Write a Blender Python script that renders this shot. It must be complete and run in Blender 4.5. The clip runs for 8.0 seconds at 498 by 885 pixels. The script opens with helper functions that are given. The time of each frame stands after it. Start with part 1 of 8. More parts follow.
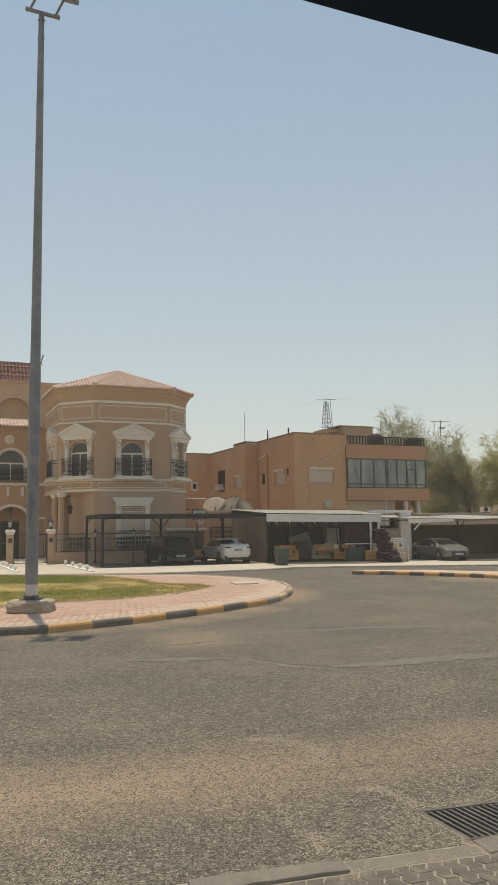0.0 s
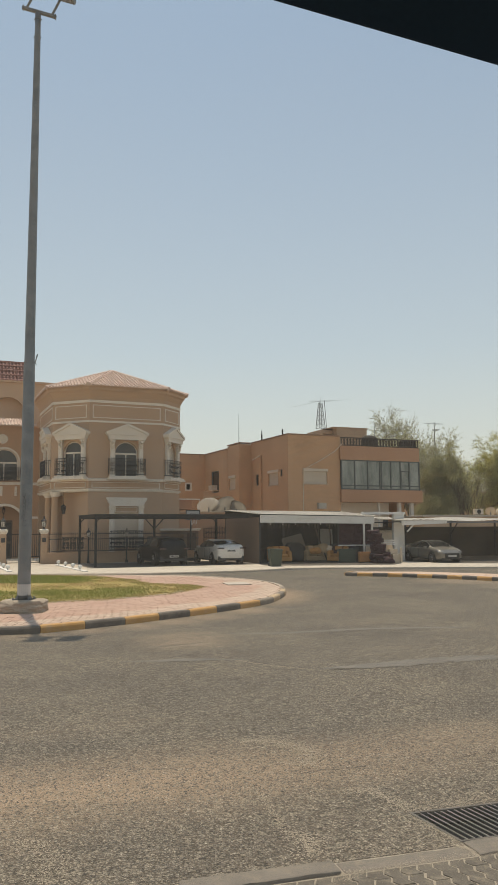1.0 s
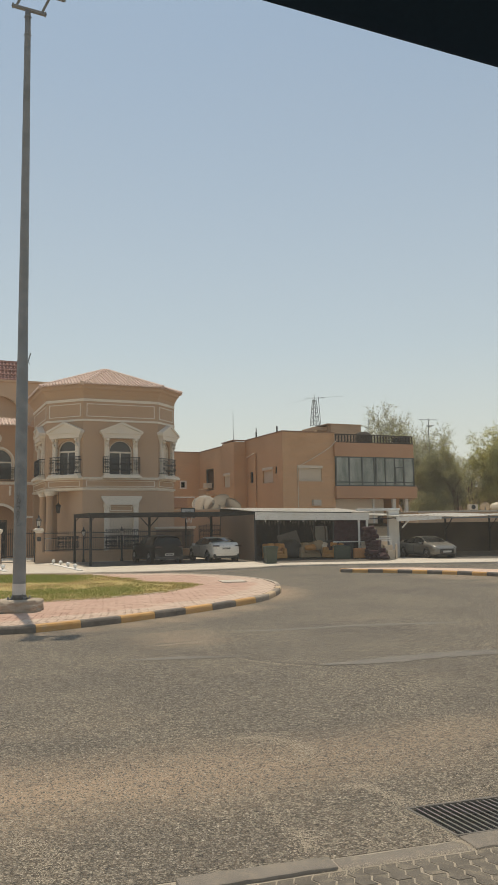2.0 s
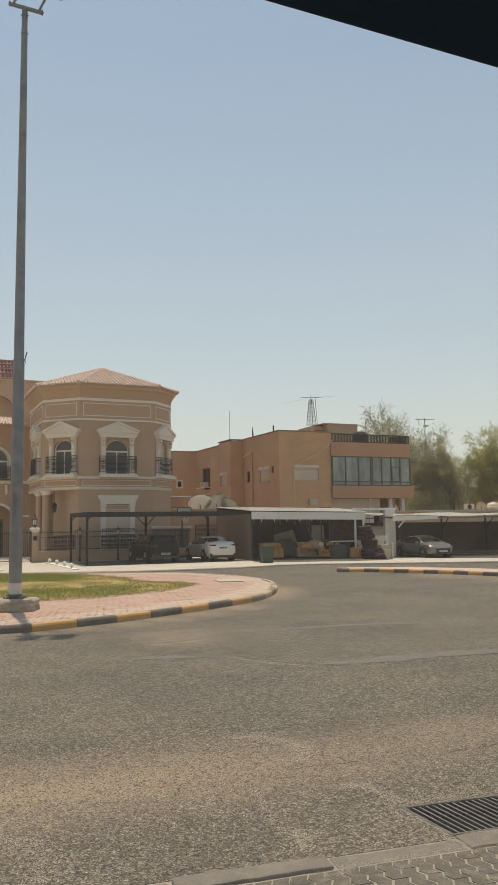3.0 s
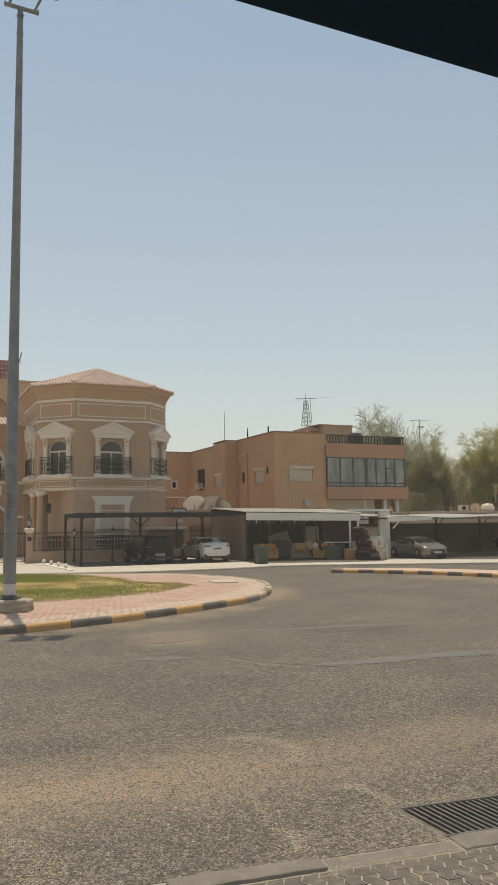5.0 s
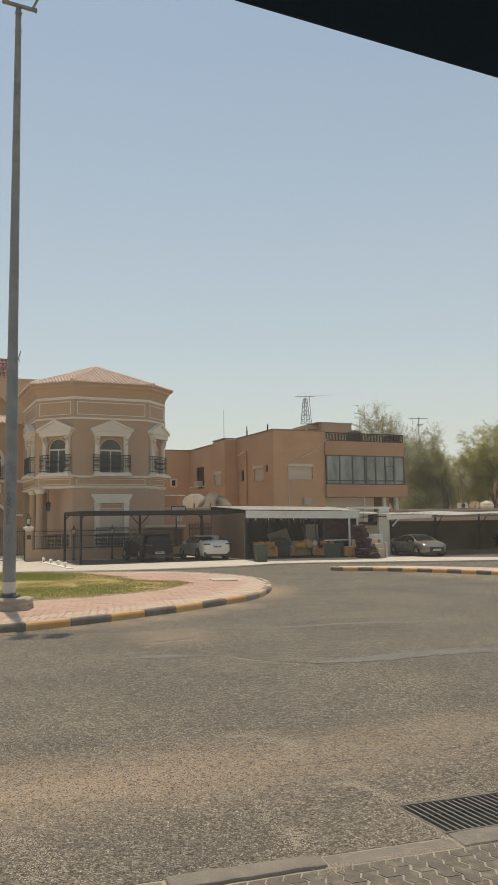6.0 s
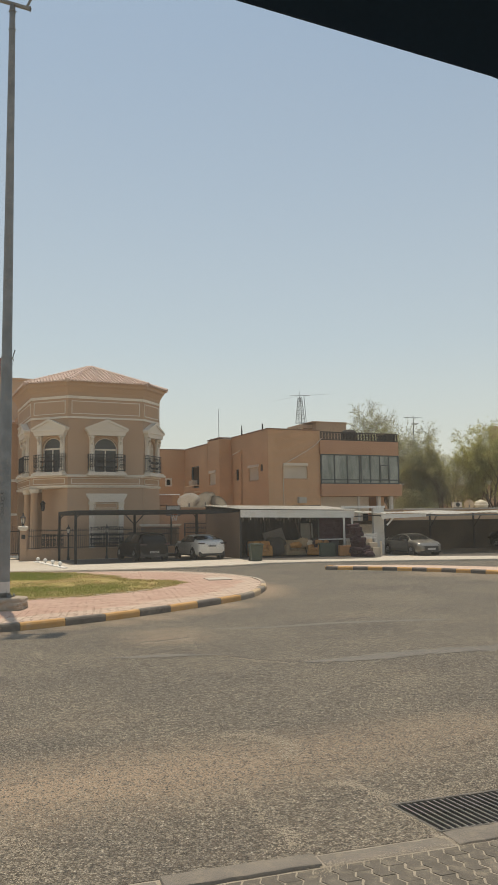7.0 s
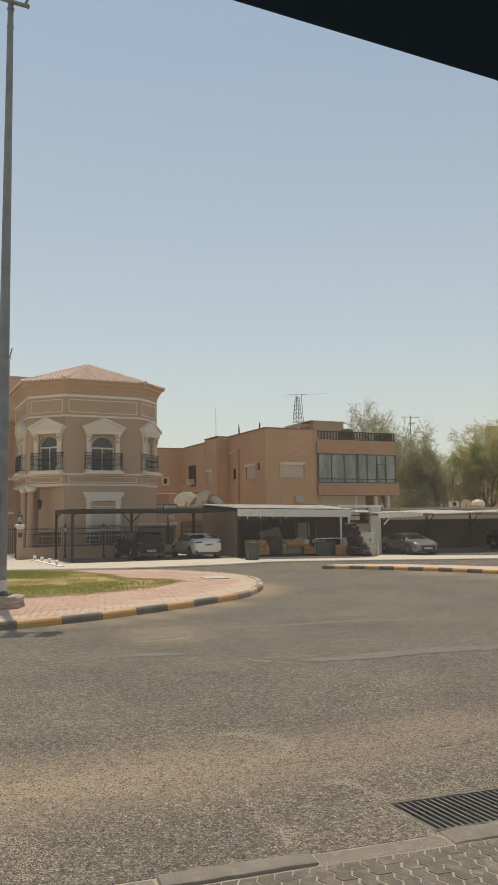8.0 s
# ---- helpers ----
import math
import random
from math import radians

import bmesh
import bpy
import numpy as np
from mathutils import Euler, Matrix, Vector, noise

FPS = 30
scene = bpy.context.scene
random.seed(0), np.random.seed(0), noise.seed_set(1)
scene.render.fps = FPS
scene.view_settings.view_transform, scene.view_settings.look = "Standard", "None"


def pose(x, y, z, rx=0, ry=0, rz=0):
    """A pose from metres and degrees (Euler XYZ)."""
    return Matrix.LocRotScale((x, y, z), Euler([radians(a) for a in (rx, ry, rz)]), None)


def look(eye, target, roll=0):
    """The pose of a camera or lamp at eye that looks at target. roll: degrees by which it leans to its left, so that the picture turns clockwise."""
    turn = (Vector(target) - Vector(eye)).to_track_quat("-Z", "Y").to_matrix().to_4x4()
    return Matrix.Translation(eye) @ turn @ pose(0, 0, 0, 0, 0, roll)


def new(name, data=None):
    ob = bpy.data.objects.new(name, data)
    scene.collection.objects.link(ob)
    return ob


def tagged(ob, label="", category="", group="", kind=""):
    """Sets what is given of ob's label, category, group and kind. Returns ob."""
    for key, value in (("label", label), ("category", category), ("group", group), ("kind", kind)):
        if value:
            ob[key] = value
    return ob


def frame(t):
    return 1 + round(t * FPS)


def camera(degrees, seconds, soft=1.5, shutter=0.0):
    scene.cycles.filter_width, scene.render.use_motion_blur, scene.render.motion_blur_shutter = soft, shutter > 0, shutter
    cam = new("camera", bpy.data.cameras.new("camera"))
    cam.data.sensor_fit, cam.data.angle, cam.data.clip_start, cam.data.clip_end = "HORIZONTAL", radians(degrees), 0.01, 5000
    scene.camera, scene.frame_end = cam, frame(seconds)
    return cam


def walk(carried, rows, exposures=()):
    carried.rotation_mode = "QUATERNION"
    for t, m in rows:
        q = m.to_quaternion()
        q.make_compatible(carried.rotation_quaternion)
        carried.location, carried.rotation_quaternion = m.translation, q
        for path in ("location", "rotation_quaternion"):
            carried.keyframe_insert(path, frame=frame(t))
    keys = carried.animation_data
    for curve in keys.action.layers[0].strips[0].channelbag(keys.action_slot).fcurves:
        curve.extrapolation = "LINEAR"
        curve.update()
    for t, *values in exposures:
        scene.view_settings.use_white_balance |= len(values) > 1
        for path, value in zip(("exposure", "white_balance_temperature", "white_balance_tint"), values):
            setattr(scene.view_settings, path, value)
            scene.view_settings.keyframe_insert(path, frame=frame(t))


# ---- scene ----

from mathutils.geometry import tessellate_polygon

# camera ---------------------------------------------------------------
cam = camera(35.0, 8.0)
PATH = [
    (0.0, 0.0, 0.0, 2.1, 6.1, 0.65, 0.0),
    (0.5, 0.0057, 0.0054, 2.0987, 6.1253, 0.6789, -0.2408),
    (1.0, 0.0022, -0.0023, 2.1025, 6.1575, 0.3189, -0.4681),
    (1.5, 0.0074, -0.0037, 2.1033, 6.061, 0.6267, -0.6114),
    (3.0, 0.0087, -0.0015, 2.1037, 5.9201, 0.7696, -1.0714),
    (3.5, 0.0053, -0.0032, 2.1054, 6.1345, 0.5417, -1.1873),
    (4.0, 0.0082, -0.0017, 2.1039, 6.1075, 0.5951, -1.3233),
    (4.5, 0.0056, -0.005, 2.105, 6.0657, 0.6492, -1.4382),
    (6.0, 0.0092, -0.0073, 2.1067, 5.8286, 0.7884, -1.4946),
    (6.5, 0.0128, -0.0047, 2.1059, 5.8251, 0.8741, -1.5962),
    (7.0, 0.0118, -0.0047, 2.1069, 5.7706, 0.8501, -1.8632),
    (7.5, 0.0098, -0.006, 2.1055, 5.6875, 0.9645, -2.0035),
    (8.0, 0.007, -0.0073, 2.108, 5.6915, 0.6988, -2.0897),
]
walk(cam, [(t, pose(x, y, z, 90 + p, r, w)) for t, x, y, z, p, r, w in PATH])

# world, sun, exposure -------------------------------------------------
SUN_TO = Vector((-0.076, 0.214, 0.974)).normalized()
world = bpy.data.worlds.new("sky")
scene.world = world
world.use_nodes = True
wn = world.node_tree
sky = wn.nodes.new("ShaderNodeTexSky")
sky.sky_type = 'NISHITA'
sky.sun_disc = False
sky.sun_elevation = math.asin(SUN_TO.z)
sky.sun_rotation = math.atan2(SUN_TO.x, SUN_TO.y)
sky.altitude = 0
sky.air_density = 1.0
sky.dust_density = 1.2
sky.ozone_density = 0.3
# dust haze: the desert sky pales and warms evenly all round towards the horizon
hz = wn.nodes.new("ShaderNodeTexCoord")
hx = wn.nodes.new("ShaderNodeSeparateXYZ")
wn.links.new(hz.outputs["Generated"], hx.inputs[0])
hr = wn.nodes.new("ShaderNodeValToRGB")
hr.color_ramp.elements[0].position, hr.color_ramp.elements[0].color = 0.0, (0.94, 0.94, 0.94, 1)
hr.color_ramp.elements[1].position, hr.color_ramp.elements[1].color = 0.75, (0.04, 0.04, 0.04, 1)
el = hr.color_ramp.elements.new(0.22)
el.color = (0.50, 0.50, 0.50, 1)
wn.links.new(hx.outputs[2], hr.inputs[0])
hm = wn.nodes.new("ShaderNodeMix")
hm.data_type = 'RGBA'
wn.links.new(hr.outputs[0], hm.inputs[0])
tint = wn.nodes.new("ShaderNodeMix")
tint.data_type, tint.blend_type = 'RGBA', 'MULTIPLY'
tint.inputs[0].default_value = 1.0
wn.links.new(sky.outputs[0], tint.inputs[6])
tint.inputs[7].default_value = (0.93, 1.05, 1.0, 1)
wn.links.new(tint.outputs[2], hm.inputs[6])
hm.inputs[7].default_value = (5.5, 5.35, 4.8, 1)
wn.nodes["Background"].inputs[1].default_value = 0.12
wn.links.new(hm.outputs[2], wn.nodes["Background"].inputs[0])
sun_data = bpy.data.lights.new("sun", 'SUN')
sun_data.energy = 3.4
sun_data.angle = radians(0.55)
sun_data.color = (1.0, 0.86, 0.675)
sun = new("sun", sun_data)
sun.matrix_world = look((0, 30, 60), Vector((0, 30, 60)) - SUN_TO)
scene.view_settings.exposure = 0.14


# mesh helpers ---------------------------------------------------------
def thing(name, m, label, category, group="", kind=""):
    return tagged_at(new(name), m, label, category, group, kind)


def tagged_at(ob, m, label, category, group, kind):
    ob.matrix_world = m
    ob.empty_display_size = 0.2
    return tagged(ob, label, category, group, kind)


def part(name, bm, material, parent=None, label="", m=None, smooth=False):
    """Links a bmesh as one mesh object under a thing or a part."""
    if m is not None:
        bm.transform(m)
    bmesh.ops.recalc_face_normals(bm, faces=bm.faces)
    me = bpy.data.meshes.new(name)
    bm.to_mesh(me)
    bm.free()
    if material is not None:
        me.materials.append(material)
    if smooth:
        for p in me.polygons:
            p.use_smooth = True
    ob = new(name, me)
    if parent is not None:
        ob.parent = parent
    return tagged(ob, label)


def shared(name, me, parent, m, label=""):
    ob = new(name, me)
    ob.parent = parent
    ob.matrix_basis = m
    return tagged(ob, label)


def bake(name, bm, material, smooth=False):
    bmesh.ops.recalc_face_normals(bm, faces=bm.faces)
    me = bpy.data.meshes.new(name)
    bm.to_mesh(me)
    bm.free()
    me.materials.append(material)
    if smooth:
        for p in me.polygons:
            p.use_smooth = True
    return me


def BM():
    return bmesh.new()


def box(bm, x0, x1, y0, y1, z0, z1, bevel=0.0, m=None):
    vs = [bm.verts.new((x, y, z)) for z in (z0, z1) for y in (y0, y1) for x in (x0, x1)]
    fs = [(0, 2, 3, 1), (4, 5, 7, 6), (0, 1, 5, 4), (2, 6, 7, 3), (0, 4, 6, 2), (1, 3, 7, 5)]
    faces = [bm.faces.new([vs[i] for i in f]) for f in fs]
    if m is not None:
        bmesh.ops.transform(bm, matrix=m, verts=vs)
    if bevel:
        es = list({e for f in faces for e in f.edges})
        bmesh.ops.bevel(bm, geom=es, offset=bevel, segments=2, affect='EDGES', profile=0.6)
    return bm


def cyl(bm, p0, p1, r0, r1=None, n=12, cap=True):
    r1 = r0 if r1 is None else r1
    p0, p1 = Vector(p0), Vector(p1)
    q = (p1 - p0).to_track_quat('Z', 'Y')
    a = [bm.verts.new(p0 + q @ Vector((r0 * math.cos(2 * math.pi * i / n), r0 * math.sin(2 * math.pi * i / n), 0))) for i in range(n)]
    b = [bm.verts.new(p1 + q @ Vector((r1 * math.cos(2 * math.pi * i / n), r1 * math.sin(2 * math.pi * i / n), 0))) for i in range(n)]
    for i in range(n):
        bm.faces.new((a[i], a[(i + 1) % n], b[(i + 1) % n], b[i]))
    if cap:
        bm.faces.new(a[::-1])
        bm.faces.new(b)
    return bm


def tube(bm, pts, r, n=6):
    pts = [Vector(p) for p in pts]
    rings = []
    for i, p in enumerate(pts):
        d = (pts[min(i + 1, len(pts) - 1)] - pts[max(i - 1, 0)]).normalized()
        q = d.to_track_quat('Z', 'Y')
        rr = r[i] if isinstance(r, (list, tuple)) else r
        rings.append([bm.verts.new(p + q @ Vector((rr * math.cos(2 * math.pi * k / n), rr * math.sin(2 * math.pi * k / n), 0))) for k in range(n)])
    for a, b in zip(rings, rings[1:]):
        for k in range(n):
            bm.faces.new((a[k], a[(k + 1) % n], b[(k + 1) % n], b[k]))
    bm.faces.new(rings[0][::-1])
    bm.faces.new(rings[-1])
    return bm


def lathe(bm, prof, n=20, m=None):
    """prof: (radius, z) from bottom to top."""
    rings = [[bm.verts.new((r * math.cos(2 * math.pi * k / n), r * math.sin(2 * math.pi * k / n), z)) for k in range(n)] for r, z in prof]
    for a, b in zip(rings, rings[1:]):
        for k in range(n):
            bm.faces.new((a[k], a[(k + 1) % n], b[(k + 1) % n], b[k]))
    bm.faces.new(rings[0][::-1])
    bm.faces.new(rings[-1])
    if m is not None:
        bmesh.ops.transform(bm, matrix=m, verts=[v for r in rings for v in r])
    return bm


def prism(bm, poly, z0, z1, m=None):
    """A flat polygon (x, y) with thickness from z0 to z1."""
    a = [bm.verts.new((x, y, z0)) for x, y in poly]
    b = [bm.verts.new((x, y, z1)) for x, y in poly]
    n = len(poly)
    for i in range(n):
        bm.faces.new((a[i], a[(i + 1) % n], b[(i + 1) % n], b[i]))
    if n <= 4:
        bm.faces.new(a[::-1])
        bm.faces.new(b)
    else:
        for i, j, k in tessellate_polygon([[Vector((x, y, 0)) for x, y in poly]]):
            bm.faces.new((a[i], a[j], a[k]))
            bm.faces.new((b[k], b[j], b[i]))
    if m is not None:
        bmesh.ops.transform(bm, matrix=m, verts=a + b)
    return bm




def upright(bm, poly, y0, y1, m=None):
    """A drawing (x, z) standing upright, between the depths y0 and y1."""
    mm = Matrix(((1, 0, 0, 0), (0, 0, 1, 0), (0, 1, 0, 0), (0, 0, 0, 1)))
    return prism(bm, poly, y0, y1, mm if m is None else m @ mm)


def arc(cx, cz, r, a0, a1, n=12, rz=None):
    rz = r if rz is None else rz
    return [(cx + r * math.cos(radians(a0 + (a1 - a0) * i / n)), cz + rz * math.sin(radians(a0 + (a1 - a0) * i / n))) for i in range(n + 1)]


def wall(bm, x0, x1, z0, z1, y0, y1, holes=(), m=None):
    """An upright wall with real openings. holes: (xa, xb, za, zb, arched)."""
    start = set(bm.verts)
    xs = sorted({x0, x1, *[h[0] for h in holes], *[h[1] for h in holes]})
    zs = sorted({z0, z1, *[h[2] for h in holes], *[h[3] for h in holes]})
    for xa, xb in zip(xs, xs[1:]):
        for za, zb in zip(zs, zs[1:]):
            cx, cz = (xa + xb) / 2, (za + zb) / 2
            if not any(h[0] < cx < h[1] and h[2] < cz < h[3] for h in holes):
                box(bm, xa, xb, y0, y1, za, zb)
    for xa, xb, za, zb, arched in holes:
        if arched:
            c, r = (xa + xb) / 2, (xb - xa) / 2
            pts = arc(c, zb - r, r, 180, 0, 16)
            for (ax, az), (bx, bz) in zip(pts, pts[1:]):
                upright(bm, [(ax, az), (bx, bz), (bx, zb), (ax, zb)], y0, y1)
    fresh = [v for v in bm.verts if v not in start]
    bmesh.ops.remove_doubles(bm, verts=fresh, dist=0.0005)
    seen = {}
    for f in bm.faces:
        seen.setdefault(frozenset(f.verts), []).append(f)
    inner_faces = [f for fs in seen.values() if len(fs) > 1 for f in fs]
    bmesh.ops.delete(bm, geom=inner_faces, context='FACES_ONLY')
    if m is not None:
        bmesh.ops.transform(bm, matrix=m, verts=[v for v in bm.verts if v not in start])
    return bm


def ring_arch(bm, cx, cz, r0, r1, y0, y1, a0=180, a1=0, n=16):
    a, b = arc(cx, cz, r0, a0, a1, n), arc(cx, cz, r1, a0, a1, n)
    for i in range(n):
        upright(bm, [a[i], b[i], b[i + 1], a[i + 1]], y0, y1)
    return bm


# materials ------------------------------------------------------------
def nodes_of(name):
    m = bpy.data.materials.new(name)
    m.use_nodes = True
    return m, m.node_tree, m.node_tree.nodes["Principled BSDF"]


def nd(t, kind, **inputs):
    n = t.nodes.new(kind)
    for k, v in inputs.items():
        n.inputs[k].default_value = v
    return n


def mixc(t, fac, a, b, mode='MIX'):
    n = t.nodes.new("ShaderNodeMix")
    n.data_type, n.blend_type = 'RGBA', mode
    for sock, v in ((n.inputs[0], fac), (n.inputs[6], a), (n.inputs[7], b)):
        if isinstance(v, bpy.types.NodeSocket):
            t.links.new(v, sock)
        else:
            sock.default_value = v if isinstance(v, (int, float)) else (*v, 1)
    return n.outputs[2]


def ramp(t, value, lo, hi):
    n = t.nodes.new("ShaderNodeMapRange")
    n.inputs[1].default_value, n.inputs[2].default_value = lo, hi
    t.links.new(value, n.inputs[0])
    return n.outputs[0]


def noise_of(t, vec, scale, detail=5.0, rough=0.55):
    n = nd(t, "ShaderNodeTexNoise", Scale=scale, Detail=detail, Roughness=rough)
    t.links.new(vec, n.inputs["Vector"])
    return n.outputs["Fac"]


def bump_of(t, height, strength, distance, base=None):
    n = nd(t, "ShaderNodeBump", Strength=strength, Distance=distance)
    t.links.new(height, n.inputs["Height"])
    if base is not None:
        t.links.new(base, n.inputs["Normal"])
    return n.outputs["Normal"]


def surf(name, c1, c2, rough=0.8, metal=0.0, big=0.6, small=25.0, bump=0.15, dist=0.01, rand=0.0, spec=0.5, dirt=None):
    """Two-scale variation from c1 to c2 with fine relief; rand varies it piece by piece; dirt: a dust colour in blotches."""
    m, t, b = nodes_of(name)
    pos = t.nodes.new("ShaderNodeNewGeometry").outputs["Position"]
    n1, n2 = noise_of(t, pos, big), noise_of(t, pos, small)
    c = mixc(t, ramp(t, n1, 0.3, 0.7), c1, c2)
    c = mixc(t, ramp(t, n2, 0.25, 0.75), mixc(t, 1.0, c, (0.86, 0.86, 0.86), 'MULTIPLY'), c)
    if dirt is not None:
        n3 = noise_of(t, pos, big * 3.1, 8.0, 0.7)
        c = mixc(t, ramp(t, n3, 0.5, 0.85), c, dirt)
    if rand:
        oi = t.nodes.new("ShaderNodeObjectInfo").outputs["Random"]
        r = ramp(t, oi, 0, 1)
        c = mixc(t, r, mixc(t, 1.0, c, (1 - rand, 1 - rand, 1 - rand), 'MULTIPLY'), c)
    t.links.new(c, b.inputs["Base Color"])
    b.inputs["Roughness"].default_value = rough
    b.inputs["Metallic"].default_value = metal
    b.inputs["Specular IOR Level"].default_value = spec
    if bump:
        t.links.new(bump_of(t, n2, bump, dist), b.inputs["Normal"])
    return m


def math_node(t, op, a, b=None):
    n = t.nodes.new("ShaderNodeMath")
    n.operation = op
    for sock, v in zip(n.inputs, (a, b)):
        if isinstance(v, bpy.types.NodeSocket):
            t.links.new(v, sock)
        elif v is not None:
            sock.default_value = v
    return n.outputs[0]


def asphalt_mat():
    m, t, b = nodes_of("asphalt")
    pos = t.nodes.new("ShaderNodeNewGeometry").outputs["Position"]
    v = nd(t, "ShaderNodeTexVoronoi", Scale=74.0)
    t.links.new(pos, v.inputs["Vector"])
    stones = t.nodes.new("ShaderNodeSeparateColor")
    t.links.new(v.outputs["Color"], stones.inputs[0])
    chip = ramp(t, stones.outputs[0], 0.1, 1.0)
    c = mixc(t, chip, (0.080, 0.072, 0.059), (0.264, 0.237, 0.193))
    pale = ramp(t, stones.outputs[1], 0.972, 0.985)
    c = mixc(t, pale, c, (0.36, 0.33, 0.28))
    gap = ramp(t, v.outputs["Distance"], 0.46, 0.78)
    c = mixc(t, gap, c, (0.046, 0.039, 0.030))
    v2 = nd(t, "ShaderNodeTexVoronoi", Scale=33.0)
    t.links.new(pos, v2.inputs["Vector"])
    coarse = t.nodes.new("ShaderNodeSeparateColor")
    t.links.new(v2.outputs["Color"], coarse.inputs[0])
    c = mixc(t, ramp(t, coarse.outputs[0], 0.1, 0.9), mixc(t, 1.0, c, (0.64, 0.635, 0.625), 'MULTIPLY'), mixc(t, 1.0, c, (1.32, 1.30, 1.262), 'MULTIPLY'))
    # binder tone, patch by patch
    d3 = noise_of(t, pos, 0.35, 6.0, 0.6)
    c = mixc(t, ramp(t, d3, 0.38, 0.66), mixc(t, 1.0, c, (1.12, 1.1, 1.05), 'MULTIPLY'), mixc(t, 1.0, c, (0.78, 0.78, 0.79), 'MULTIPLY'))
    # worn and tarry spots a hand wide and less
    worn = ramp(t, noise_of(t, pos, 18.0, 9.0, 0.85), 0.40, 0.60)
    c = mixc(t, worn, mixc(t, 1.0, c, (0.76, 0.76, 0.765), 'MULTIPLY'), mixc(t, 1.0, c, (1.18, 1.175, 1.155), 'MULTIPLY'))
    # dust: a drift along the road edge, thin veils elsewhere; the coarse chips stand out of it
    turn = t.nodes.new("ShaderNodeMapping")
    turn.inputs["Rotation"].default_value = (0, 0, radians(-20))
    t.links.new(pos, turn.inputs["Vector"])
    ab = t.nodes.new("ShaderNodeSeparateXYZ")
    t.links.new(turn.outputs[0], ab.inputs[0])
    stretch = t.nodes.new("ShaderNodeMapping")
    stretch.inputs["Scale"].default_value = (0.28, 0.9, 1)
    t.links.new(turn.outputs[0], stretch.inputs["Vector"])
    w1 = noise_of(t, stretch.outputs[0], 1.0, 6.0, 0.6)
    shift = math_node(t, 'MULTIPLY_ADD', w1, 3.0)
    t.nodes[-1].inputs[2].default_value = -1.5
    bb = math_node(t, 'ADD', ab.outputs[1], math_node(t, 'MULTIPLY', shift, 0.55))
    off = math_node(t, 'ABSOLUTE', math_node(t, 'SUBTRACT', bb, 6.72))
    off = math_node(t, 'ADD', off, math_node(t, 'MULTIPLY', ab.outputs[0], 0.07))
    drift = math_node(t, 'SUBTRACT', 1.0, ramp(t, off, 0.25, 1.4))
    drift = math_node(t, 'MULTIPLY', drift, math_node(t, 'SUBTRACT', 1.0, math_node(t, 'MULTIPLY', ramp(t, ab.outputs[0], 0.5, 4.0), 0.4)))
    veil = math_node(t, 'MAXIMUM', math_node(t, 'MULTIPLY', ramp(t, w1, 0.5, 0.8), 0.4), 0.07)
    edge = math_node(t, 'MULTIPLY', math_node(t, 'SUBTRACT', 1.0, ramp(t, ab.outputs[1], 5.8, 9.5)), 0.13)
    dust = math_node(t, 'MAXIMUM', drift, math_node(t, 'MAXIMUM', veil, edge))
    # sand swept against the kerbs
    for centre, r0, r1, most in (((8.6, 31.0, 0), 0.4, 2.6, 0.8), ((11.0, 28.6, 0), 0.5, 3.0, 0.8), ((-1.2, 15.2, 0), 0.2, 1.4, 0.6)):
        far = t.nodes.new("ShaderNodeVectorMath")
        far.operation = 'DISTANCE'
        t.links.new(pos, far.inputs[0])
        far.inputs[1].default_value = centre
        swept = math_node(t, 'MULTIPLY', math_node(t, 'SUBTRACT', 1.0, ramp(t, math_node(t, 'ADD', far.outputs["Value"], shift), r0, r1)), most)
        dust = math_node(t, 'MAXIMUM', dust, swept)
    fine = ramp(t, noise_of(t, pos, 5.0, 8.0, 0.72), 0.1, 0.5)
    dust = math_node(t, 'MULTIPLY', dust, fine)
    hole = math_node(t, 'SUBTRACT', 1.0, ramp(t, stones.outputs[2], 0.60, 0.76))
    dust = math_node(t, 'MULTIPLY', dust, hole)
    # fine sand lying round the corner of the island
    oval = t.nodes.new("ShaderNodeMapping")
    oval.inputs["Scale"].default_value = (1.0, 0.42, 1.0)
    t.links.new(pos, oval.inputs["Vector"])
    far = t.nodes.new("ShaderNodeVectorMath")
    far.operation = 'DISTANCE'
    t.links.new(oval.outputs[0], far.inputs[0])
    far.inputs[1].default_value = (0.75, 25.0 * 0.42, 0)
    near_kerb = math_node(t, 'SUBTRACT', 1.0, ramp(t, math_node(t, 'ADD', far.outputs["Value"], math_node(t, 'MULTIPLY', shift, 0.12)), 0.75, 1.75))
    for centre, r0, r1, most in (((0.0, 20.6, 0), 0.2, 1.3, 0.9), ((-0.9, 19.2, 0), 0.1, 1.2, 0.85), ((-1.6, 18.2, 0), 0.1, 1.0, 0.8), ((-2.3, 17.5, 0), 0.1, 1.0, 0.75), ((-3.2, 16.75, 0), 0.1, 0.8, 0.65), ((-4.2, 15.9, 0), 0.1, 0.9, 0.65)):
        far = t.nodes.new("ShaderNodeVectorMath")
        far.operation = 'DISTANCE'
        t.links.new(pos, far.inputs[0])
        far.inputs[1].default_value = centre
        lay = math_node(t, 'MULTIPLY', math_node(t, 'SUBTRACT', 1.0, ramp(t, math_node(t, 'ADD', far.outputs["Value"], math_node(t, 'MULTIPLY', shift, 0.18)), r0, r1)), most)
        near_kerb = math_node(t, 'MAXIMUM', near_kerb, lay)
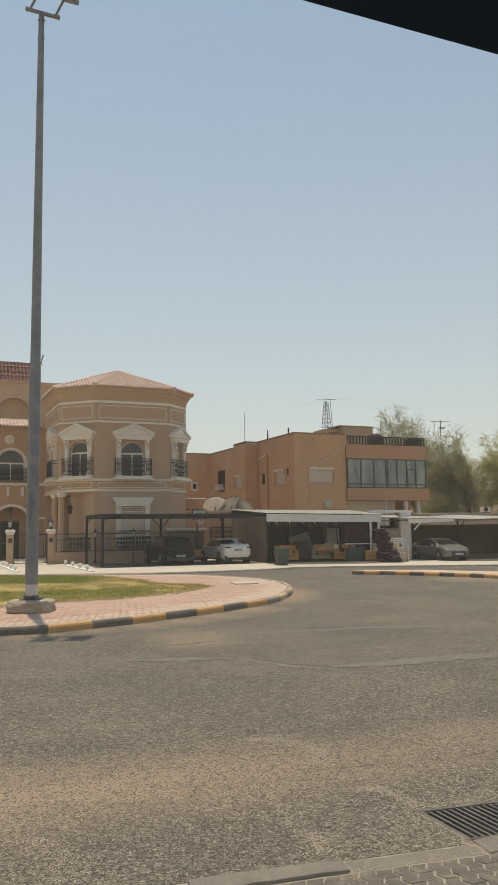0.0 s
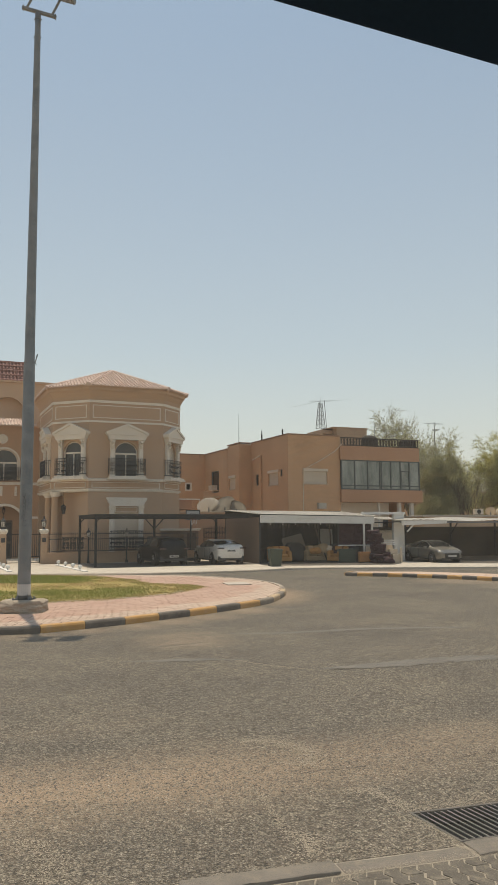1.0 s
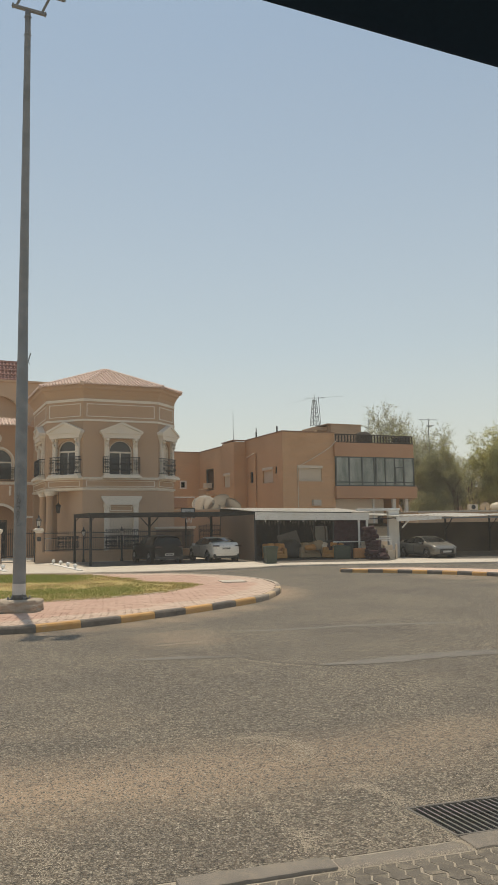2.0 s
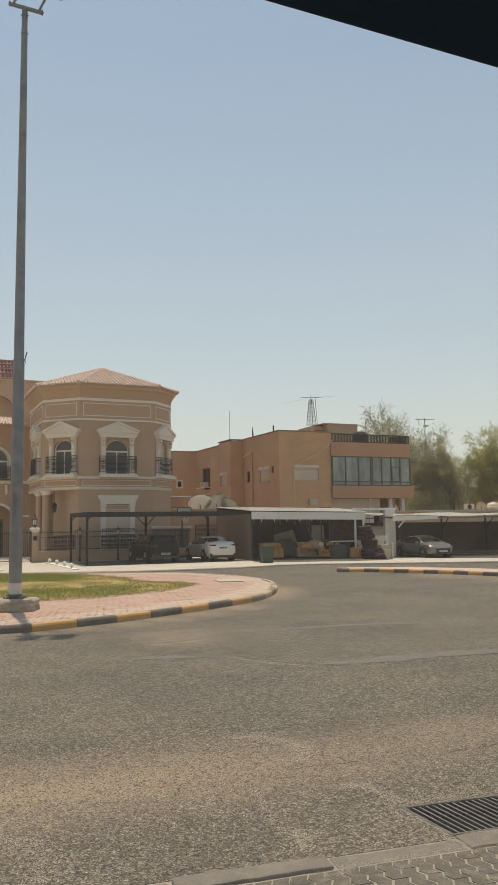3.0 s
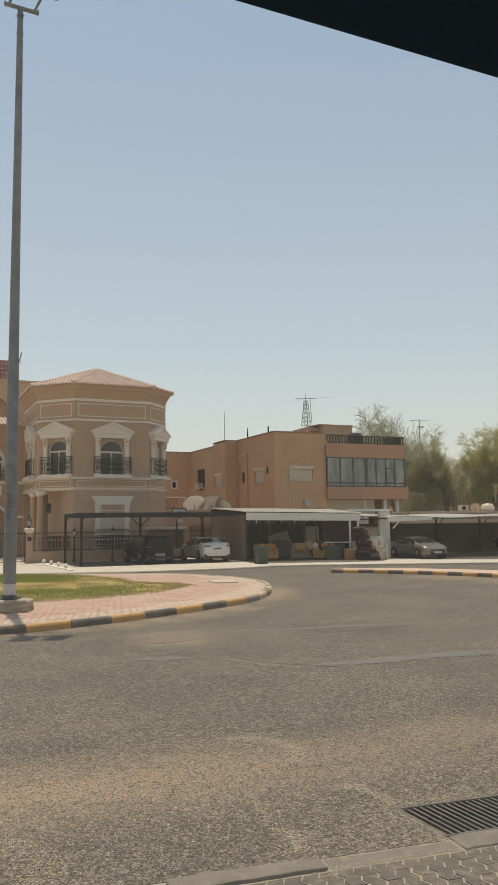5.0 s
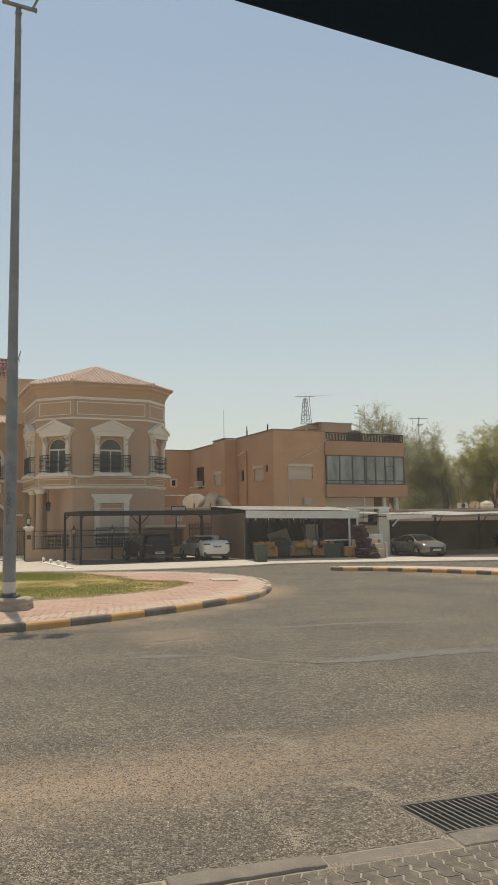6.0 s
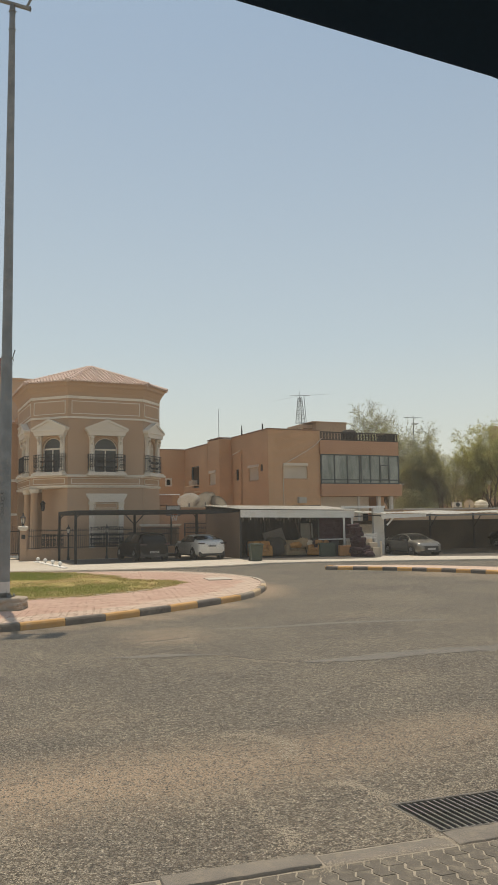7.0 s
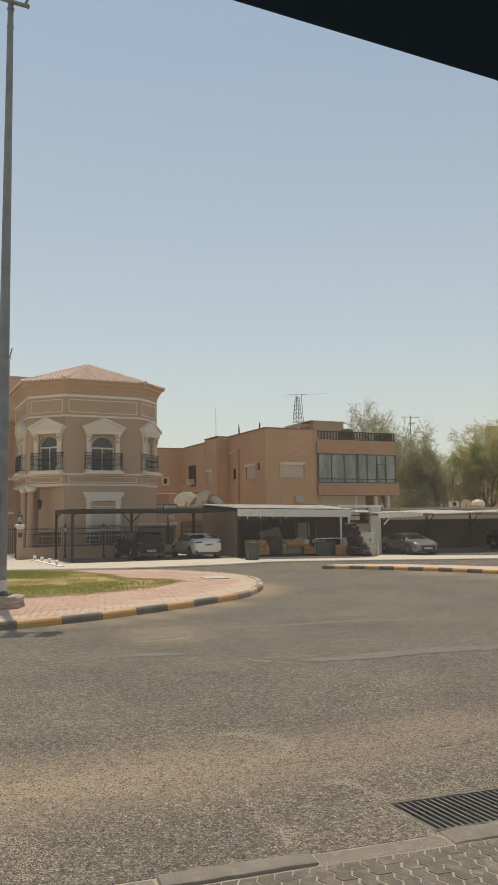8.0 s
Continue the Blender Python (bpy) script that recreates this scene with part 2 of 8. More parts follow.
    dust = math_node(t, 'MAXIMUM', dust, math_node(t, 'MULTIPLY', near_kerb, ramp(t, worn, -0.6, 0.9)))
    sandy = mixc(t, stones.outputs[0], (0.278, 0.199, 0.129), (0.386, 0.284, 0.190))
    c = mixc(t, math_node(t, 'MULTIPLY', dust, 0.88), c, sandy)
    t.links.new(c, b.inputs["Base Color"])
    b.inputs["Roughness"].default_value = 0.85
    b.inputs["Specular IOR Level"].default_value = 0.3
    t.links.new(bump_of(t, v.outputs["Distance"], 0.9, 0.009), b.inputs["Normal"])
    return m


def brick_mat(name, c1, c2, mortar, w=0.24, h=0.085):
    """Small facing bricks; the wall is far off, so the courses are a fine relief."""
    m, t, b = nodes_of(name)
    # the walls run at 22.5 degrees and square to it: one running length serves both
    geo = t.nodes.new("ShaderNodeNewGeometry").outputs["Position"]
    xyz = t.nodes.new("ShaderNodeSeparateXYZ")
    t.links.new(geo, xyz.inputs[0])
    kx, ky = math.cos(radians(22.5)) - math.sin(radians(22.5)), math.sin(radians(22.5)) + math.cos(radians(22.5))
    mx, my = t.nodes.new("ShaderNodeMath"), t.nodes.new("ShaderNodeMath")
    mx.operation, my.operation = 'MULTIPLY', 'MULTIPLY_ADD'
    mx.inputs[1].default_value, my.inputs[1].default_value = kx, ky
    t.links.new(xyz.outputs[0], mx.inputs[0])
    t.links.new(xyz.outputs[1], my.inputs[0])
    t.links.new(mx.outputs[0], my.inputs[2])
    run = t.nodes.new("ShaderNodeCombineXYZ")
    t.links.new(my.outputs[0], run.inputs[0])
    t.links.new(xyz.outputs[2], run.inputs[1])
    tc = run.outputs[0]
    n = t.nodes.new("ShaderNodeTexBrick")
    n.inputs["Scale"].default_value = 1.0
    n.inputs["Brick Width"].default_value, n.inputs["Row Height"].default_value = w, h
    n.inputs["Mortar Size"].default_value = 0.012
    n.inputs["Color1"].default_value, n.inputs["Color2"].default_value, n.inputs["Mortar"].default_value = (*c1, 1), (*c2, 1), (*mortar, 1)
    t.links.new(tc, n.inputs["Vector"])
    pos = t.nodes.new("ShaderNodeNewGeometry").outputs["Position"]
    n1 = noise_of(t, pos, 0.5, 6.0)
    c = mixc(t, ramp(t, n1, 0.35, 0.75), n.outputs["Color"], mixc(t, 1.0, n.outputs["Color"], (0.84, 0.82, 0.8), 'MULTIPLY'))
    t.links.new(c, b.inputs["Base Color"])
    b.inputs["Roughness"].default_value = 0.85
    t.links.new(bump_of(t, n.outputs["Fac"], -0.6, 0.012), b.inputs["Normal"])
    return m


def glass_mat(name, col, rough=0.05, spec=0.8):
    m, t, b = nodes_of(name)
    b.inputs["Base Color"].default_value = (*col, 1)
    b.inputs["Roughness"].default_value = rough
    b.inputs["Specular IOR Level"].default_value = spec
    return m


ASPHALT = asphalt_mat()
CONCRETE = surf("concrete", (0.44, 0.39, 0.32), (0.54, 0.48, 0.40), 0.9, big=0.5, small=18, dirt=(0.38, 0.31, 0.23))
APRON = surf("pale_paving", (0.48, 0.425, 0.345), (0.57, 0.505, 0.415), 0.9, big=0.5, small=12, dirt=(0.40, 0.33, 0.24))
SAND = surf("sand", (0.45, 0.34, 0.23), (0.55, 0.43, 0.30), 0.95, big=0.7, small=30)
PINK_PAVER = surf("pink_paver", (0.45, 0.278, 0.205), (0.53, 0.358, 0.268), 0.9, big=0.55, small=30, rand=0.14, dirt=(0.54, 0.42, 0.305))
SANDED_PAVER = surf("sanded_paver", (0.475, 0.345, 0.265), (0.55, 0.42, 0.32), 0.9, big=0.6, small=30, rand=0.08, dirt=(0.56, 0.45, 0.33))
GREY_PAVER = surf("grey_paver", (0.108, 0.094, 0.075), (0.175, 0.151, 0.12), 0.9, big=3.4, small=60, bump=0.5, dist=0.005, rand=0.2, spec=0.25, dirt=(0.33, 0.275, 0.20))
JOINT_SAND = surf("joint_sand", (0.29, 0.245, 0.185), (0.37, 0.315, 0.24), 0.95, big=5, small=200, bump=0.4, dist=0.004)
GUTTER = surf("gutter_concrete", (0.15, 0.13, 0.105), (0.21, 0.18, 0.145), 0.9, big=3, small=80, bump=0.4, dist=0.004, dirt=(0.27, 0.22, 0.16))
KERB_Y = surf("yellow_kerb_paint", (0.53, 0.272, 0.066), (0.60, 0.345, 0.115), 0.75, big=2.5, small=30, bump=0.25, rand=0.15, dirt=(0.45, 0.34, 0.22))
KERB_K = surf("black_kerb_paint", (0.10, 0.082, 0.064), (0.16, 0.133, 0.104), 0.75, big=2.5, small=30, bump=0.25, rand=0.2, dirt=(0.24, 0.19, 0.14))
KERB_YF = surf("faded_yellow_kerb", (0.44, 0.31, 0.17), (0.52, 0.39, 0.24), 0.85, big=2.5, small=30, bump=0.25, rand=0.15, dirt=(0.48, 0.38, 0.27))
KERB_KF = surf("faded_black_kerb", (0.20, 0.163, 0.122), (0.30, 0.25, 0.19), 0.85, big=2.5, small=30, bump=0.25, rand=0.2, dirt=(0.44, 0.35, 0.25))
KERB_G = surf("bare_kerb", (0.40, 0.34, 0.26), (0.48, 0.41, 0.32), 0.9, big=2.5, small=30, bump=0.25)
GRASS_SOIL = surf("turf_soil", (0.31, 0.25, 0.075), (0.42, 0.325, 0.13), 0.95, spec=0.1, big=0.8, small=14, bump=0.4, dist=0.03, dirt=(0.44, 0.34, 0.18))
STUCCO = surf("brown_stucco", (0.452, 0.303, 0.194), (0.505, 0.345, 0.223), 0.9, big=0.35, small=30, bump=0.12)
STUCCO_RED = surf("terracotta_stucco", (0.43, 0.24, 0.138), (0.485, 0.278, 0.163), 0.9, big=0.35, small=30, bump=0.12)
STUCCO_WING = surf("warm_brown_stucco", (0.445, 0.275, 0.165), (0.50, 0.315, 0.195), 0.9, big=0.35, small=30, bump=0.12)
STUCCO_PALE = surf("pale_stucco", (0.48, 0.34, 0.22), (0.55, 0.40, 0.27), 0.9, big=0.35, small=30, bump=0.12)
TRIM = surf("cream_trim", (0.71, 0.625, 0.51), (0.78, 0.695, 0.575), 0.8, big=0.8, small=30, bump=0.1)
TILE = surf("clay_tile", (0.55, 0.39, 0.315), (0.69, 0.545, 0.46), 0.8, big=1.6, small=12, bump=0.2, dirt=(0.68, 0.58, 0.49))
TILE_RED = surf("red_tile", (0.25, 0.125, 0.105), (0.33, 0.175, 0.145), 0.75, big=1.2, small=12, bump=0.2)
BRICK = brick_mat("tan_brick", (0.53, 0.302, 0.156), (0.635, 0.380, 0.203), (0.51, 0.33, 0.195))
IRON = surf("black_iron", (0.018, 0.017, 0.016), (0.032, 0.03, 0.028), 0.5, 0.0, big=3, small=40, bump=0.1)
STEEL_DARK = surf("grey_painted_steel", (0.022, 0.022, 0.021), (0.034, 0.033, 0.031), 0.6, 0.0, big=2, small=30, bump=0.05, spec=0.2)
GALV = surf("galvanised_steel", (0.135, 0.148, 0.150), (0.235, 0.25, 0.25), 0.6, 0.15, big=2.6, small=14, bump=0.12, dirt=(0.225, 0.20, 0.17))
WHITE = surf("white_paint", (0.70, 0.68, 0.63), (0.78, 0.76, 0.71), 0.7, big=0.8, small=20, bump=0.08, dirt=(0.58, 0.52, 0.43))
SHEET = surf("white_sheet_metal", (0.68, 0.66, 0.60), (0.76, 0.73, 0.67), 0.5, big=0.8, small=15, bump=0.05, dirt=(0.56, 0.48, 0.37))
# near-black: shed and stair-opening shade put into the colour; drum, crates share it
SHADE_DARK_GREY = surf("dark_shade_grey", (0.035, 0.03, 0.024), (0.06, 0.05, 0.04), 0.92, big=0.5, small=20)
GLASS = glass_mat("dark_glass", (0.016, 0.017, 0.017), 0.12, 0.35)
GLASS_GREEN = glass_mat("green_tint_reflect_glass", (0.17, 0.19, 0.162), 0.12, 0.5)
# base colour lifted in streaks: reflections and drawn blinds put into the glass
gt, gb = GLASS_GREEN.node_tree, GLASS_GREEN.node_tree.nodes["Principled BSDF"]
gmap = gt.nodes.new("ShaderNodeMapping")
gmap.inputs["Scale"].default_value = (1.0, 1.0, 0.35)
gt.links.new(gt.nodes.new("ShaderNodeNewGeometry").outputs["Position"], gmap.inputs["Vector"])
gt.links.new(mixc(gt, ramp(gt, noise_of(gt, gmap.outputs[0], 1.3, 4.0), 0.35, 0.65), (0.16, 0.178, 0.152), (0.30, 0.315, 0.275)), gb.inputs["Base Color"])
CURTAIN_GLASS = glass_mat("grey_curtained_glass", (0.075, 0.072, 0.066), 0.12, 0.4)
SHUTTER = surf("cream_shutter", (0.60, 0.50, 0.38), (0.67, 0.57, 0.44), 0.7, big=0.8, small=30, bump=0.1)
# brown stucco taken darker: the carport's shade is put into the colour
SHADE_BROWN = surf("shade_brown_render", (0.23, 0.155, 0.10), (0.28, 0.19, 0.125), 0.9, big=0.6, small=30, bump=0.12)
DARK_DOOR = surf("brown_door_paint", (0.10, 0.07, 0.05), (0.14, 0.10, 0.07), 0.7, big=1.5, small=25)
ALU = surf("dark_aluminium", (0.075, 0.085, 0.08), (0.10, 0.112, 0.104), 0.4, 0.3, big=2, small=30, bump=0)
BLACK_TRIM = surf("black_plastic", (0.014, 0.036, 0.064), (0.018, 0.043, 0.074), 0.85, big=4, small=200, bump=0.1, dist=0.001)
RUBBER = surf("tyre_rubber", (0.015, 0.015, 0.015), (0.03, 0.028, 0.026), 0.85, big=4, small=60, bump=0.1)
BARK = surf("bark", (0.13, 0.095, 0.065), (0.20, 0.15, 0.105), 0.95, big=2, small=15, bump=0.5, dist=0.02)
BIN_GREEN = surf("green_plastic", (0.035, 0.05, 0.03), (0.05, 0.068, 0.042), 0.5, big=3, small=30, bump=0.05, dirt=(0.12, 0.11, 0.08))

# ground ---------------------------------------------------------------
def ground_sheet(name, poly, z0, z1, material, label, category, kind="structure"):
    bm = BM()
    prism(bm, poly, z0, z1)
    ob = part(name, bm, material, None, label)
    return tagged(ob, "", category, "", kind)


bm = BM()
vs = [bm.verts.new(p) for p in ((-900, -300, -0.12), (900, -300, -0.12), (900, 1500, -0.12), (-900, 1500, -0.12))]
bm.faces.new(vs)
tagged(part("ground", bm, SAND, None, "flat sandy desert ground reaching the horizon"), "", "ground", "", "structure")

NEAR = pose(0, 0, 0, 0, 0, 16) # the near road edge runs at 16 degrees
EDGE_B = 4.87                   # its distance from the eye, square to the edge


def near(a, b, z=0.0):
    return NEAR @ Vector((a, b, z))


road_poly = [near(a, b)[:2] for a, b in ((-60, EDGE_B), (2.935, EDGE_B), (2.855, 5.505), (5.24, 5.505), (5.31, EDGE_B), (60, EDGE_B))] + [(70, 60), (-70, 60)]
ground_sheet("road", road_poly, -0.10, 0.0, ASPHALT, "sun-bleached grey asphalt road with dust drifts", "road")


def smooth_line(pts, steps=8):
    """Catmull-Rom through plan points."""
    out = []
    p = [Vector((*q, 0)) for q in pts]
    p = [2 * p[0] - p[1]] + p + [2 * p[-1] - p[-2]]
    for i in range(1, len(p) - 2):
        for k in range(steps):
            s = k / steps
            a, b, c, d = p[i - 1:i + 3]
            out.append(0.5 * ((2 * b) + (c - a) * s + (2 * a - 5 * b + 4 * c - d) * s * s + (3 * b - a - 3 * c + d) * s ** 3))
    out.append(p[-2])
    return out


def even(line, step):
    """Points along a line at even steps."""
    out, left = [line[0].copy()], step
    for a, b in zip(line, line[1:]):
        d = (b - a).length
        while d >= left:
            a = a + (b - a) * (left / d)
            out.append(a.copy())
            d = (b - a).length
            left = step
        left -= d
    return out


# the corner island with its painted kerb
ISLAND_FRONT = [(-12.0, 13.4), (-8.0, 14.75), (-5.0, 16.0), (-4.1, 16.35), (-2.69, 17.6), (-1.98, 18.4), (-0.77, 19.9), (0.55, 21.9), (1.05, 23.4), (1.36, 25.4), (1.33, 27.6), (0.82, 29.5), (-0.27, 31.4), (-2.2, 33.2), (-4.1, 33.7), (-9.0, 34.6), (-16.0, 35.6)]
line = smooth_line(ISLAND_FRONT)
KERB_W, KERB_H = 0.16, 0.155


def offset(line, d):
    out = []
    for i, p in enumerate(line):
        t = (line[min(i + 1, len(line) - 1)] - line[max(i - 1, 0)]).normalized()
        out.append(p + Vector((-t.y, t.x, 0)) * d)
    return out


inner = offset(line, KERB_W)
poly = [(p.x, p.y) for p in inner] + [(-40, 40), (-40, 5)]
ground_sheet("island_bed", poly, -0.05, KERB_H - 0.03, PINK_PAVER, "sandy bedding of the corner island", "pavement")

kerb = thing("kerb", Matrix(), "yellow and black painted concrete kerb of the corner island", "kerb", "", "structure")


def kerb_run(parent, line, step, first, painted, height=KERB_H):
    marks = even(line, step / 6)
    k = 0
    for i in range(0, len(marks) - 6, 6):
        seg = marks[i:i + 7]
        bm = BM()
        rows = []
        for j, p in enumerate(seg):
            t = (seg[min(j + 1, 6)] - seg[max(j - 1, 0)]).normalized()
            n = Vector((-t.y, t.x, 0))
            if j == 0:
                p = p + t * 0.006
            if j == 6:
                p = p - t * 0.006
            h = height + random.uniform(-0.004, 0.004)
            rows.append([bm.verts.new(p + n * o + Vector((0, 0, z))) for o, z in ((0, -0.05), (0.0, h - 0.05), (0.02, h - 0.012), (0.05, h), (KERB_W, h), (KERB_W, -0.05))])
        for a, b in zip(rows, rows[1:]):
            for q in range(5):
                bm.faces.new((a[q], a[q + 1], b[q + 1], b[q]))
        bm.faces.new(rows[0][::-1])
        bm.faces.new(rows[-1])
        col = ((KERB_YF, KERB_KF) if parent is kerb and seg[3].x > 0.4 else (KERB_Y, KERB_K))[(k + first) % 2] if painted(seg[3]) else KERB_G
        part("kerb_stone", bm, col, parent)
        k += 1


def trimmed(line, cut):
    """The line without its first metres."""
    out = list(line)
    while (out[1] - out[0]).length < cut:
        cut -= (out[1] - out[0]).length
        out.pop(0)
    out[0] = out[0] + (out[1] - out[0]).normalized() * cut
    return out


KERB_STEP = 1.02
near_mark = min(range(len(line)), key=lambda i: (line[i] - Vector((-4.12, 16.34, 0))).length)
run_in = sum((b - a).length for a, b in zip(line[:near_mark], line[1:near_mark + 1]))
kerb_run(kerb, trimmed(line, run_in % KERB_STEP), KERB_STEP, int(run_in // KERB_STEP) % 2, lambda p: p.y < 26.6)

# pink block paving on the island, each block on its own near the tip
grass_edge = smooth_line([(-16, 17.2), (-10, 19.1), (-6.31, 20.3), (-5.2, 21.55), (-3.55, 22.6), (-2.35, 24.0), (-1.8, 25.6), (-1.64, 26.6), (-2.0, 27.4), (-3.3, 28.3), (-4.6, 30.9), (-6.6, 32.9), (-9.5, 33.8), (-16, 34.7)], 6)


def inside(poly, x, y):
    c = False
    j = len(poly) - 1
    for i in range(len(poly)):
        (xi, yi), (xj, yj) = poly[i], poly[j]
        if (yi > y) != (yj > y) and x < (xj - xi) * (y - yi) / (yj - yi) + xi:
            c = not c
        j = i
    return c


inner_poly = [(p.x, p.y) for p in offset(line, KERB_W + 0.01)] + [(-40, 40), (-40, 5)]
grass_poly = [(p.x, p.y) for p in grass_edge] + [(-40, 36), (-40, 12)]
bm = BM()
prism(bm, grass_poly, KERB_H - 0.044, KERB_H - 0.01)
turf = tagged(part("turf", bm, GRASS_SOIL, None, "patchy dry green lawn on the corner island"), "", "lawn", "", "structure")

# far pavement in front of the houses, one raised sheet
far_front = [(-40, 37.6), (-16, 36.9), (-10, 36.2), (-6.2, 36.15), (-3.7, 36.5), (-0.8, 37.7), (1.2, 38.9), (2.2, 39.9), (4.3, 40.3), (12, 40.2), (24, 39.7), (60, 38)]
poly = far_front + [(60, 75), (-40, 75)]
ground_sheet("pavement", poly, -0.08, 0.07, APRON, "pale sunlit concrete pavement before the houses", "pavement")

# worn kerb stones along its edge, and a loose slab on the island
far_kerb = thing("far_kerb", Matrix(), "worn pale concrete kerb of the far pavement", "kerb", "", "structure")
kerb_run(far_kerb, offset(smooth_line(far_front[1:11], 6), -0.004), 0.9, 0, lambda p: False, 0.088)
slab = part("paving_slab", box(BM(), -0.42, 0.42, -0.5, 0.5, 0, 0.035, 0.012, m=pose(-0.2, 27.9, KERB_H - 0.008, 0, 0, 12)), CONCRETE, None, "loose pale concrete slab lying on the island")
tagged(slab, "", "slab")

# yard before the shed: a dark sheet, the shade on the ground put into its colour
FORECOURT = surf("shade_dark_asphalt", (0.055, 0.047, 0.038), (0.10, 0.086, 0.068), 0.9, big=0.8, small=40, dirt=(0.20, 0.16, 0.115))
ground_sheet("yard_floor", [(1.2, 43.1), (3.0, 42.7), (6.0, 42.9), (8.2, 43.2), (8.9, 44.6), (9.3, 47.6), (7.6, 54), (-0.8, 54)], 0.0, 0.076, FORECOURT, "dark yard floor at the shed with shade put into its colour", "yard")

# the median with its painted kerb
median_front = smooth_line([(4.75, 35.35), (4.45, 34.9), (4.75, 34.45), (6.16, 33.85), (8.16, 32.4), (9.52, 31.0), (11.2, 28.9), (14, 25)], 8)
kerb2 = thing("median_kerb", Matrix(), "yellow and black painted kerb round the median", "kerb", "", "structure")
kerb_run(kerb2, median_front, 0.66, 0, lambda p: True)
mi = offset(median_front, KERB_W)
poly = [(p.x, p.y) for p in mi] + [(17, 27), (10.3, 33.4), (7.8, 35.2), (5.1, 35.6)]
ground_sheet("median", poly, -0.05, KERB_H - 0.02, surf("median_paving", (0.50, 0.36, 0.27), (0.58, 0.43, 0.33), 0.9), "pinkish paved road median", "pavement")

# near edge: gutter, pavers, grate -------------------------------------
gm = NEAR
poly = [(-40, EDGE_B), (-40, -8), (40, -8), (40, EDGE_B)]
bm = BM()
prism(bm, poly, -0.10, -0.0035, gm)
tagged(part("near_bed", bm, JOINT_SAND, None, "sandy bedding under the block pavement"), "", "pavement", "", "structure")

# drain grate in the road edge; it lies a little askew
SKEW = Matrix(((1, -0.13, 0, 0.077), (0, 1, 0, 0), (0, 0, 1, 0), (0, 0, 0, 1)))
grate = thing("drain_grate", gm @ pose(2.845, 4.92, 0), "dark steel street drain grate set in the asphalt", "drain grate")
# near-black plate close below the bars: the shade of a deep pit as colour
bm = BM()
box(bm, 0.03, 2.37, 0.03, 0.57, -0.118, -0.095)
part("pit_shade_plate", bm, surf("pit_shade_black", (0.005, 0.005, 0.006), (0.012, 0.012, 0.013), 0.95, spec=0.1), grate, m=SKEW.copy())
for nm, q in (("frame_bar", (0, 2.4, 0.565, 0.59)), ("frame_bar", (0, 2.4, 0.0, 0.02)), ("frame_bar", (0, 0.025, 0.02, 0.565)), ("frame_bar", (2.375, 2.4, 0.02, 0.565))):
    bm = BM()
    box(bm, q[0], q[1], q[2], q[3], -0.118, 0.006, 0.004)
    part(nm, bm, surf("worn_iron", (0.10, 0.09, 0.075), (0.17, 0.15, 0.125), 0.6, 0.5, big=6, small=60, dirt=(0.26, 0.21, 0.15)) if nm and not bpy.data.materials.get("worn_iron") else bpy.data.materials["worn_iron"], grate, m=SKEW.copy())
bm = BM()
box(bm, -0.0045, 0.0045, 0.02, 0.565, -0.007, 0.0, 0.0015)
bm.transform(SKEW)
bar_mesh = bake("bar", bm, surf("worn_bar", (0.20, 0.185, 0.16), (0.30, 0.275, 0.24), 0.6, 0.2, big=6, small=60))
for i in range(41):
    shared("bar", bar_mesh, grate, pose(0.085 + i * 0.0558, 0, -0.002))

# edging stones between asphalt and block pavement, some proud, some sunk
edging = thing("edging", gm, "worn concrete edging stones along the road", "kerb", "", "structure")
a = -6.0
while a < 8:
    L = random.uniform(0.72, 0.98)
    for stop in (0.98, 1.98, 2.92):
        if a < stop - 0.01 < a + L + 0.25:
            L = stop - a
    wide, proud = a > 2.9, 0.97 < a < 1.97
    top = 0.012 if wide else 0.022 if proud else random.uniform(-0.002, 0.004)
    bm = BM()
    box(bm, a + 0.008, a + L - 0.008, 4.70 if proud else 4.69, 4.91 if wide else 4.865, -0.09, top, 0.016)
    bmesh.ops.subdivide_edges(bm, edges=[e for e in bm.edges if e.calc_length() > 0.3], cuts=9)
    for v in bm.verts:
        v.co += Vector((0, 0.009, 0.004)) * noise.noise(v.co * 9.0)
    part("edging_stone", bm, GUTTER, edging)
    a += L

# interlocking grey pavers
PL, PW = 0.225, 0.1125


def zig(b):
    s = (b / (PL / 2)) % 1.0
    return 0.014 * (1 - 4 * s if s < 0.5 else 4 * s - 3)


bm = BM()
us = [0.003] + [PL * k / 8 for k in range(1, 8)] + [PL - 0.003]
left = [(zig(s) + 0.0045, s) for s in us]
right = [(zig(s) + PW - 0.0045, s) for s in us]
prism(bm, left + right[::-1], -0.06, -0.004)
prism(bm, [(x + 0.004, y) for x, y in left] + [(x - 0.004, y) for x, y in right[::-1]], -0.005, 0.0)
paver_mesh = bake("paver", bm, GREY_PAVER)

# street lamp
LAMP = (-5.22, 19.15)
lamp = thing("street_lamp", pose(*LAMP, KERB_H - 0.02), "tall galvanised steel street lamp on a concrete footing", "street lamp")
bm = BM()
bmesh.ops.create_icosphere(bm, subdivisions=5, radius=1.0)
for v in bm.verts:
    q = v.co.normalized()
    k = (abs(q.x) ** 4 + abs(q.y) ** 4 + abs(q.z) ** 4) ** -0.25
    k *= 1 + 0.10 * noise.noise(q * 2.2 + Vector((3, 1, 7))) + 0.05 * noise.noise(q * 7.0) + 0.02 * noise.noise(q * 18)
    v.co = Vector((q.x * k * 0.52, q.y * k * 0.50, max(-0.03, min(0.30, 0.13 + q.z * k * 0.19))))
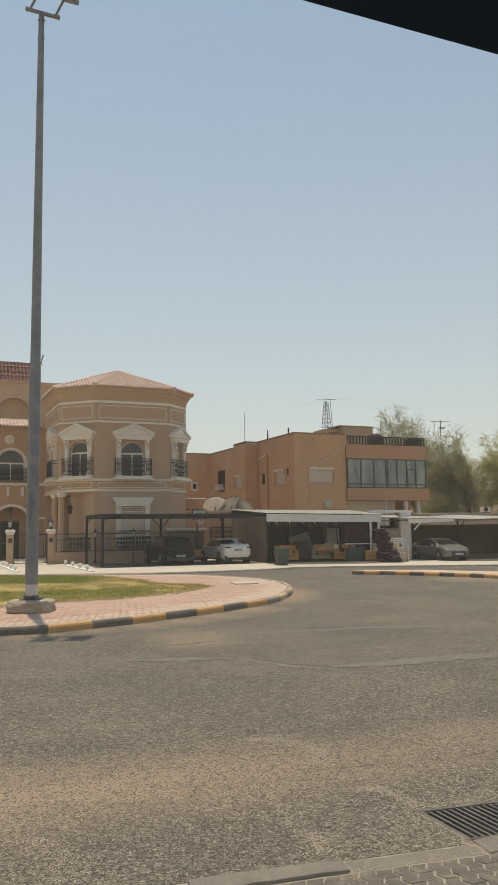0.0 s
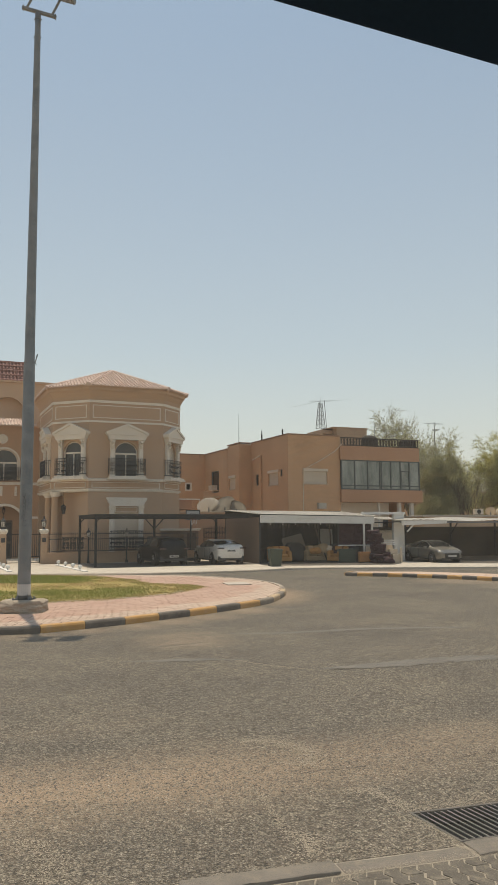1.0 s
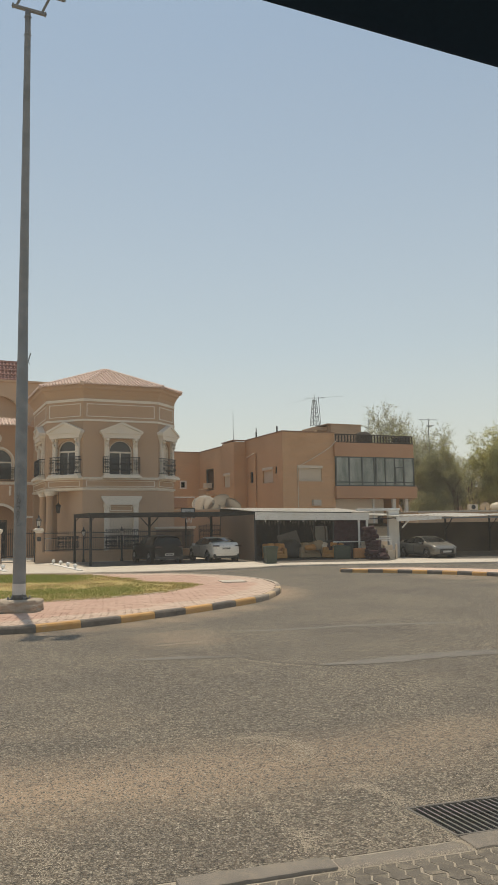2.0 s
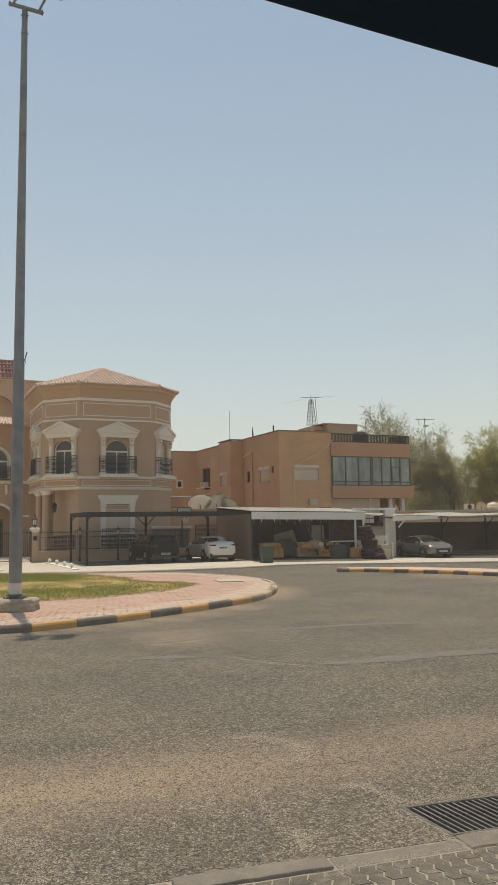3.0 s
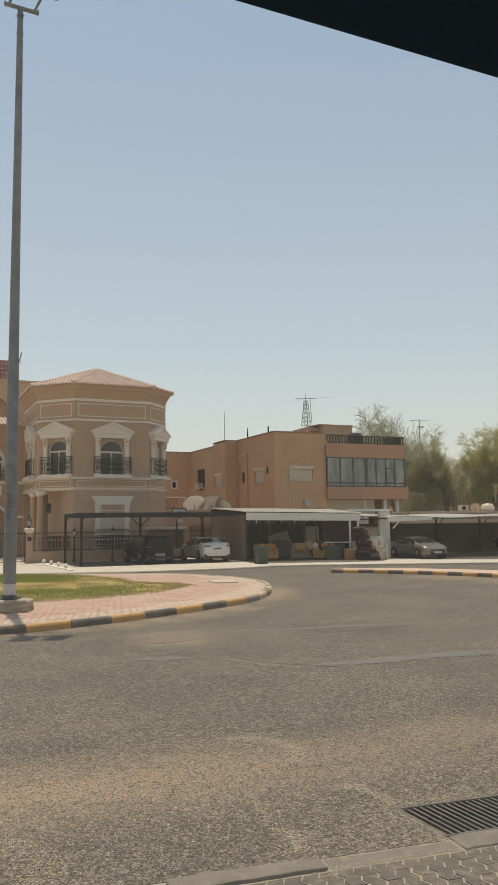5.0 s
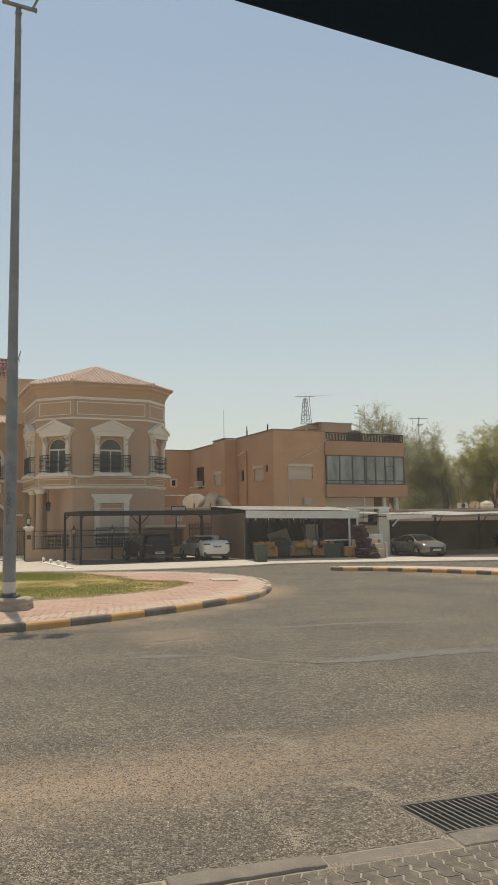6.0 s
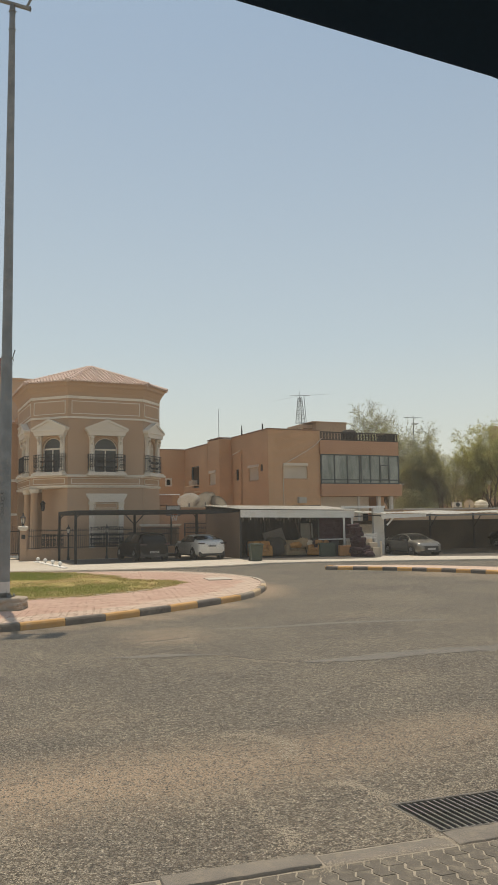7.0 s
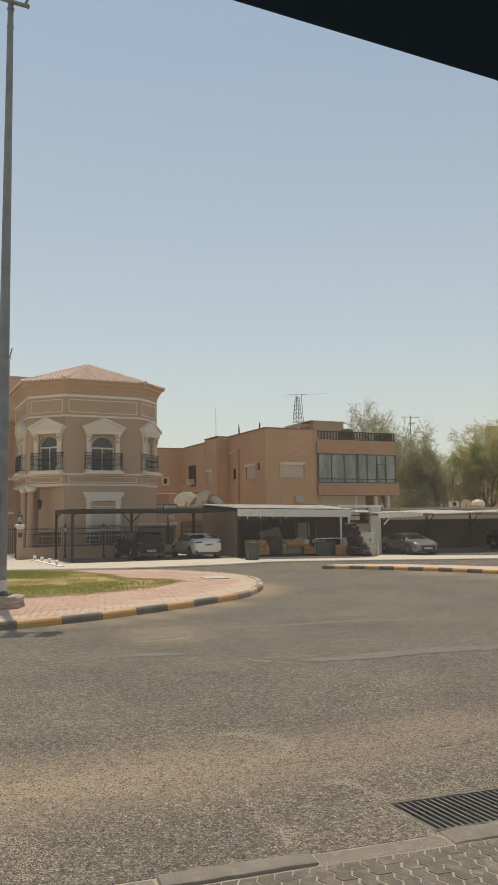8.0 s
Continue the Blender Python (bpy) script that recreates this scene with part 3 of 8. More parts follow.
part("footing", bm, surf("rough_concrete", (0.33, 0.27, 0.20), (0.45, 0.375, 0.285), 0.95, big=5, small=26, bump=0.8, dist=0.03, dirt=(0.22, 0.175, 0.125)), lamp, "crumbling concrete footing", smooth=True)
bm = BM()
box(bm, -0.26, 0.26, -0.26, 0.26, 0.27, 0.30, 0.006)
part("base_plate", bm, GALV, lamp)
for sx in (-1, 1):
    for sy in (-1, 1):
        bm = BM()
        cyl(bm, (sx * 0.2, sy * 0.2, 0.30), (sx * 0.2, sy * 0.2, 0.36), 0.022, n=6)
        part("bolt", bm, GALV, lamp)
        bm = BM()
        prism(bm, [(0.13, 0.30), (0.24, 0.30), (0.13, 0.48)], -0.006, 0.006, pose(0, 0, 0, 0, 0, 45 + 90 * ((sx > 0) * 2 + (sy > 0))) @ Matrix(((1, 0, 0, 0), (0, 0, 1, 0), (0, 1, 0, 0), (0, 0, 0, 1))))
        part("gusset", bm, GALV, lamp)
bm = BM()
lathe(bm, [(0.152, 0.30), (0.152, 0.62), (0.148, 2.0), (0.135, 5.96), (0.131, 5.98), (0.124, 6.0), (0.114, 8.0), (0.092, 12.0), (0.078, 14.4), (0.070, 15.22)], 20)
part("pole", bm, GALV, lamp, smooth=True)
bm = BM()
lathe(bm, [(0.155, 0.40), (0.155, 0.66)], 20)
part("sleeve", bm, surf("pale_band", (0.50, 0.48, 0.44), (0.58, 0.55, 0.50), 0.7, big=3, small=20), lamp, "faded white painted band")
bm = BM()
for i in range(9):                                                 # scrawled letters, one below the other
    z, a0 = 2.78 - 0.085 * i + random.uniform(-0.02, 0.02), random.uniform(-1.75, -1.45)
    turn, size = random.uniform(0, 6.28), random.uniform(0.025, 0.05)
    pts = []
    for k in range(13):
        q = turn + k * random.uniform(0.28, 0.5)
        a = a0 + size * math.cos(q) * (0.7 + 0.05 * k) / 0.15
        pts.append((0.1485 * math.cos(a), 0.1485 * math.sin(a), z + size * 1.25 * math.sin(q)))
    tube(bm, pts, random.uniform(0.0035, 0.006), 4)
tagged(part("paint_marks", bm, IRON, lamp, "scribbled black paint marks"), "scribbled black paint marks", "", "", "stuff")
bm = BM()
tube(bm, [(0.10, 0, 6.05), (0.15, -0.02, 6.05), (0.165, -0.02, 6.12), (0.20, -0.02, 6.24)], 0.015)
tube(bm, [(0.10, -0.03, 6.03), (0.16, -0.05, 6.02), (0.185, -0.05, 5.96)], 0.012)
cyl(bm, (0, 0, 6.02), (0, 0, 6.07), 0.133, n=18)
part("clamp_bracket", bm, GALV, lamp, "bent bracket clamped to the pole")
for z in (14.54, 15.03):
    bm = BM()
    cyl(bm, (0, 0, z), (0, 0, z + 0.035), 0.086, n=16)
    cyl(bm, (-0.105, 0, z + 0.018), (0.105, 0, z + 0.018), 0.011, n=8)
    part("clamp", bm, GALV, lamp)
yoke = pose(0, 0, 15.22, 0, 17, 0)
bm = BM()
box(bm, -0.43, 0.47, -0.05, 0.05, 0.0, 0.065, 0.008)
for x in (-0.43, 0.44):
    box(bm, x, x + 0.03, -0.055, 0.055, -0.012, 0.085, 0.006)
part("crossarm", bm, GALV, lamp, m=yoke)
for x0, x1 in ((-0.33, -0.22), (0.36, 0.46)):
    bm = BM()
    tube(bm, [(x0, 0, 0.06), (x1, -0.05, 0.56)], 0.032, 8)
    part("stem", bm, GALV, lamp, m=yoke.copy())
    bm = BM()
    box(bm, -0.23, 0.23, -0.40, 0.34, 0, 0.13, 0.05, m=pose(x1 + 0.08, -0.1, 0.55, 12, 0, 0))
    fl = part("floodlight", bm, GALV, lamp, "grey floodlight housing", m=yoke.copy())
    bm = BM()
    box(bm, -0.19, 0.19, -0.35, 0.29, -0.006, 0.004, m=pose(x1 + 0.08, -0.1, 0.55, 12, 0, 0))
    part("lens", bm, GLASS, fl, m=yoke.copy())

# villa ----------------------------------------------------------------
VF = pose(-9.45, 48.56, 0.05, 0, 0, 22.5)
FW, FLW, FRW = 4.76, 2.72, 2.32                                   # widths of the front, left and right faces
villa = thing("villa", VF, "two-storey brown stucco villa with cream trim and clay tile roof", "house")
FL = pose(0, 0, 0, 0, 0, -45) @ pose(-FLW, 0, 0)                  # left face
FF = Matrix()                                                     # front face
FR = pose(FW, 0, 0, 0, 0, 45)                                     # right face
C2 = (-FLW * math.sqrt(0.5), FLW * math.sqrt(0.5))
FS = pose(C2[0], 7.4, 0, 0, 0, -90)                               # far side face, x from 0 to 5.5
FACES = [(FS, 7.4 - C2[1]), (FL, FLW), (FF, FW), (FR, FRW)]
FZ, EZ = 4.40, 10.55
TH = 0.3
WIN = {0: 3.9, 1: 1.54, 2: 2.36, 3: 1.12}
WW = {0: 0.55, 1: 0.7, 2: 0.74, 3: 0.52}


def extrude_chain(bm, pts, prof):
    """A moulding: prof (out, z) swept along plan points, mitred at corners; outward is to the right of the way."""
    n = len(pts)
    rings = []
    for i, p in enumerate(pts):
        p = Vector((*p, 0))
        d0 = (p - Vector((*pts[i - 1], 0))).normalized() if i else None
        d1 = (Vector((*pts[i + 1], 0)) - p).normalized() if i < n - 1 else None
        d0, d1 = d0 or d1, d1 or d0
        n0, n1 = Vector((d0.y, -d0.x, 0)), Vector((d1.y, -d1.x, 0))
        b = (n0 + n1).normalized()
        k = 1 / max(0.3, b.dot(n0))
        rings.append([bm.verts.new(p + b * (o * k) + Vector((0, 0, z))) for o, z in prof])
    m = len(prof)
    for a, b in zip(rings, rings[1:]):
        for q in range(m):
            bm.faces.new((a[q], a[(q + 1) % m], b[(q + 1) % m], b[q]))
    bm.faces.new(rings[0][::-1])
    bm.faces.new(rings[-1])
    return bm


R2 = (FW + FRW * math.cos(math.pi / 4), FRW * math.sin(math.pi / 4))
CHAIN = [(C2[0], 7.4), C2, (0, 0), (FW, 0), R2]
CHAIN_BACK = [(R2[0], 5.6), (5.0, 7.3), (0.0, 7.3)]

for k, (fm, w) in enumerate(FACES):
    c, hw = WIN[k], WW[k]
    part("upper_wall", wall(BM(), 0, w, FZ, EZ, 0, TH, [(c - hw, c + hw, 5.28, 7.45, True)], fm), STUCCO, villa)
full = CHAIN + CHAIN_BACK
part("upper_wall", box(BM(), 0, 1.8, 0, TH, FZ, EZ, m=pose(R2[0], R2[1], 0, 0, 0, 90)), STUCCO, villa)
bm = BM()
prism(bm, [(C2[0] + 0.02, 7.3), (C2[0] + 0.02, C2[1] + 0.01), (0.01, 0.02), (FW, 0.02), (R2[0] - 0.02, R2[1]), (R2[0] - 0.02, 7.3)], 4.32, 4.5)
part("soffit_slab", bm, TRIM, villa, "cream underside of the overhang")
bm = BM()
prism(bm, [(C2[0] + 0.3, 7.0), (C2[0] + 0.3, C2[1] + 0.2), (0.15, 0.32), (FW - 0.1, 0.32), (R2[0] - 0.3, R2[1] + .15), (R2[0] - 0.3, 7.0)], 10.3, 10.45)
part("ceiling_slab", bm, STUCCO, villa)
# ground floor, set back under the left corner
part("lower_wall", wall(BM(), 0, FW, 0, 4.32, 0.02, TH, [(1.63, 3.15, 0.9, 3.0, False)], FF), STUCCO, villa)
part("lower_wall", wall(BM(), 0, FRW, 0, 4.32, 0.02, TH, (), FR), STUCCO, villa)
part("lower_wall", box(BM(), 0, 3.2, 0, TH, 0, 4.32, m=pose(-1.0, 3.1, 0, 0, 0, -72)), STUCCO, villa)
part("lower_wall", box(BM(), R2[0] - 0.3, R2[0] - 0.01, R2[1] + 0.02, 7.3, 0, 4.32), STUCCO, villa)
# mouldings
for nm, prof in (("band", [(0.0, 9.86), (0.05, 9.86), (0.05, 10.02), (0.0, 10.02)]),
                 ("band", [(0.0, 8.62), (0.06, 8.62), (0.06, 8.74), (0.0, 8.74)]),
                 ("band", [(0.0, 4.98), (0.10, 4.98), (0.12, 5.10), (0.0, 5.14)]),
                 ("band", [(0.0, 4.36), (0.06, 4.36), (0.09, 4.48), (0.0, 4.5)])):
    bm = BM()
    extrude_chain(bm, CHAIN, prof)
    part(nm, bm, TRIM, villa)
bm = BM()
extrude_chain(bm, CHAIN, [(0.0, 10.1), (0.02, 10.1), (0.06, 10.25), (0.24, 10.52), (0.36, 10.62), (0.38, 10.74), (0.42, 10.8), (0.42, 10.86), (0.0, 10.86)])
part("cornice", bm, STUCCO, villa, "flared stucco eaves cornice")


def frame_panel(x0, x1, z0, z1, fm, t=0.045):
    bm = BM()
    for q in ((x0, x1, z0, z0 + t), (x0, x1, z1 - t, z1), (x0, x0 + t, z0 + t, z1 - t), (x1 - t, x1, z0 + t, z1 - t)):
        box(bm, q[0], q[1], -0.025, 0.0, q[2], q[3])
    part("panel_frame", bm, TRIM, villa, m=fm.copy())


for fm, w in FACES:
    frame_panel(0.2, w - 0.2, 8.9, 9.72, fm)
    frame_panel(0.2, w - 0.2, 4.56, 4.92, fm, 0.04)


def arch_window(parent, fm, c, hw, z0, z1, depth=0.16, pane=None):
    win = thing("window", Matrix(), "arched window with dark glass and cream frame", "")
    del win["label"]
    win.parent = parent
    r = hw
    zs = z1 - r
    bm = BM()
    box(bm, c - hw, c + hw, depth + 0.03, depth + 0.05, z0, zs)
    upright(bm, arc(c, zs, r, 0, 180, 16), depth + 0.03, depth + 0.05)
    part("pane", bm, pane or CURTAIN_GLASS, win, m=fm.copy())
    bm = BM()
    f = 0.07
    box(bm, c - hw, c - hw + f, depth - 0.04, depth + 0.03, z0, zs)
    box(bm, c + hw - f, c + hw, depth - 0.04, depth + 0.03, z0, zs)
    box(bm, c - hw + f, c + hw - f, depth - 0.04, depth + 0.03, zs - 0.05, zs + 0.05)
    box(bm, c - 0.035, c + 0.035, depth - 0.03, depth + 0.025, z0, zs - 0.05)
    ring_arch(bm, c, zs, r - f * 0.7, r, depth - 0.04, depth + 0.03)
    part("window_frame", bm, TRIM, win, m=fm.copy())
    bm = BM()
    ring_arch(bm, c, zs, r + 0.02, r + 0.1, -0.03, 0.0)
    part("archivolt", bm, STUCCO_PALE, win, m=fm.copy())


def pediment(parent, fm, c, hw):
    """Pilasters, pediment and sill round an upper window; hw: half of the pilasters' outer span."""
    for s in (-1, 1):
        bm = BM()
        x = c + s * (hw - 0.15)
        box(bm, x - 0.14, x + 0.14, -0.16, 0.0, 5.28, 7.5, 0.015)
        box(bm, x - 0.18, x + 0.18, -0.20, 0.0, 5.28, 5.5, 0.015)
        box(bm, x - 0.10, x + 0.10, -0.19, -0.15, 5.65, 7.0, 0.01)
        tube(bm, [(x, -0.16, 7.05), (x, -0.26, 7.2), (x, -0.30, 7.4), (x, -0.24, 7.52)], 0.09, 8)
        box(bm, x - 0.18, x + 0.18, -0.24, 0.0, 7.42, 7.56, 0.015)
        part("pilaster", bm, TRIM, parent, m=fm.copy())
    bm = BM()
    e = hw + 0.24
    upright(bm, [(c - hw - 0.1, 7.56), (c + hw + 0.1, 7.56), (c + hw + 0.12, 7.72), (c + e, 7.9), (c + e, 7.95), (c, 8.47), (c - e, 7.95), (c - e, 7.9), (c - hw - 0.12, 7.72)], -0.34, 0.0)
    for s in (-1, 1):
        p, q = (c + s * (e + 0.05), 7.9), (c, 8.43)
        upright(bm, [p, q, (q[0], q[1] + 0.15), (p[0], p[1] + 0.13)], -0.42, 0.0)
    box(bm, c - e - 0.02, c + e + 0.02, -0.40, 0.0, 7.84, 7.95)
    part("pediment", bm, TRIM, parent, "cream gabled window pediment", m=fm.copy())
    bm = BM()
    box(bm, c - hw - 0.16, c + hw + 0.16, -0.52, 0.0, 5.06, 5.20, 0.02)
    box(bm, c - hw - 0.08, c + hw + 0.08, -0.46, 0.0, 5.20, 5.29, 0.02)
    part("window_sill", bm, TRIM, parent, m=fm.copy())


def scroll(bm, x, z, r, y, turns=1.4, flip=1, w=0.017):
    pts = []
    for i in range(15):
        s = i / 14
        a = turns * 2 * math.pi * s
        rr = r * (1 - 0.75 * s)
        pts.append((x + flip * rr * math.cos(a), y, z + rr * math.sin(a)))
    tube(bm, pts, w, 4)


def lantern(bm, x, y, z, s=1.0):
    lathe(bm, [(0.04 * s, 0), (0.07 * s, 0.03 * s), (0.05 * s, 0.06 * s), (0.09 * s, 0.12 * s)], 6, pose(x, y, z))
    for k in range(6):
        a = k * math.pi / 3
        cyl(bm, (x + 0.09 * s * math.cos(a), y + 0.09 * s * math.sin(a), z + 0.12 * s), (x + 0.13 * s * math.cos(a), y + 0.13 * s * math.sin(a), z + 0.42 * s), 0.012 * s, n=4)
    lathe(bm, [(0.16 * s, 0.42 * s), (0.15 * s, 0.46 * s), (0.05 * s, 0.58 * s), (0.03 * s, 0.62 * s), (0.05 * s, 0.65 * s), (0.004, 0.74 * s)], 6, pose(x, y, z))
    return bm


def balcony_rail(parent, fm, c, hw, z0=5.40, h=0.98, out=0.42, name="balcony_rail"):
    bm = BM()
    for z in (z0, z0 + h * 0.82, z0 + h):
        tube(bm, [(c - hw, 0, z), (c - hw, -out, z), (c + hw, -out, z), (c + hw, 0, z)], 0.018, 4)
    n = max(6, int(hw * 2 / 0.115))
    for i in range(n + 1):
        x = c - hw + 2 * hw * i / n
        cyl(bm, (x, -out, z0), (x, -out, z0 + h), 0.011, n=4)
    for s in (-1, 1):
        for k in (0.12, 0.24):
            cyl(bm, (c + s * hw, -k, z0), (c + s * hw, -k, z0 + h), 0.012, n=4)
        for zz in (0.28, 0.6):
            for k in (0.3, 0.62):
                scroll(bm, c + s * (hw - k * 0.45), z0 + h * zz, 0.13, -out, flip=s)
    for i in range(int(n / 2)):
        scroll(bm, c - hw * 0.5 + hw * i / max(1, n / 2 - 1), z0 + h * 0.2, 0.07, -out, flip=1 if i % 2 else -1)
        scroll(bm, c - hw * 0.5 + hw * i / max(1, n / 2 - 1), z0 + h * 0.55, 0.085, -out, flip=-1 if i % 2 else 1)
    return part(name, bm, IRON, parent, "black wrought iron balcony railing", m=fm.copy())


for k, (fm, w) in enumerate(FACES):
    arch_window(villa, fm, WIN[k], WW[k], 5.28, 7.45, pane=SHUTTER if k == 3 else None)
    hw = (0.95, 0.98, 1.06, 0.88)[k]
    pediment(villa, fm, WIN[k], hw)
    balcony_rail(villa, fm, WIN[k] - (0.12 if k == 3 else 0), hw + (0.0 if k == 3 else 0.1), out=0.34)

# lower front window with a tall cream surround and closed shutter
bm = BM()
for s in (-1, 1):
    x = 2.39 + s * 0.92
    box(bm, x - 0.16, x + 0.16, -0.14, 0.0, 0.4, 3.42, 0.015)
    box(bm, x - 0.2, x + 0.2, -0.2, 0.0, 3.3, 3.46, 0.015)
upright(bm, [(1.35, 3.42), (3.43, 3.42), (3.47, 3.55), (3.67, 3.86), (3.67, 3.96), (1.11, 3.96), (1.11, 3.86), (1.31, 3.55)], -0.24, 0.0)
part("window_surround", bm, TRIM, villa, "cream moulded window surround")
rs = part("roller_shutter", box(BM(), 1.63, 3.15, 0.06, 0.12, 0.9, 3.0), SHUTTER, villa, "closed cream roller shutter")
for i in range(26):
    part("slat", box(BM(), 1.63, 3.15, 0.045, 0.062, 0.92 + i * 0.08, 0.985 + i * 0.08), SHUTTER, rs)
bm = BM()
box(bm, 1.63, 3.15, -0.02, 0.02, 3.0, 3.42)
part("lintel_panel", bm, STUCCO, villa)
frame_panel(1.69, 3.09, 3.05, 3.37, FF)

# columns of the porch
for cx, cy in ((-1.70, 1.78), (-1.78, 3.9)):
    bm = BM()
    lathe(bm, [(0.30, 0.0), (0.30, 0.25), (0.25, 0.3), (0.235, 2.0), (0.215, 4.0), (0.25, 4.04), (0.25, 4.1), (0.31, 4.2), (0.31, 4.32)], 18, pose(cx, cy, 0))
    part("column", bm, STUCCO, villa, smooth=True)
    bm = BM()
    lathe(bm, [(0.25, 4.04), (0.27, 4.08), (0.34, 4.2), (0.36, 4.32)], 18, pose(cx, cy, 0))
    part("capital", bm, TRIM, villa)

# lantern hanging under the overhang
hl_ = thing("hanging_lantern", VF @ pose(-1.2, 1.6, 0), "black iron lantern hanging under the villa overhang", "lantern")
bm = BM()
lantern_z = 2.95
cyl(bm, (0, 0, lantern_z + 0.6), (0, 0, 4.33), 0.015, n=5)
part("chain", bm, IRON, hl_)
bm = BM()
lathe(bm, [(0.05, 0), (0.1, 0.04), (0.15, 0.42), (0.19, 0.46), (0.06, 0.6), (0.02, 0.64)], 6, pose(0, 0, lantern_z))
part("cage", bm, IRON, hl_)

# hipped clay tile roof: rows of barrel tiles up each slope
APEX = Vector((2.15, 3.5, 12.55))
EAVE = []
ov = 0.5
n = len(full)
for i, p in enumerate(full):
    a = Vector((*full[i - 1], 0)); b = Vector((*p, 0)); c = Vector((*full[(i + 1) % n], 0))
    d0, d1 = (b - a).normalized(), (c - b).normalized()
    n0, n1 = Vector((d0.y, -d0.x, 0)), Vector((d1.y, -d1.x, 0))
    bb = (n0 + n1).normalized()
    EAVE.append(b + bb * (ov / max(0.4, bb.dot(n0))) + Vector((0, 0, 10.88)))


def tiled_slope(bm, a, b, top_a, top_b, pitch=0.23, r=0.072, course=0.32):
    """Barrel tiles over the slope a-b (eave) to top_a-top_b (ridge); each tile a half tube."""
    e = (b - a)
    w = e.length
    e.normalize()
    nrm = e.cross(((top_a + top_b) / 2 - (a + b) / 2)).normalized()
    if nrm.z < 0:
        nrm = -nrm
    up = nrm.cross(e).normalized()
    if up.z < 0:
        up = -up
    ta, tb = (top_a - a), (top_b - a)
    xa, ya, xb, yb = ta.dot(e), ta.dot(up), tb.dot(e), tb.dot(up)
    def length_at(x):
        lim = ya if xa <= x <= xb else 1e9
        if x < xa:
            lim = ya * x / max(xa, 1e-6)
        if x > xb:
            lim = yb * (w - x) / max(w - xb, 1e-6)
        return lim
    x = pitch / 2
    while x < w:
        L = length_at(x)
        s = 0.0
        while s < L - 0.05:
            s1 = min(s + course, L)
            rings = []
            for ss, rr, lift in ((s - 0.03, r * 1.08, 0.035), (s1, r * 0.9, 0.012)):
                o = a + e * x + up * ss + nrm * lift
                rings.append([bm.verts.new(o + e * (rr * math.cos(q)) + nrm * (rr * 0.9 * math.sin(q))) for q in (math.pi * k / 4 for k in range(5))])
            for k in range(4):
                bm.faces.new((rings[0][k], rings[0][k + 1], rings[1][k + 1], rings[1][k]))
            bm.faces.new(rings[0])
            s += course
        x += pitch
    return bm


roof = part("roof", prism(BM(), [(p.x, p.y) for p in EAVE], 10.82, 10.87), STUCCO, villa, "pinkish clay barrel tile hipped roof")
bm = BM()
for i in range(len(EAVE)):
    a, b = EAVE[i - 1], EAVE[i]
    bm.faces.new([bm.verts.new(v) for v in (a, b, APEX)])
part("roof_deck", bm, TILE, roof)
bm = BM()
for i in (1, 2, 3, 4, 5):
    tiled_slope(bm, EAVE[i - 1], EAVE[i], APEX, APEX)
tiles = part("tiles", bm, TILE, roof)
tagged(tiles, "", "", "", "stuff")
for i in range(0, 6):
    bm = BM()
    a, b = EAVE[i], APEX
    k = int((b - a).length / 0.36)
    for j in range(k):
        cyl(bm, a.lerp(b, j / k) + Vector((0, 0, 0.03)), a.lerp(b, (j + 1.1) / k) + Vector((0, 0, 0.02)), 0.15, 0.12, 8)
    part("hip_ridge", bm, TILE, roof)

# entrance wing, set back
EY = 7.65
FE = pose(-13.5, EY, 0)
bm = BM()
wall(bm, 0, 11.63, 0, 9.1, 0, TH, [(8.35, 10.2, 5.4, 7.5, True), (8.2, 10.6, 0, 3.6, True)], FE)
part("entrance_wall", bm, STUCCO_WING, villa)
bm = BM()
box(bm, 0, 11.6, -0.10, 0.0, 5.05, 5.24)
for i in range(12):
    box(bm, 0.5 + i * 0.95, 0.66 + i * 0.95, -0.1, 0, 4.3, 4.95, 0.03)
ring_arch(bm, 9.4, 2.4, 1.2, 1.38, -0.06, 0)
ring_arch(bm, 9.275, 6.575, 0.94, 1.07, -0.05, 0)
box(bm, 8.2, 8.33, -0.05, 0, 5.4, 6.575)
box(bm, 10.21, 10.34, -0.05, 0, 5.4, 6.575)
box(bm, 10.75, 11.6, -0.06, 0, 2.75, 2.9)
ring_arch(bm, 10.85, 3.0, 0.0, 0.15, -0.06, 0)
lathe(bm, [(0.33, 0), (0.33, 0.03), (0.28, 0.05), (0.26, 0.015), (0.05, 0.012)], 20, pose(9.15, 0, 8.2, 90, 0, 0))
for k in range(6):
    a = k * math.pi / 3
    scroll(bm, 9.15 + 0.14 * math.cos(a), 8.2 + 0.14 * math.sin(a), 0.085, -0.04, flip=1 if k % 2 else -1, w=0.022)
part("entrance_trim", bm, TRIM, villa, "cream bands, arches and medallion", m=FE.copy())
arch_window(villa, FE, 9.275, 0.925, 5.4, 7.5)
balcony_rail(villa, FE, 9.275, 1.05, 5.32, 0.9, 0.3)
bm = BM()
wall(bm, 8.0, 10.8, 0, 3.9, 1.15, 1.3, [(8.75, 10.05, 0, 2.65, False)])
box(bm, 7.85, 8.0, TH, 1.3, 0, 3.9)
box(bm, 10.8, 10.95, TH, 1.3, 0, 3.9)
box(bm, 7.85, 10.95, TH, 1.3, 3.9, 4.0)
part("porch", bm, STUCCO_WING, villa, "brown stucco porch recess behind the arch", m=FE.copy())
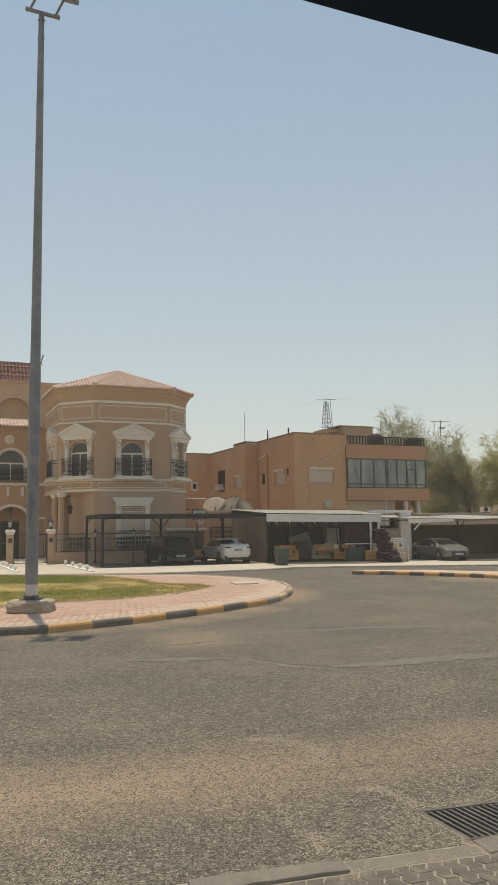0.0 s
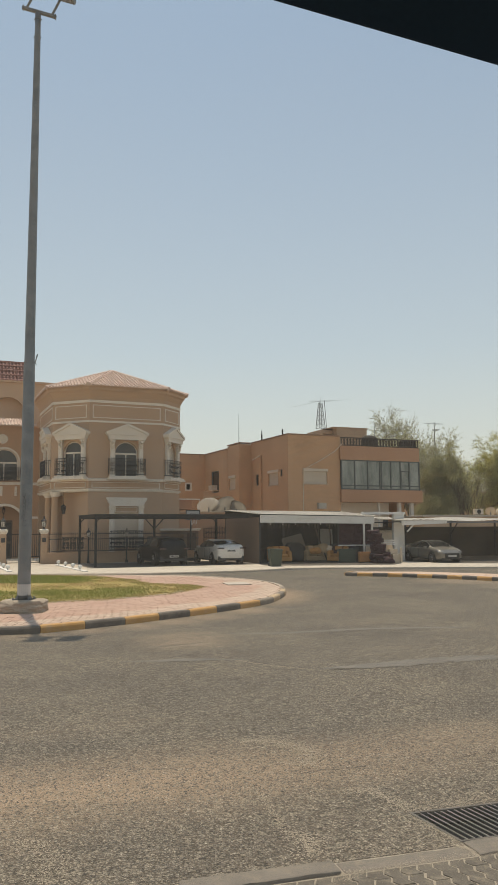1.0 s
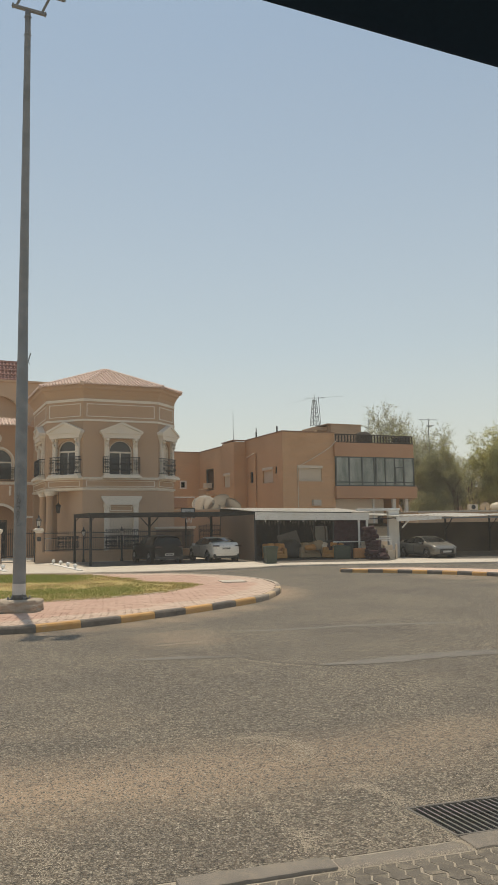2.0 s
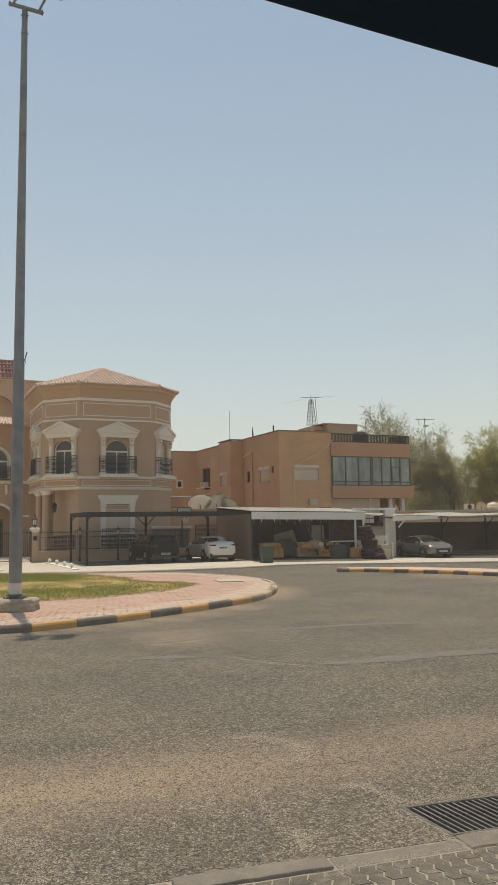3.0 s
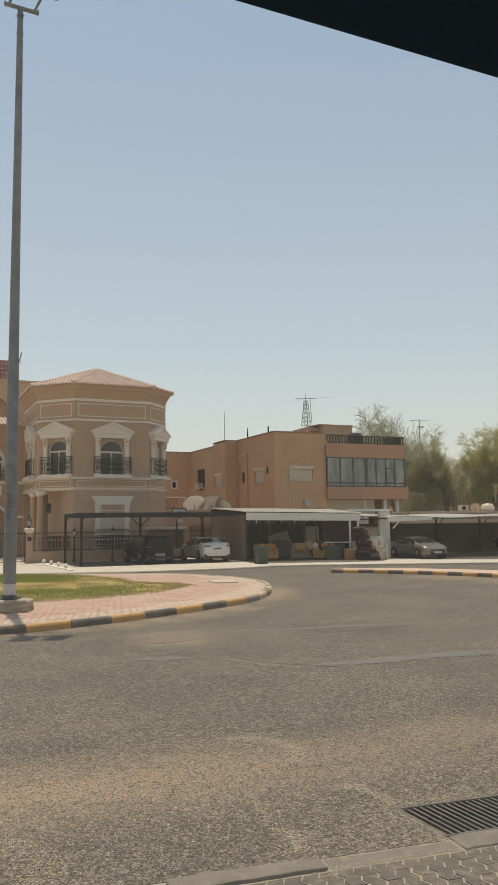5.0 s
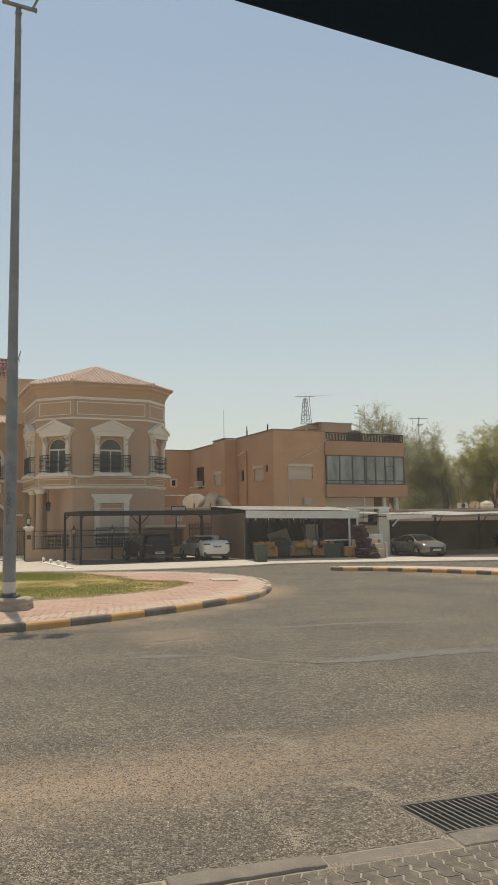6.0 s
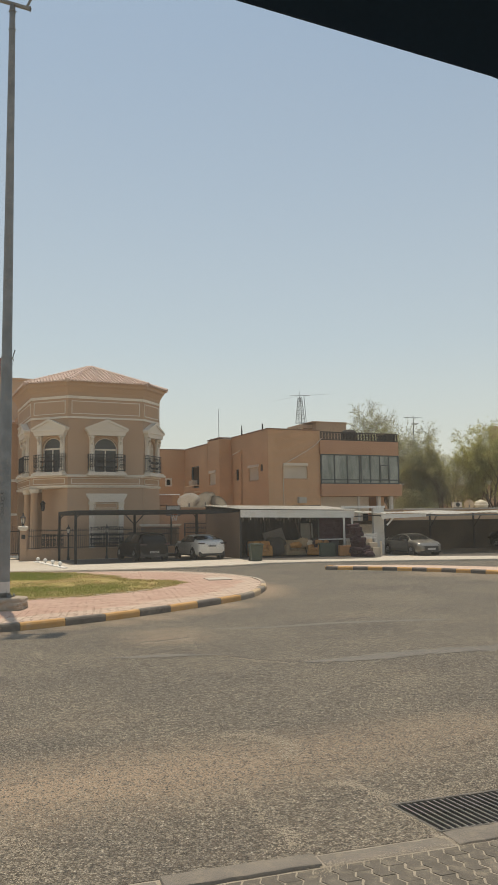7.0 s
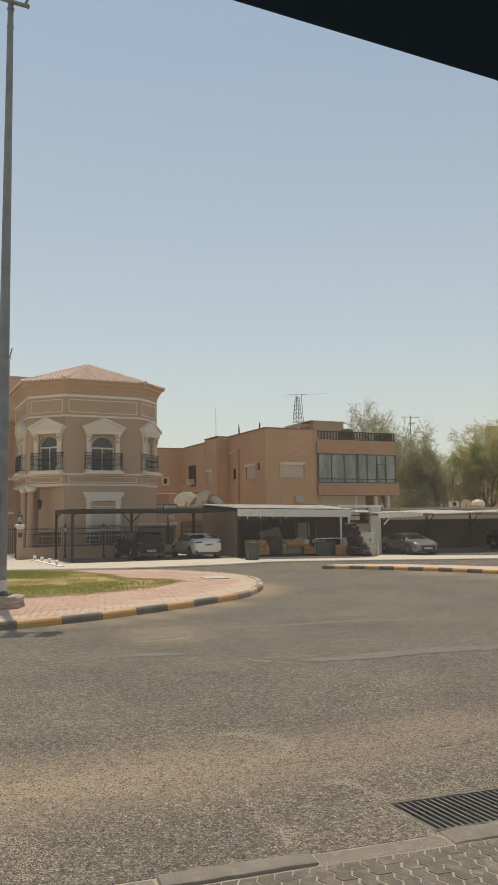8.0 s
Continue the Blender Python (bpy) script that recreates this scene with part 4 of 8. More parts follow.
door = part("entrance_door", box(BM(), 8.75, 10.05, 1.2, 1.27, 0, 2.65), DARK_DOOR, villa, "dark brown panelled entrance door", m=FE.copy())
for x in (8.84, 9.44):
    for z0, z1 in ((0.2, 1.05), (1.2, 2.5)):
        part("door_panel", box(BM(), x, x + 0.52, 1.17, 1.2, z0, z1, 0.01), IRON, door, m=FE.copy())
part("porch_lamp", lantern(BM(), 9.4, 0.7, 3.05, 0.8), IRON, villa, "iron lantern hanging in the porch", m=FE.copy())
bm = BM()
box(bm, 0, 12.2, 0.35, 4.1, 8.9, 9.1)
part("lower_roof_slab", bm, STUCCO, villa, m=FE.copy())
bm = BM()
a0, b0 = Vector((-13.6, EY - 0.45, 9.12)), Vector((-2.05, EY - 0.45, 9.12))
tiled_slope(bm, a0, b0, a0 + Vector((0, 1.4, 0.62)), b0 + Vector((-0.7, 1.4, 0.62)))
bm.faces.new([bm.verts.new(v) for v in (a0, b0, b0 + Vector((-0.7, 1.4, 0.62)), a0 + Vector((0, 1.4, 0.62)))])
box(bm, -2.05, -1.95, EY - 0.3, EY + 0.1, 9.05, 9.13)
part("canopy_tiles", bm, TILE, villa, "sunlit clay tile canopy")
UY = 11.5
bm = BM()
FU = pose(-14, UY, 0)
wall(bm, 0, 14.0, 8.6, 12.85, 0, TH, [(9.05, 11.55, 8.6, 11.75, True)], FU)
box(bm, 9.0, 11.6, 0.5, 0.6, 8.6, 11.9, m=FU)
box(bm, 13.7, 14.0, 0.3, 5, 8.6, 12.85, m=FU)
box(bm, -0.1, 14.12, -0.12, 0.3, 12.85, 13.0, m=FU)
part("upper_storey", bm, STUCCO_PALE, villa)
bm = BM()
a0, b0 = Vector((-14, UY + 0.2, 13.0)), Vector((-2.2, UY + 0.2, 13.0))
tiled_slope(bm, a0, b0, a0 + Vector((0, 1.2, 1.65)), b0 + Vector((0, 1.2, 1.65)), 0.26)
box(bm, -14, -2.2, UY + 1.41, UY + 1.6, 12.9, 14.6)
bm.faces.new([bm.verts.new(v) for v in (a0, b0, b0 + Vector((0, 1.2, 1.65)), a0 + Vector((0, 1.2, 1.65)))])
for k in range(4):                                                 # each course laps proud over the one below
    y, z = UY + 0.2 + 0.3 * k, 13.05 + 0.4125 * k
    box(bm, -14, -2.2, y - 0.09, y + 0.03, z, z + 0.05)
box(bm, -14.05, -2.15, UY + 1.3, UY + 1.55, 14.6, 14.72, 0.02)
part("mansard", bm, TILE_RED, villa, "dark red tiled mansard")
bm = BM()
box(bm, -1.9, 6.3, 7.3, 16, 0, 9.6)
box(bm, -13.5, -1.9, 9.2, 16, 0, 8.6)
part("rear_block", bm, STUCCO, villa)

# villa fence, gate and carport ----------------------------------------
PZ = 0.07                                                          # top of the pavement
FM = pose(-11.6, 46.5, PZ, 0, 0, 22.5)
fence = thing("garden_wall", FM, "low brown garden wall with black iron railing", "fence")
bm = BM()
box(bm, 0.18, 9.6, -0.12, 0.12, 0, 0.58)
box(bm, 0.18, 9.6, -0.15, 0.15, 0.58, 0.64, 0.015)
part("low_wall", bm, STUCCO, fence)
bm = BM()
for z in (0.72, 1.42, 1.72):
    tube(bm, [(0.3, 0, z), (9.6, 0, z)], 0.02, 4)
part("rail", bm, IRON, fence)
bm = BM()
cyl(bm, (0, 0, 0.64), (0, 0, 1.74), 0.011, n=4)
lathe(bm, [(0.012, 1.74), (0.022, 1.78), (0.002, 1.86)], 6)
bal_mesh = bake("baluster", bm, surf("brown_iron", (0.085, 0.058, 0.038), (0.12, 0.085, 0.055), 0.6, big=3, small=40))
for i in range(74):
    shared("baluster", bal_mesh, fence, pose(0.35 + i * 0.125, 0, 0))
for x0, x1 in ((1.05, 2.35), (3.9, 6.0), (6.25, 7.6)):
    bm = BM()
    n = int((x1 - x0) / 0.19)
    for i in range(n):
        x = x0 + (i + 0.5) * (x1 - x0) / n
        scroll(bm, x, 0.9, 0.085, -0.03, flip=1 if i % 2 else -1, w=0.026)
        scroll(bm, x, 1.15, 0.09, -0.03, flip=-1 if i % 2 else 1, w=0.026)
        scroll(bm, x, 1.4, 0.08, -0.03, flip=1 if i % 2 else -1, w=0.026)
        if x1 - x0 > 1.5:
            scroll(bm, x, 1.83, 0.06 + 0.05 * math.sin(math.pi * (i + 0.5) / n), -0.03, flip=1 if i % 2 else -1)
    for z in (0.75, 1.03, 1.5):
        box(bm, x0, x1, -0.045, -0.02, z, z + 0.03)
    for i in range(int((x1 - x0) / 0.1) + 1):
        box(bm, x0 + i * 0.1 - 0.012, x0 + i * 0.1 + 0.012, -0.02, 0.0, 0.75, 1.5)
    part("scroll_panel", bm, IRON, fence, "ornate scrolled iron panel")


LAMP_GLASS = glass_mat("frosted_lamp_glass", (0.55, 0.50, 0.42), 0.5)
for i, x in enumerate((2.55, 4.85)):
    post = thing("lantern_post", FM @ pose(x, -0.35, 0), "slim black iron lantern post at the garden wall", "lantern", "lantern posts")
    bm = BM()
    lathe(bm, [(0.09, 0), (0.09, 0.1), (0.05, 0.2), (0.045, 1.33), (0.07, 1.38), (0.03, 1.45)], 10)
    part("post", bm, IRON, post)
    part("lantern", lantern(BM(), 0, 0, 1.45, 0.85), IRON, post)
    bm = BM()
    lathe(bm, [(0.07, 1.56), (0.1, 1.79)], 6)
    part("lamp_glass", bm, LAMP_GLASS, post)

for i, x in enumerate((0.0, -2.29)):
    pil = thing("gate_pillar", FM @ pose(x, 0, 0), "brown stucco gate pillar with cream cap", "pillar", "gate pillars")
    bm = BM()
    box(bm, -0.18, 0.18, -0.18, 0.18, 0, 1.78, 0.01)
    part("shaft", bm, STUCCO, pil)
    bm = BM()
    lathe(bm, [(0.27, 1.74), (0.29, 1.80), (0.36, 1.86), (0.37, 1.96), (0.35, 1.98), (0.2, 2.03)], 4, pose(0, 0, 0, 0, 0, 45))
    part("cap", bm, TRIM, pil)
    bm = BM()
    box(bm, -0.11, 0.11, -0.21, -0.18, 1.27, 1.52, 0.01)
    box(bm, -0.07, 0.07, -0.225, -0.21, 1.31, 1.48)
    part("plaque", bm, IRON, pil, "dark plaque")
    lan = thing("pillar_lantern", FM @ pose(x, 0, 2.03), "black iron lantern standing on a gate pillar", "lantern", "pillar lanterns")
    part("cage", lantern(BM(), 0, 0, 0, 1.05), IRON, lan)
    bm = BM()
    lathe(bm, [(0.09, 0.13), (0.12, 0.42)], 6)
    part("lamp_glass", bm, LAMP_GLASS, lan)

gate = thing("iron_gate", FM @ pose(-2.10, 0, 0), "black wrought iron garden gate with pale scrolls below", "gate")
bm = BM()
for x in (0.03, 0.955, 1.88):
    box(bm, x - 0.025, x + 0.025, -0.03, 0.03, 0.05, 1.95)
for z in (0.08, 0.42, 1.7):
    box(bm, 0, 1.91, -0.02, 0.02, z, z + 0.04)
part("gate_frame", bm, IRON, gate)
for i in range(17):
    bm = BM()
    cyl(bm, (0.1 + i * 0.107, 0, 0.42), (0.1 + i * 0.107, 0, 1.72 + 0.3 * math.sin(math.pi * (i % 8.5) / 8.5)), 0.012, n=4)
    part("gate_bar", bm, IRON, gate)
bm = BM()
for i in range(11):
    scroll(bm, 0.12 + i * 0.167, 0.25, 0.085, -0.03, flip=1 if i % 2 else -1, w=0.02)
part("scroll_panel", bm, WHITE, gate, "pale scrolled panel")

# path lights in a white border
for k, (x, y) in enumerate(((-10.3, 44.7), (-9.5, 42.9), (-8.7, 41.0), (-7.95, 39.1), (-13.75, 44.6), (-13.0, 42.75), (-12.25, 41.0), (-11.5, 39.2))):
    gl = thing("globe_light", pose(x, y, PZ), "white globe garden light on a short black post", "garden light", "globe lights")
    bm = BM()
    lathe(bm, [(0.07, 0), (0.07, 0.03), (0.035, 0.05), (0.035, 0.09), (0.07, 0.11)], 10)
    part("post", bm, IRON, gl)
    bm = BM()
    lathe(bm, [(0.105 * math.cos(a) + 0.001, 0.185 + 0.105 * math.sin(a)) for a in (-1.2, -0.9, -0.5, 0, 0.4, 0.8, 1.2, 1.56)], 14)
    part("globe", bm, WHITE, gl, smooth=True)
for k, (p, q) in enumerate((((-10.55, 45.2), (-7.45, 37.9)), ((-14.0, 45.1), (-11.1, 38.2)))):
    d = Vector((*q, 0)) - Vector((*p, 0))
    bm = BM()
    box(bm, 0, d.length, -0.12, 0.12, 0, 0.05, 0.015)
    st = part("path_border", bm, WHITE, None, "white pebbled border strip on the pavement", m=pose(*p, PZ, 0, 0, math.degrees(math.atan2(d.y, d.x))))
    tagged(st, "", "border", "", "structure")

# carport of grey steel
CM = pose(-7.75, 41.8, PZ, 0, 0, 22.5)
carport = thing("carport", CM, "grey steel carport with a flat roof", "carport")
CL_, CD = 8.75, 4.45
for x, y in ((0.06, 0.06), (0.06, CD - 0.06), (4.5, CD - 0.06), (CL_ - 0.3, CD - 0.06)):
    bm = BM()
    box(bm, x - 0.06, x + 0.06, y - 0.06, y + 0.06, 0, 2.6, 0.008)
    box(bm, x - 0.12, x + 0.12, y - 0.12, y + 0.12, 0, 0.015)
    part("post", bm, STEEL_DARK, carport)
    for s in ((1, 0), (-1, 0)) if 1 < x < 8 else ((1, 0),) if x < 1 else ((-1, 0),):
        bm = BM()
        sz = 0.55 if 1 < x < 8 else 0.22
        tube(bm, [(x, y, 2.6 - sz * 1.1), (x + s[0] * sz, y, 2.58)], 0.03, 4)
        part("brace", bm, STEEL_DARK, carport)
for q in ((0, CL_, 0, 0.1), (0, CL_, CD - 0.1, CD), (0, 0.1, 0.1, CD - 0.1), (CL_ - 0.1, CL_, 0.1, CD - 0.1)):
    bm = BM()
    box(bm, q[0], q[1], q[2], q[3], 2.58, 2.76, 0.006)
    part("beam", bm, STEEL_DARK, carport)
for i in range(1, 9):
    bm = BM()
    box(bm, i * CL_ / 9 - 0.03, i * CL_ / 9 + 0.03, 0.1, CD - 0.1, 2.66, 2.74)
    part("purlin", bm, STEEL_DARK, carport)
bm = BM()
box(bm, -0.02, CL_ + 0.02, -0.02, CD + 0.02, 2.762, 2.79)
part("roof_sheet", bm, STEEL_DARK, carport)

# darker paving cut to the carport's shadow, which is partly put into its colour
bm = BM()
prism(bm, [(-0.35, -0.62), (9.6, -0.62), (9.6, 5.0), (-0.1, 5.0)], -0.05, 0.008, CM)
tagged(part("carport_floor", bm, surf("shade_dark_paving", (0.10, 0.086, 0.07), (0.15, 0.13, 0.105), 0.9, big=0.7, small=25, dirt=(0.20, 0.165, 0.125)), None, "dark dusty paving under the carport with the roof's shade put in"), "", "yard", "", "structure")

# orange annexe with dishes, between the houses
AM = pose(-5.3, 52.2, PZ, 0, 0, 22.5)
annexe = thing("annexe", AM, "low orange stucco annexe with a flat roof", "building")
bm = BM()
wall(bm, 0, 7.4, 0, 3.05, 0, 0.25)
box(bm, 7.15, 7.4, 0.25, 6, 0, 3.05)
box(bm, 0, 7.4, 0.25, 6, 2.9, 3.0)
box(bm, 0, 7.15, 5.75, 6, 0, 2.9)
part("annexe_wall", bm, STUCCO_RED, annexe)
bm = BM()
box(bm, -0.05, 7.45, -0.06, 0.2, 3.05, 3.13, 0.01)
part("coping", bm, STUCCO_PALE, annexe)
bm = BM()
tube(bm, [(-1.0, -0.05, 3.95), (2.6, -0.05, 3.95), (2.6, -0.05, 3.1)], 0.035, 6)
part("pipe", bm, WHITE, annexe, "pale overhead pipe")
gate2 = thing("ornate_gate", AM @ pose(2.9, -0.05, 0), "black ornate iron double gate", "gate")
bm = BM()
for x in (0.02, 0.85, 1.68):
    box(bm, x - 0.02, x + 0.02, -0.02, 0.02, 0.02, 2.05)
for z in (0.05, 0.6, 1.4, 2.0):
    box(bm, 0, 1.7, -0.015, 0.015, z, z + 0.035)
part("gate_frame", bm, IRON, gate2)
for i in range(14):
    bm = BM()
    cyl(bm, (0.1 + i * 0.115, 0, 0.05), (0.1 + i * 0.115, 0, 2.0 + 0.18 * math.sin(math.pi * i / 13)), 0.011, n=4)
    part("gate_bar", bm, IRON, gate2)
bm = BM()
for i in range(8):
    scroll(bm, 0.15 + i * 0.2, 1.0, 0.1, -0.02, flip=1 if i % 2 else -1, w=0.014)
    scroll(bm, 0.15 + i * 0.2, 1.7, 0.1, -0.02, flip=-1 if i % 2 else 1, w=0.014)
part("scroll_panel", bm, IRON, gate2)


def dish(x, y, z, r, tilt, turn, material, label):
    d = thing("satellite_dish", pose(x, y, z), label, "satellite dish", "satellite dishes")
    bm = BM()
    cyl(bm, (0, 0, 0), (0, 0, 0.55 * r + 0.05), 0.04, n=8)
    part("mast", bm, GALV, d)
    bm = BM()
    rings = []
    mm = pose(0, 0, 0.55 * r + 0.02, 0, 0, turn) @ pose(0, 0, 0, tilt, 0, 0)
    for k in range(6):
        q = r * k / 5 if k else 0.02
        rings.append([bm.verts.new(mm @ Vector((q * math.cos(2 * math.pi * i / 24), q * math.sin(2 * math.pi * i / 24), 0.28 * q * q / r))) for i in range(24)])
    for a, b in zip(rings, rings[1:]):
        for i in range(24):
            bm.faces.new((a[i], a[(i + 1) % 24], b[(i + 1) % 24], b[i]))
    bm.faces.new(rings[0])
    bmesh.ops.solidify(bm, geom=bm.faces[:], thickness=0.02)
    part("reflector", bm, material, d, smooth=True)
    bm = BM()
    for a in (90, 210, 330):
        tube(bm, [mm @ Vector((0.9 * r * math.cos(radians(a)), 0.9 * r * math.sin(radians(a)), 0.2 * r)), mm @ Vector((0, 0, 0.85 * r))], 0.015, 4)
    cyl(bm, mm @ Vector((0, 0, 0.8 * r)), mm @ Vector((0, 0, 0.98 * r)), 0.05, n=8)
    part("feed", bm, GALV, d)
    return d


DISH_PALE = surf("pale_dish_paint", (0.66, 0.63, 0.57), (0.74, 0.71, 0.65), 0.6, big=2, small=30, dirt=(0.55, 0.48, 0.38))
DISH_GREY = surf("grey_mesh", (0.50, 0.48, 0.43), (0.60, 0.57, 0.51), 0.7, big=3, small=40)
dish(-2.3, 54.2, 3.0, 0.80, 40, 195, DISH_PALE, "pale satellite dish on the annexe roof")
dish(-1.2, 54.8, 3.0, 0.86, 44, 215, DISH_GREY, "grey mesh satellite dish on the annexe roof")
dish(-0.4, 54.9, 3.0, 0.66, 46, 150, DISH_GREY, "grey mesh satellite dish on the annexe roof")

# side garage with cream coping behind the carport
gar = thing("garden_room", pose(-5.15, 50.3, PZ, 0, 0, 22.5), "low brown garden room with cream coping", "building")
bm = BM()
wall(bm, 0, 2.5, 0, 1.9, 0, 0.18, [(1.72, 2.36, 0, 1.72, False)])
box(bm, 0, 0.15, 0.18, 1.4, 0, 1.9)
box(bm, 2.35, 2.5, 0.18, 1.4, 0, 1.9)
box(bm, 0.15, 2.35, 1.25, 1.4, 0, 1.9)
for x in (0.0, 1.5):
    box(bm, x, x + 0.22, -0.05, 0.0, 0, 1.9, 0.01)
part("room_wall", bm, SHADE_BROWN, gar)
# dark set-back panel, added where the front's right part is darker
part("door", box(BM(), 1.72, 2.36, 0.1, 0.14, 0, 1.72), DARK_DOOR, gar, "dark brown panel added for the darker right part of the front")
bm = BM()
box(bm, -0.12, 2.62, -0.14, 1.5, 1.9, 2.0, 0.02)
box(bm, -0.06, 2.56, -0.09, 1.45, 1.84, 1.9, 0.01)
part("coping", bm, TRIM, gar)
terr = thing("wall_balcony", pose(-4.35, 53.6, 3.35, 0, 0, 22.5), "small terracotta stucco balcony on the villa side", "balcony")
bm = BM()
box(bm, 0, 1.0, 0, 2.5, 0, 0.72, 0.02)
box(bm, -0.06, 1.06, -0.06, 2.5, 0.60, 0.74, 0.02)
box(bm, -0.06, 1.06, -0.06, 2.5, 0.0, 0.1, 0.02)
part("parapet", bm, STUCCO_RED, terr)

hoop = thing("basketball_hoop", pose(-3.1, 49.6, PZ, 0, 0, 18), "basketball hoop on a dark stand", "basketball hoop")
bm = BM()
box(bm, -0.4, 0.4, 0.1, 0.9, 0, 0.2, 0.05)
part("base", bm, IRON, hoop)
bm = BM()
tube(bm, [(0, 0.6, 0.15), (0, 0.5, 2.4), (0, 0.1, 2.85)], 0.05, 8)
part("pole", bm, IRON, hoop)
bm = BM()
box(bm, -0.44, 0.44, -0.02, 0.02, 2.55, 3.12)
part("backboard", bm, surf("clear_board", (0.42, 0.40, 0.36), (0.5, 0.47, 0.42), 0.4), hoop)
bm = BM()
for q in ((-0.46, 0.46, 2.52, 2.57), (-0.46, 0.46, 3.1, 3.15), (-0.46, -0.41, 2.57, 3.1), (0.41, 0.46, 2.57, 3.1), (-0.18, 0.18, 2.62, 2.65), (-0.18, 0.18, 2.9, 2.93), (-0.18, -0.15, 2.65, 2.9), (0.15, 0.18, 2.65, 2.9)):
    box(bm, q[0], q[1], -0.035, -0.02, q[2], q[3])
part("board_frame", bm, IRON, hoop)
bm = BM()
tube(bm, [(0.22 * math.cos(a), -0.27 + 0.22 * math.sin(a), 2.58) for a in (2 * math.pi * i / 14 for i in range(15))], 0.014, 5)
part("rim", bm, surf("orange_steel", (0.5, 0.12, 0.03), (0.55, 0.15, 0.04), 0.5), hoop)
bm = BM()
for i in range(12):
    a = 2 * math.pi * i / 12
    tube(bm, [(0.22 * math.cos(a), -0.27 + 0.22 * math.sin(a), 2.58), (0.13 * math.cos(a + 0.3), -0.27 + 0.13 * math.sin(a + 0.3), 2.2)], 0.008, 3)
part("net", bm, WHITE, hoop)

# corner house of tan brick --------------------------------------------
HM = pose(3.38, 58.0, 0.05, 0, 0, 22.5)
house = thing("corner_house", HM, "two-storey tan brick house with a glazed corner bay", "house")
HZ = 8.9
bm = BM()
wall(bm, 0.3, 4.38, 0, HZ, 0, 0.3, [(1.3, 3.26, 5.28, 6.36, False)])
L1 = pose(0, 6.93, 0, 0, 0, -90)
wall(bm, 0, 6.93, 0, HZ, 0, 0.3, [(3.39, 5.21, 5.27, 6.37, False), (5.55, 5.95, 5.85, 6.4, False), (0.9, 1.5, 5.4, 6.3, False)], L1)
box(bm, -0.74, 0.0, 6.93, 7.23, 0, HZ - 0.05)
L2 = pose(-1.04, 9.56, 0, 0, 0, -90)
wall(bm, 0, 2.63, 0, HZ - 0.05, 0, 0.3, [(0.35, 1.75, 5.2, 6.3, False)], L2)
L3 = pose(-1.04, 15.2, 0, 0, 0, -90)
wall(bm, 0, 5.6, 0, HZ - 0.27, 0, 0.3, [(1.6, 3.6, 5.1, 7.0, False)], L3)
wall(bm, -10, -1.04, 0, HZ - 0.25, 15.2, 15.5, [(-2.93, -2.29, 5.36, 6.11, False)])
box(bm, 4.08, 4.38, 0.3, 10, 0, HZ)
box(bm, 11.1, 11.4, 2.0, 10, 0, 8.2)
part("brick_wall", bm, BRICK, house)
bm = BM()
box(bm, 0.3, 4.08, 0.3, 15, 8.3, 8.5)
box(bm, -0.74, 0.3, 7.23, 15, 8.3, 8.5)
box(bm, 4.38, 11.4, 0.0, 10, 8.05, 8.2)
box(bm, -10, 11.4, 15.5, 16, 0, 8.4)
part("roof_slab", bm, CONCRETE, house)
bm = BM()
extrude_chain(bm, [(-1.04, 15.2), (-1.04, 9.56)], [(0.0, HZ - 0.27), (0.05, HZ - 0.27), (0.05, HZ - 0.17), (-0.3, HZ - 0.17), (-0.3, HZ - 0.27)])
extrude_chain(bm, [(-1.04, 9.56), (-1.04, 6.93), (0, 6.93), (0, 0), (4.38, 0)], [(0.0, HZ), (0.05, HZ), (0.05, HZ + 0.09), (-0.3, HZ + 0.09), (-0.3, HZ)])
extrude_chain(bm, [(-10, 15.2), (-1.04, 15.2)], [(0.0, HZ - 0.25), (0.05, HZ - 0.25), (0.05, HZ - 0.17), (-0.3, HZ - 0.17), (-0.3, HZ - 0.25)])
part("coping", bm, surf("brown_coping", (0.28, 0.17, 0.11), (0.34, 0.21, 0.14), 0.9), house)


def shutter(x0, x1, z0, z1, fm):
    w = part("shutter", box(BM(), x0, x1, 0.10, 0.14, z0, z1), SHUTTER, house, "closed cream roller shutter", m=fm.copy())
    n = int((z1 - z0 - 0.22) / 0.09)
    for i in range(n):
        part("slat", box(BM(), x0, x1, 0.085, 0.102, z0 + i * 0.09, z0 + i * 0.09 + 0.075), SHUTTER, w, m=fm.copy())
    bm = BM()
    box(bm, x0 - 0.06, x1 + 0.06, -0.06, 0.1, z1 - 0.16, z1 + 0.06, 0.02)
    part("shutter_box", bm, SHUTTER, w, m=fm.copy())
    bm = BM()
    box(bm, x0 - 0.08, x1 + 0.08, -0.05, 0.12, z0 - 0.08, z0, 0.01)
    part("sill", bm, STUCCO_PALE, w, m=fm.copy())


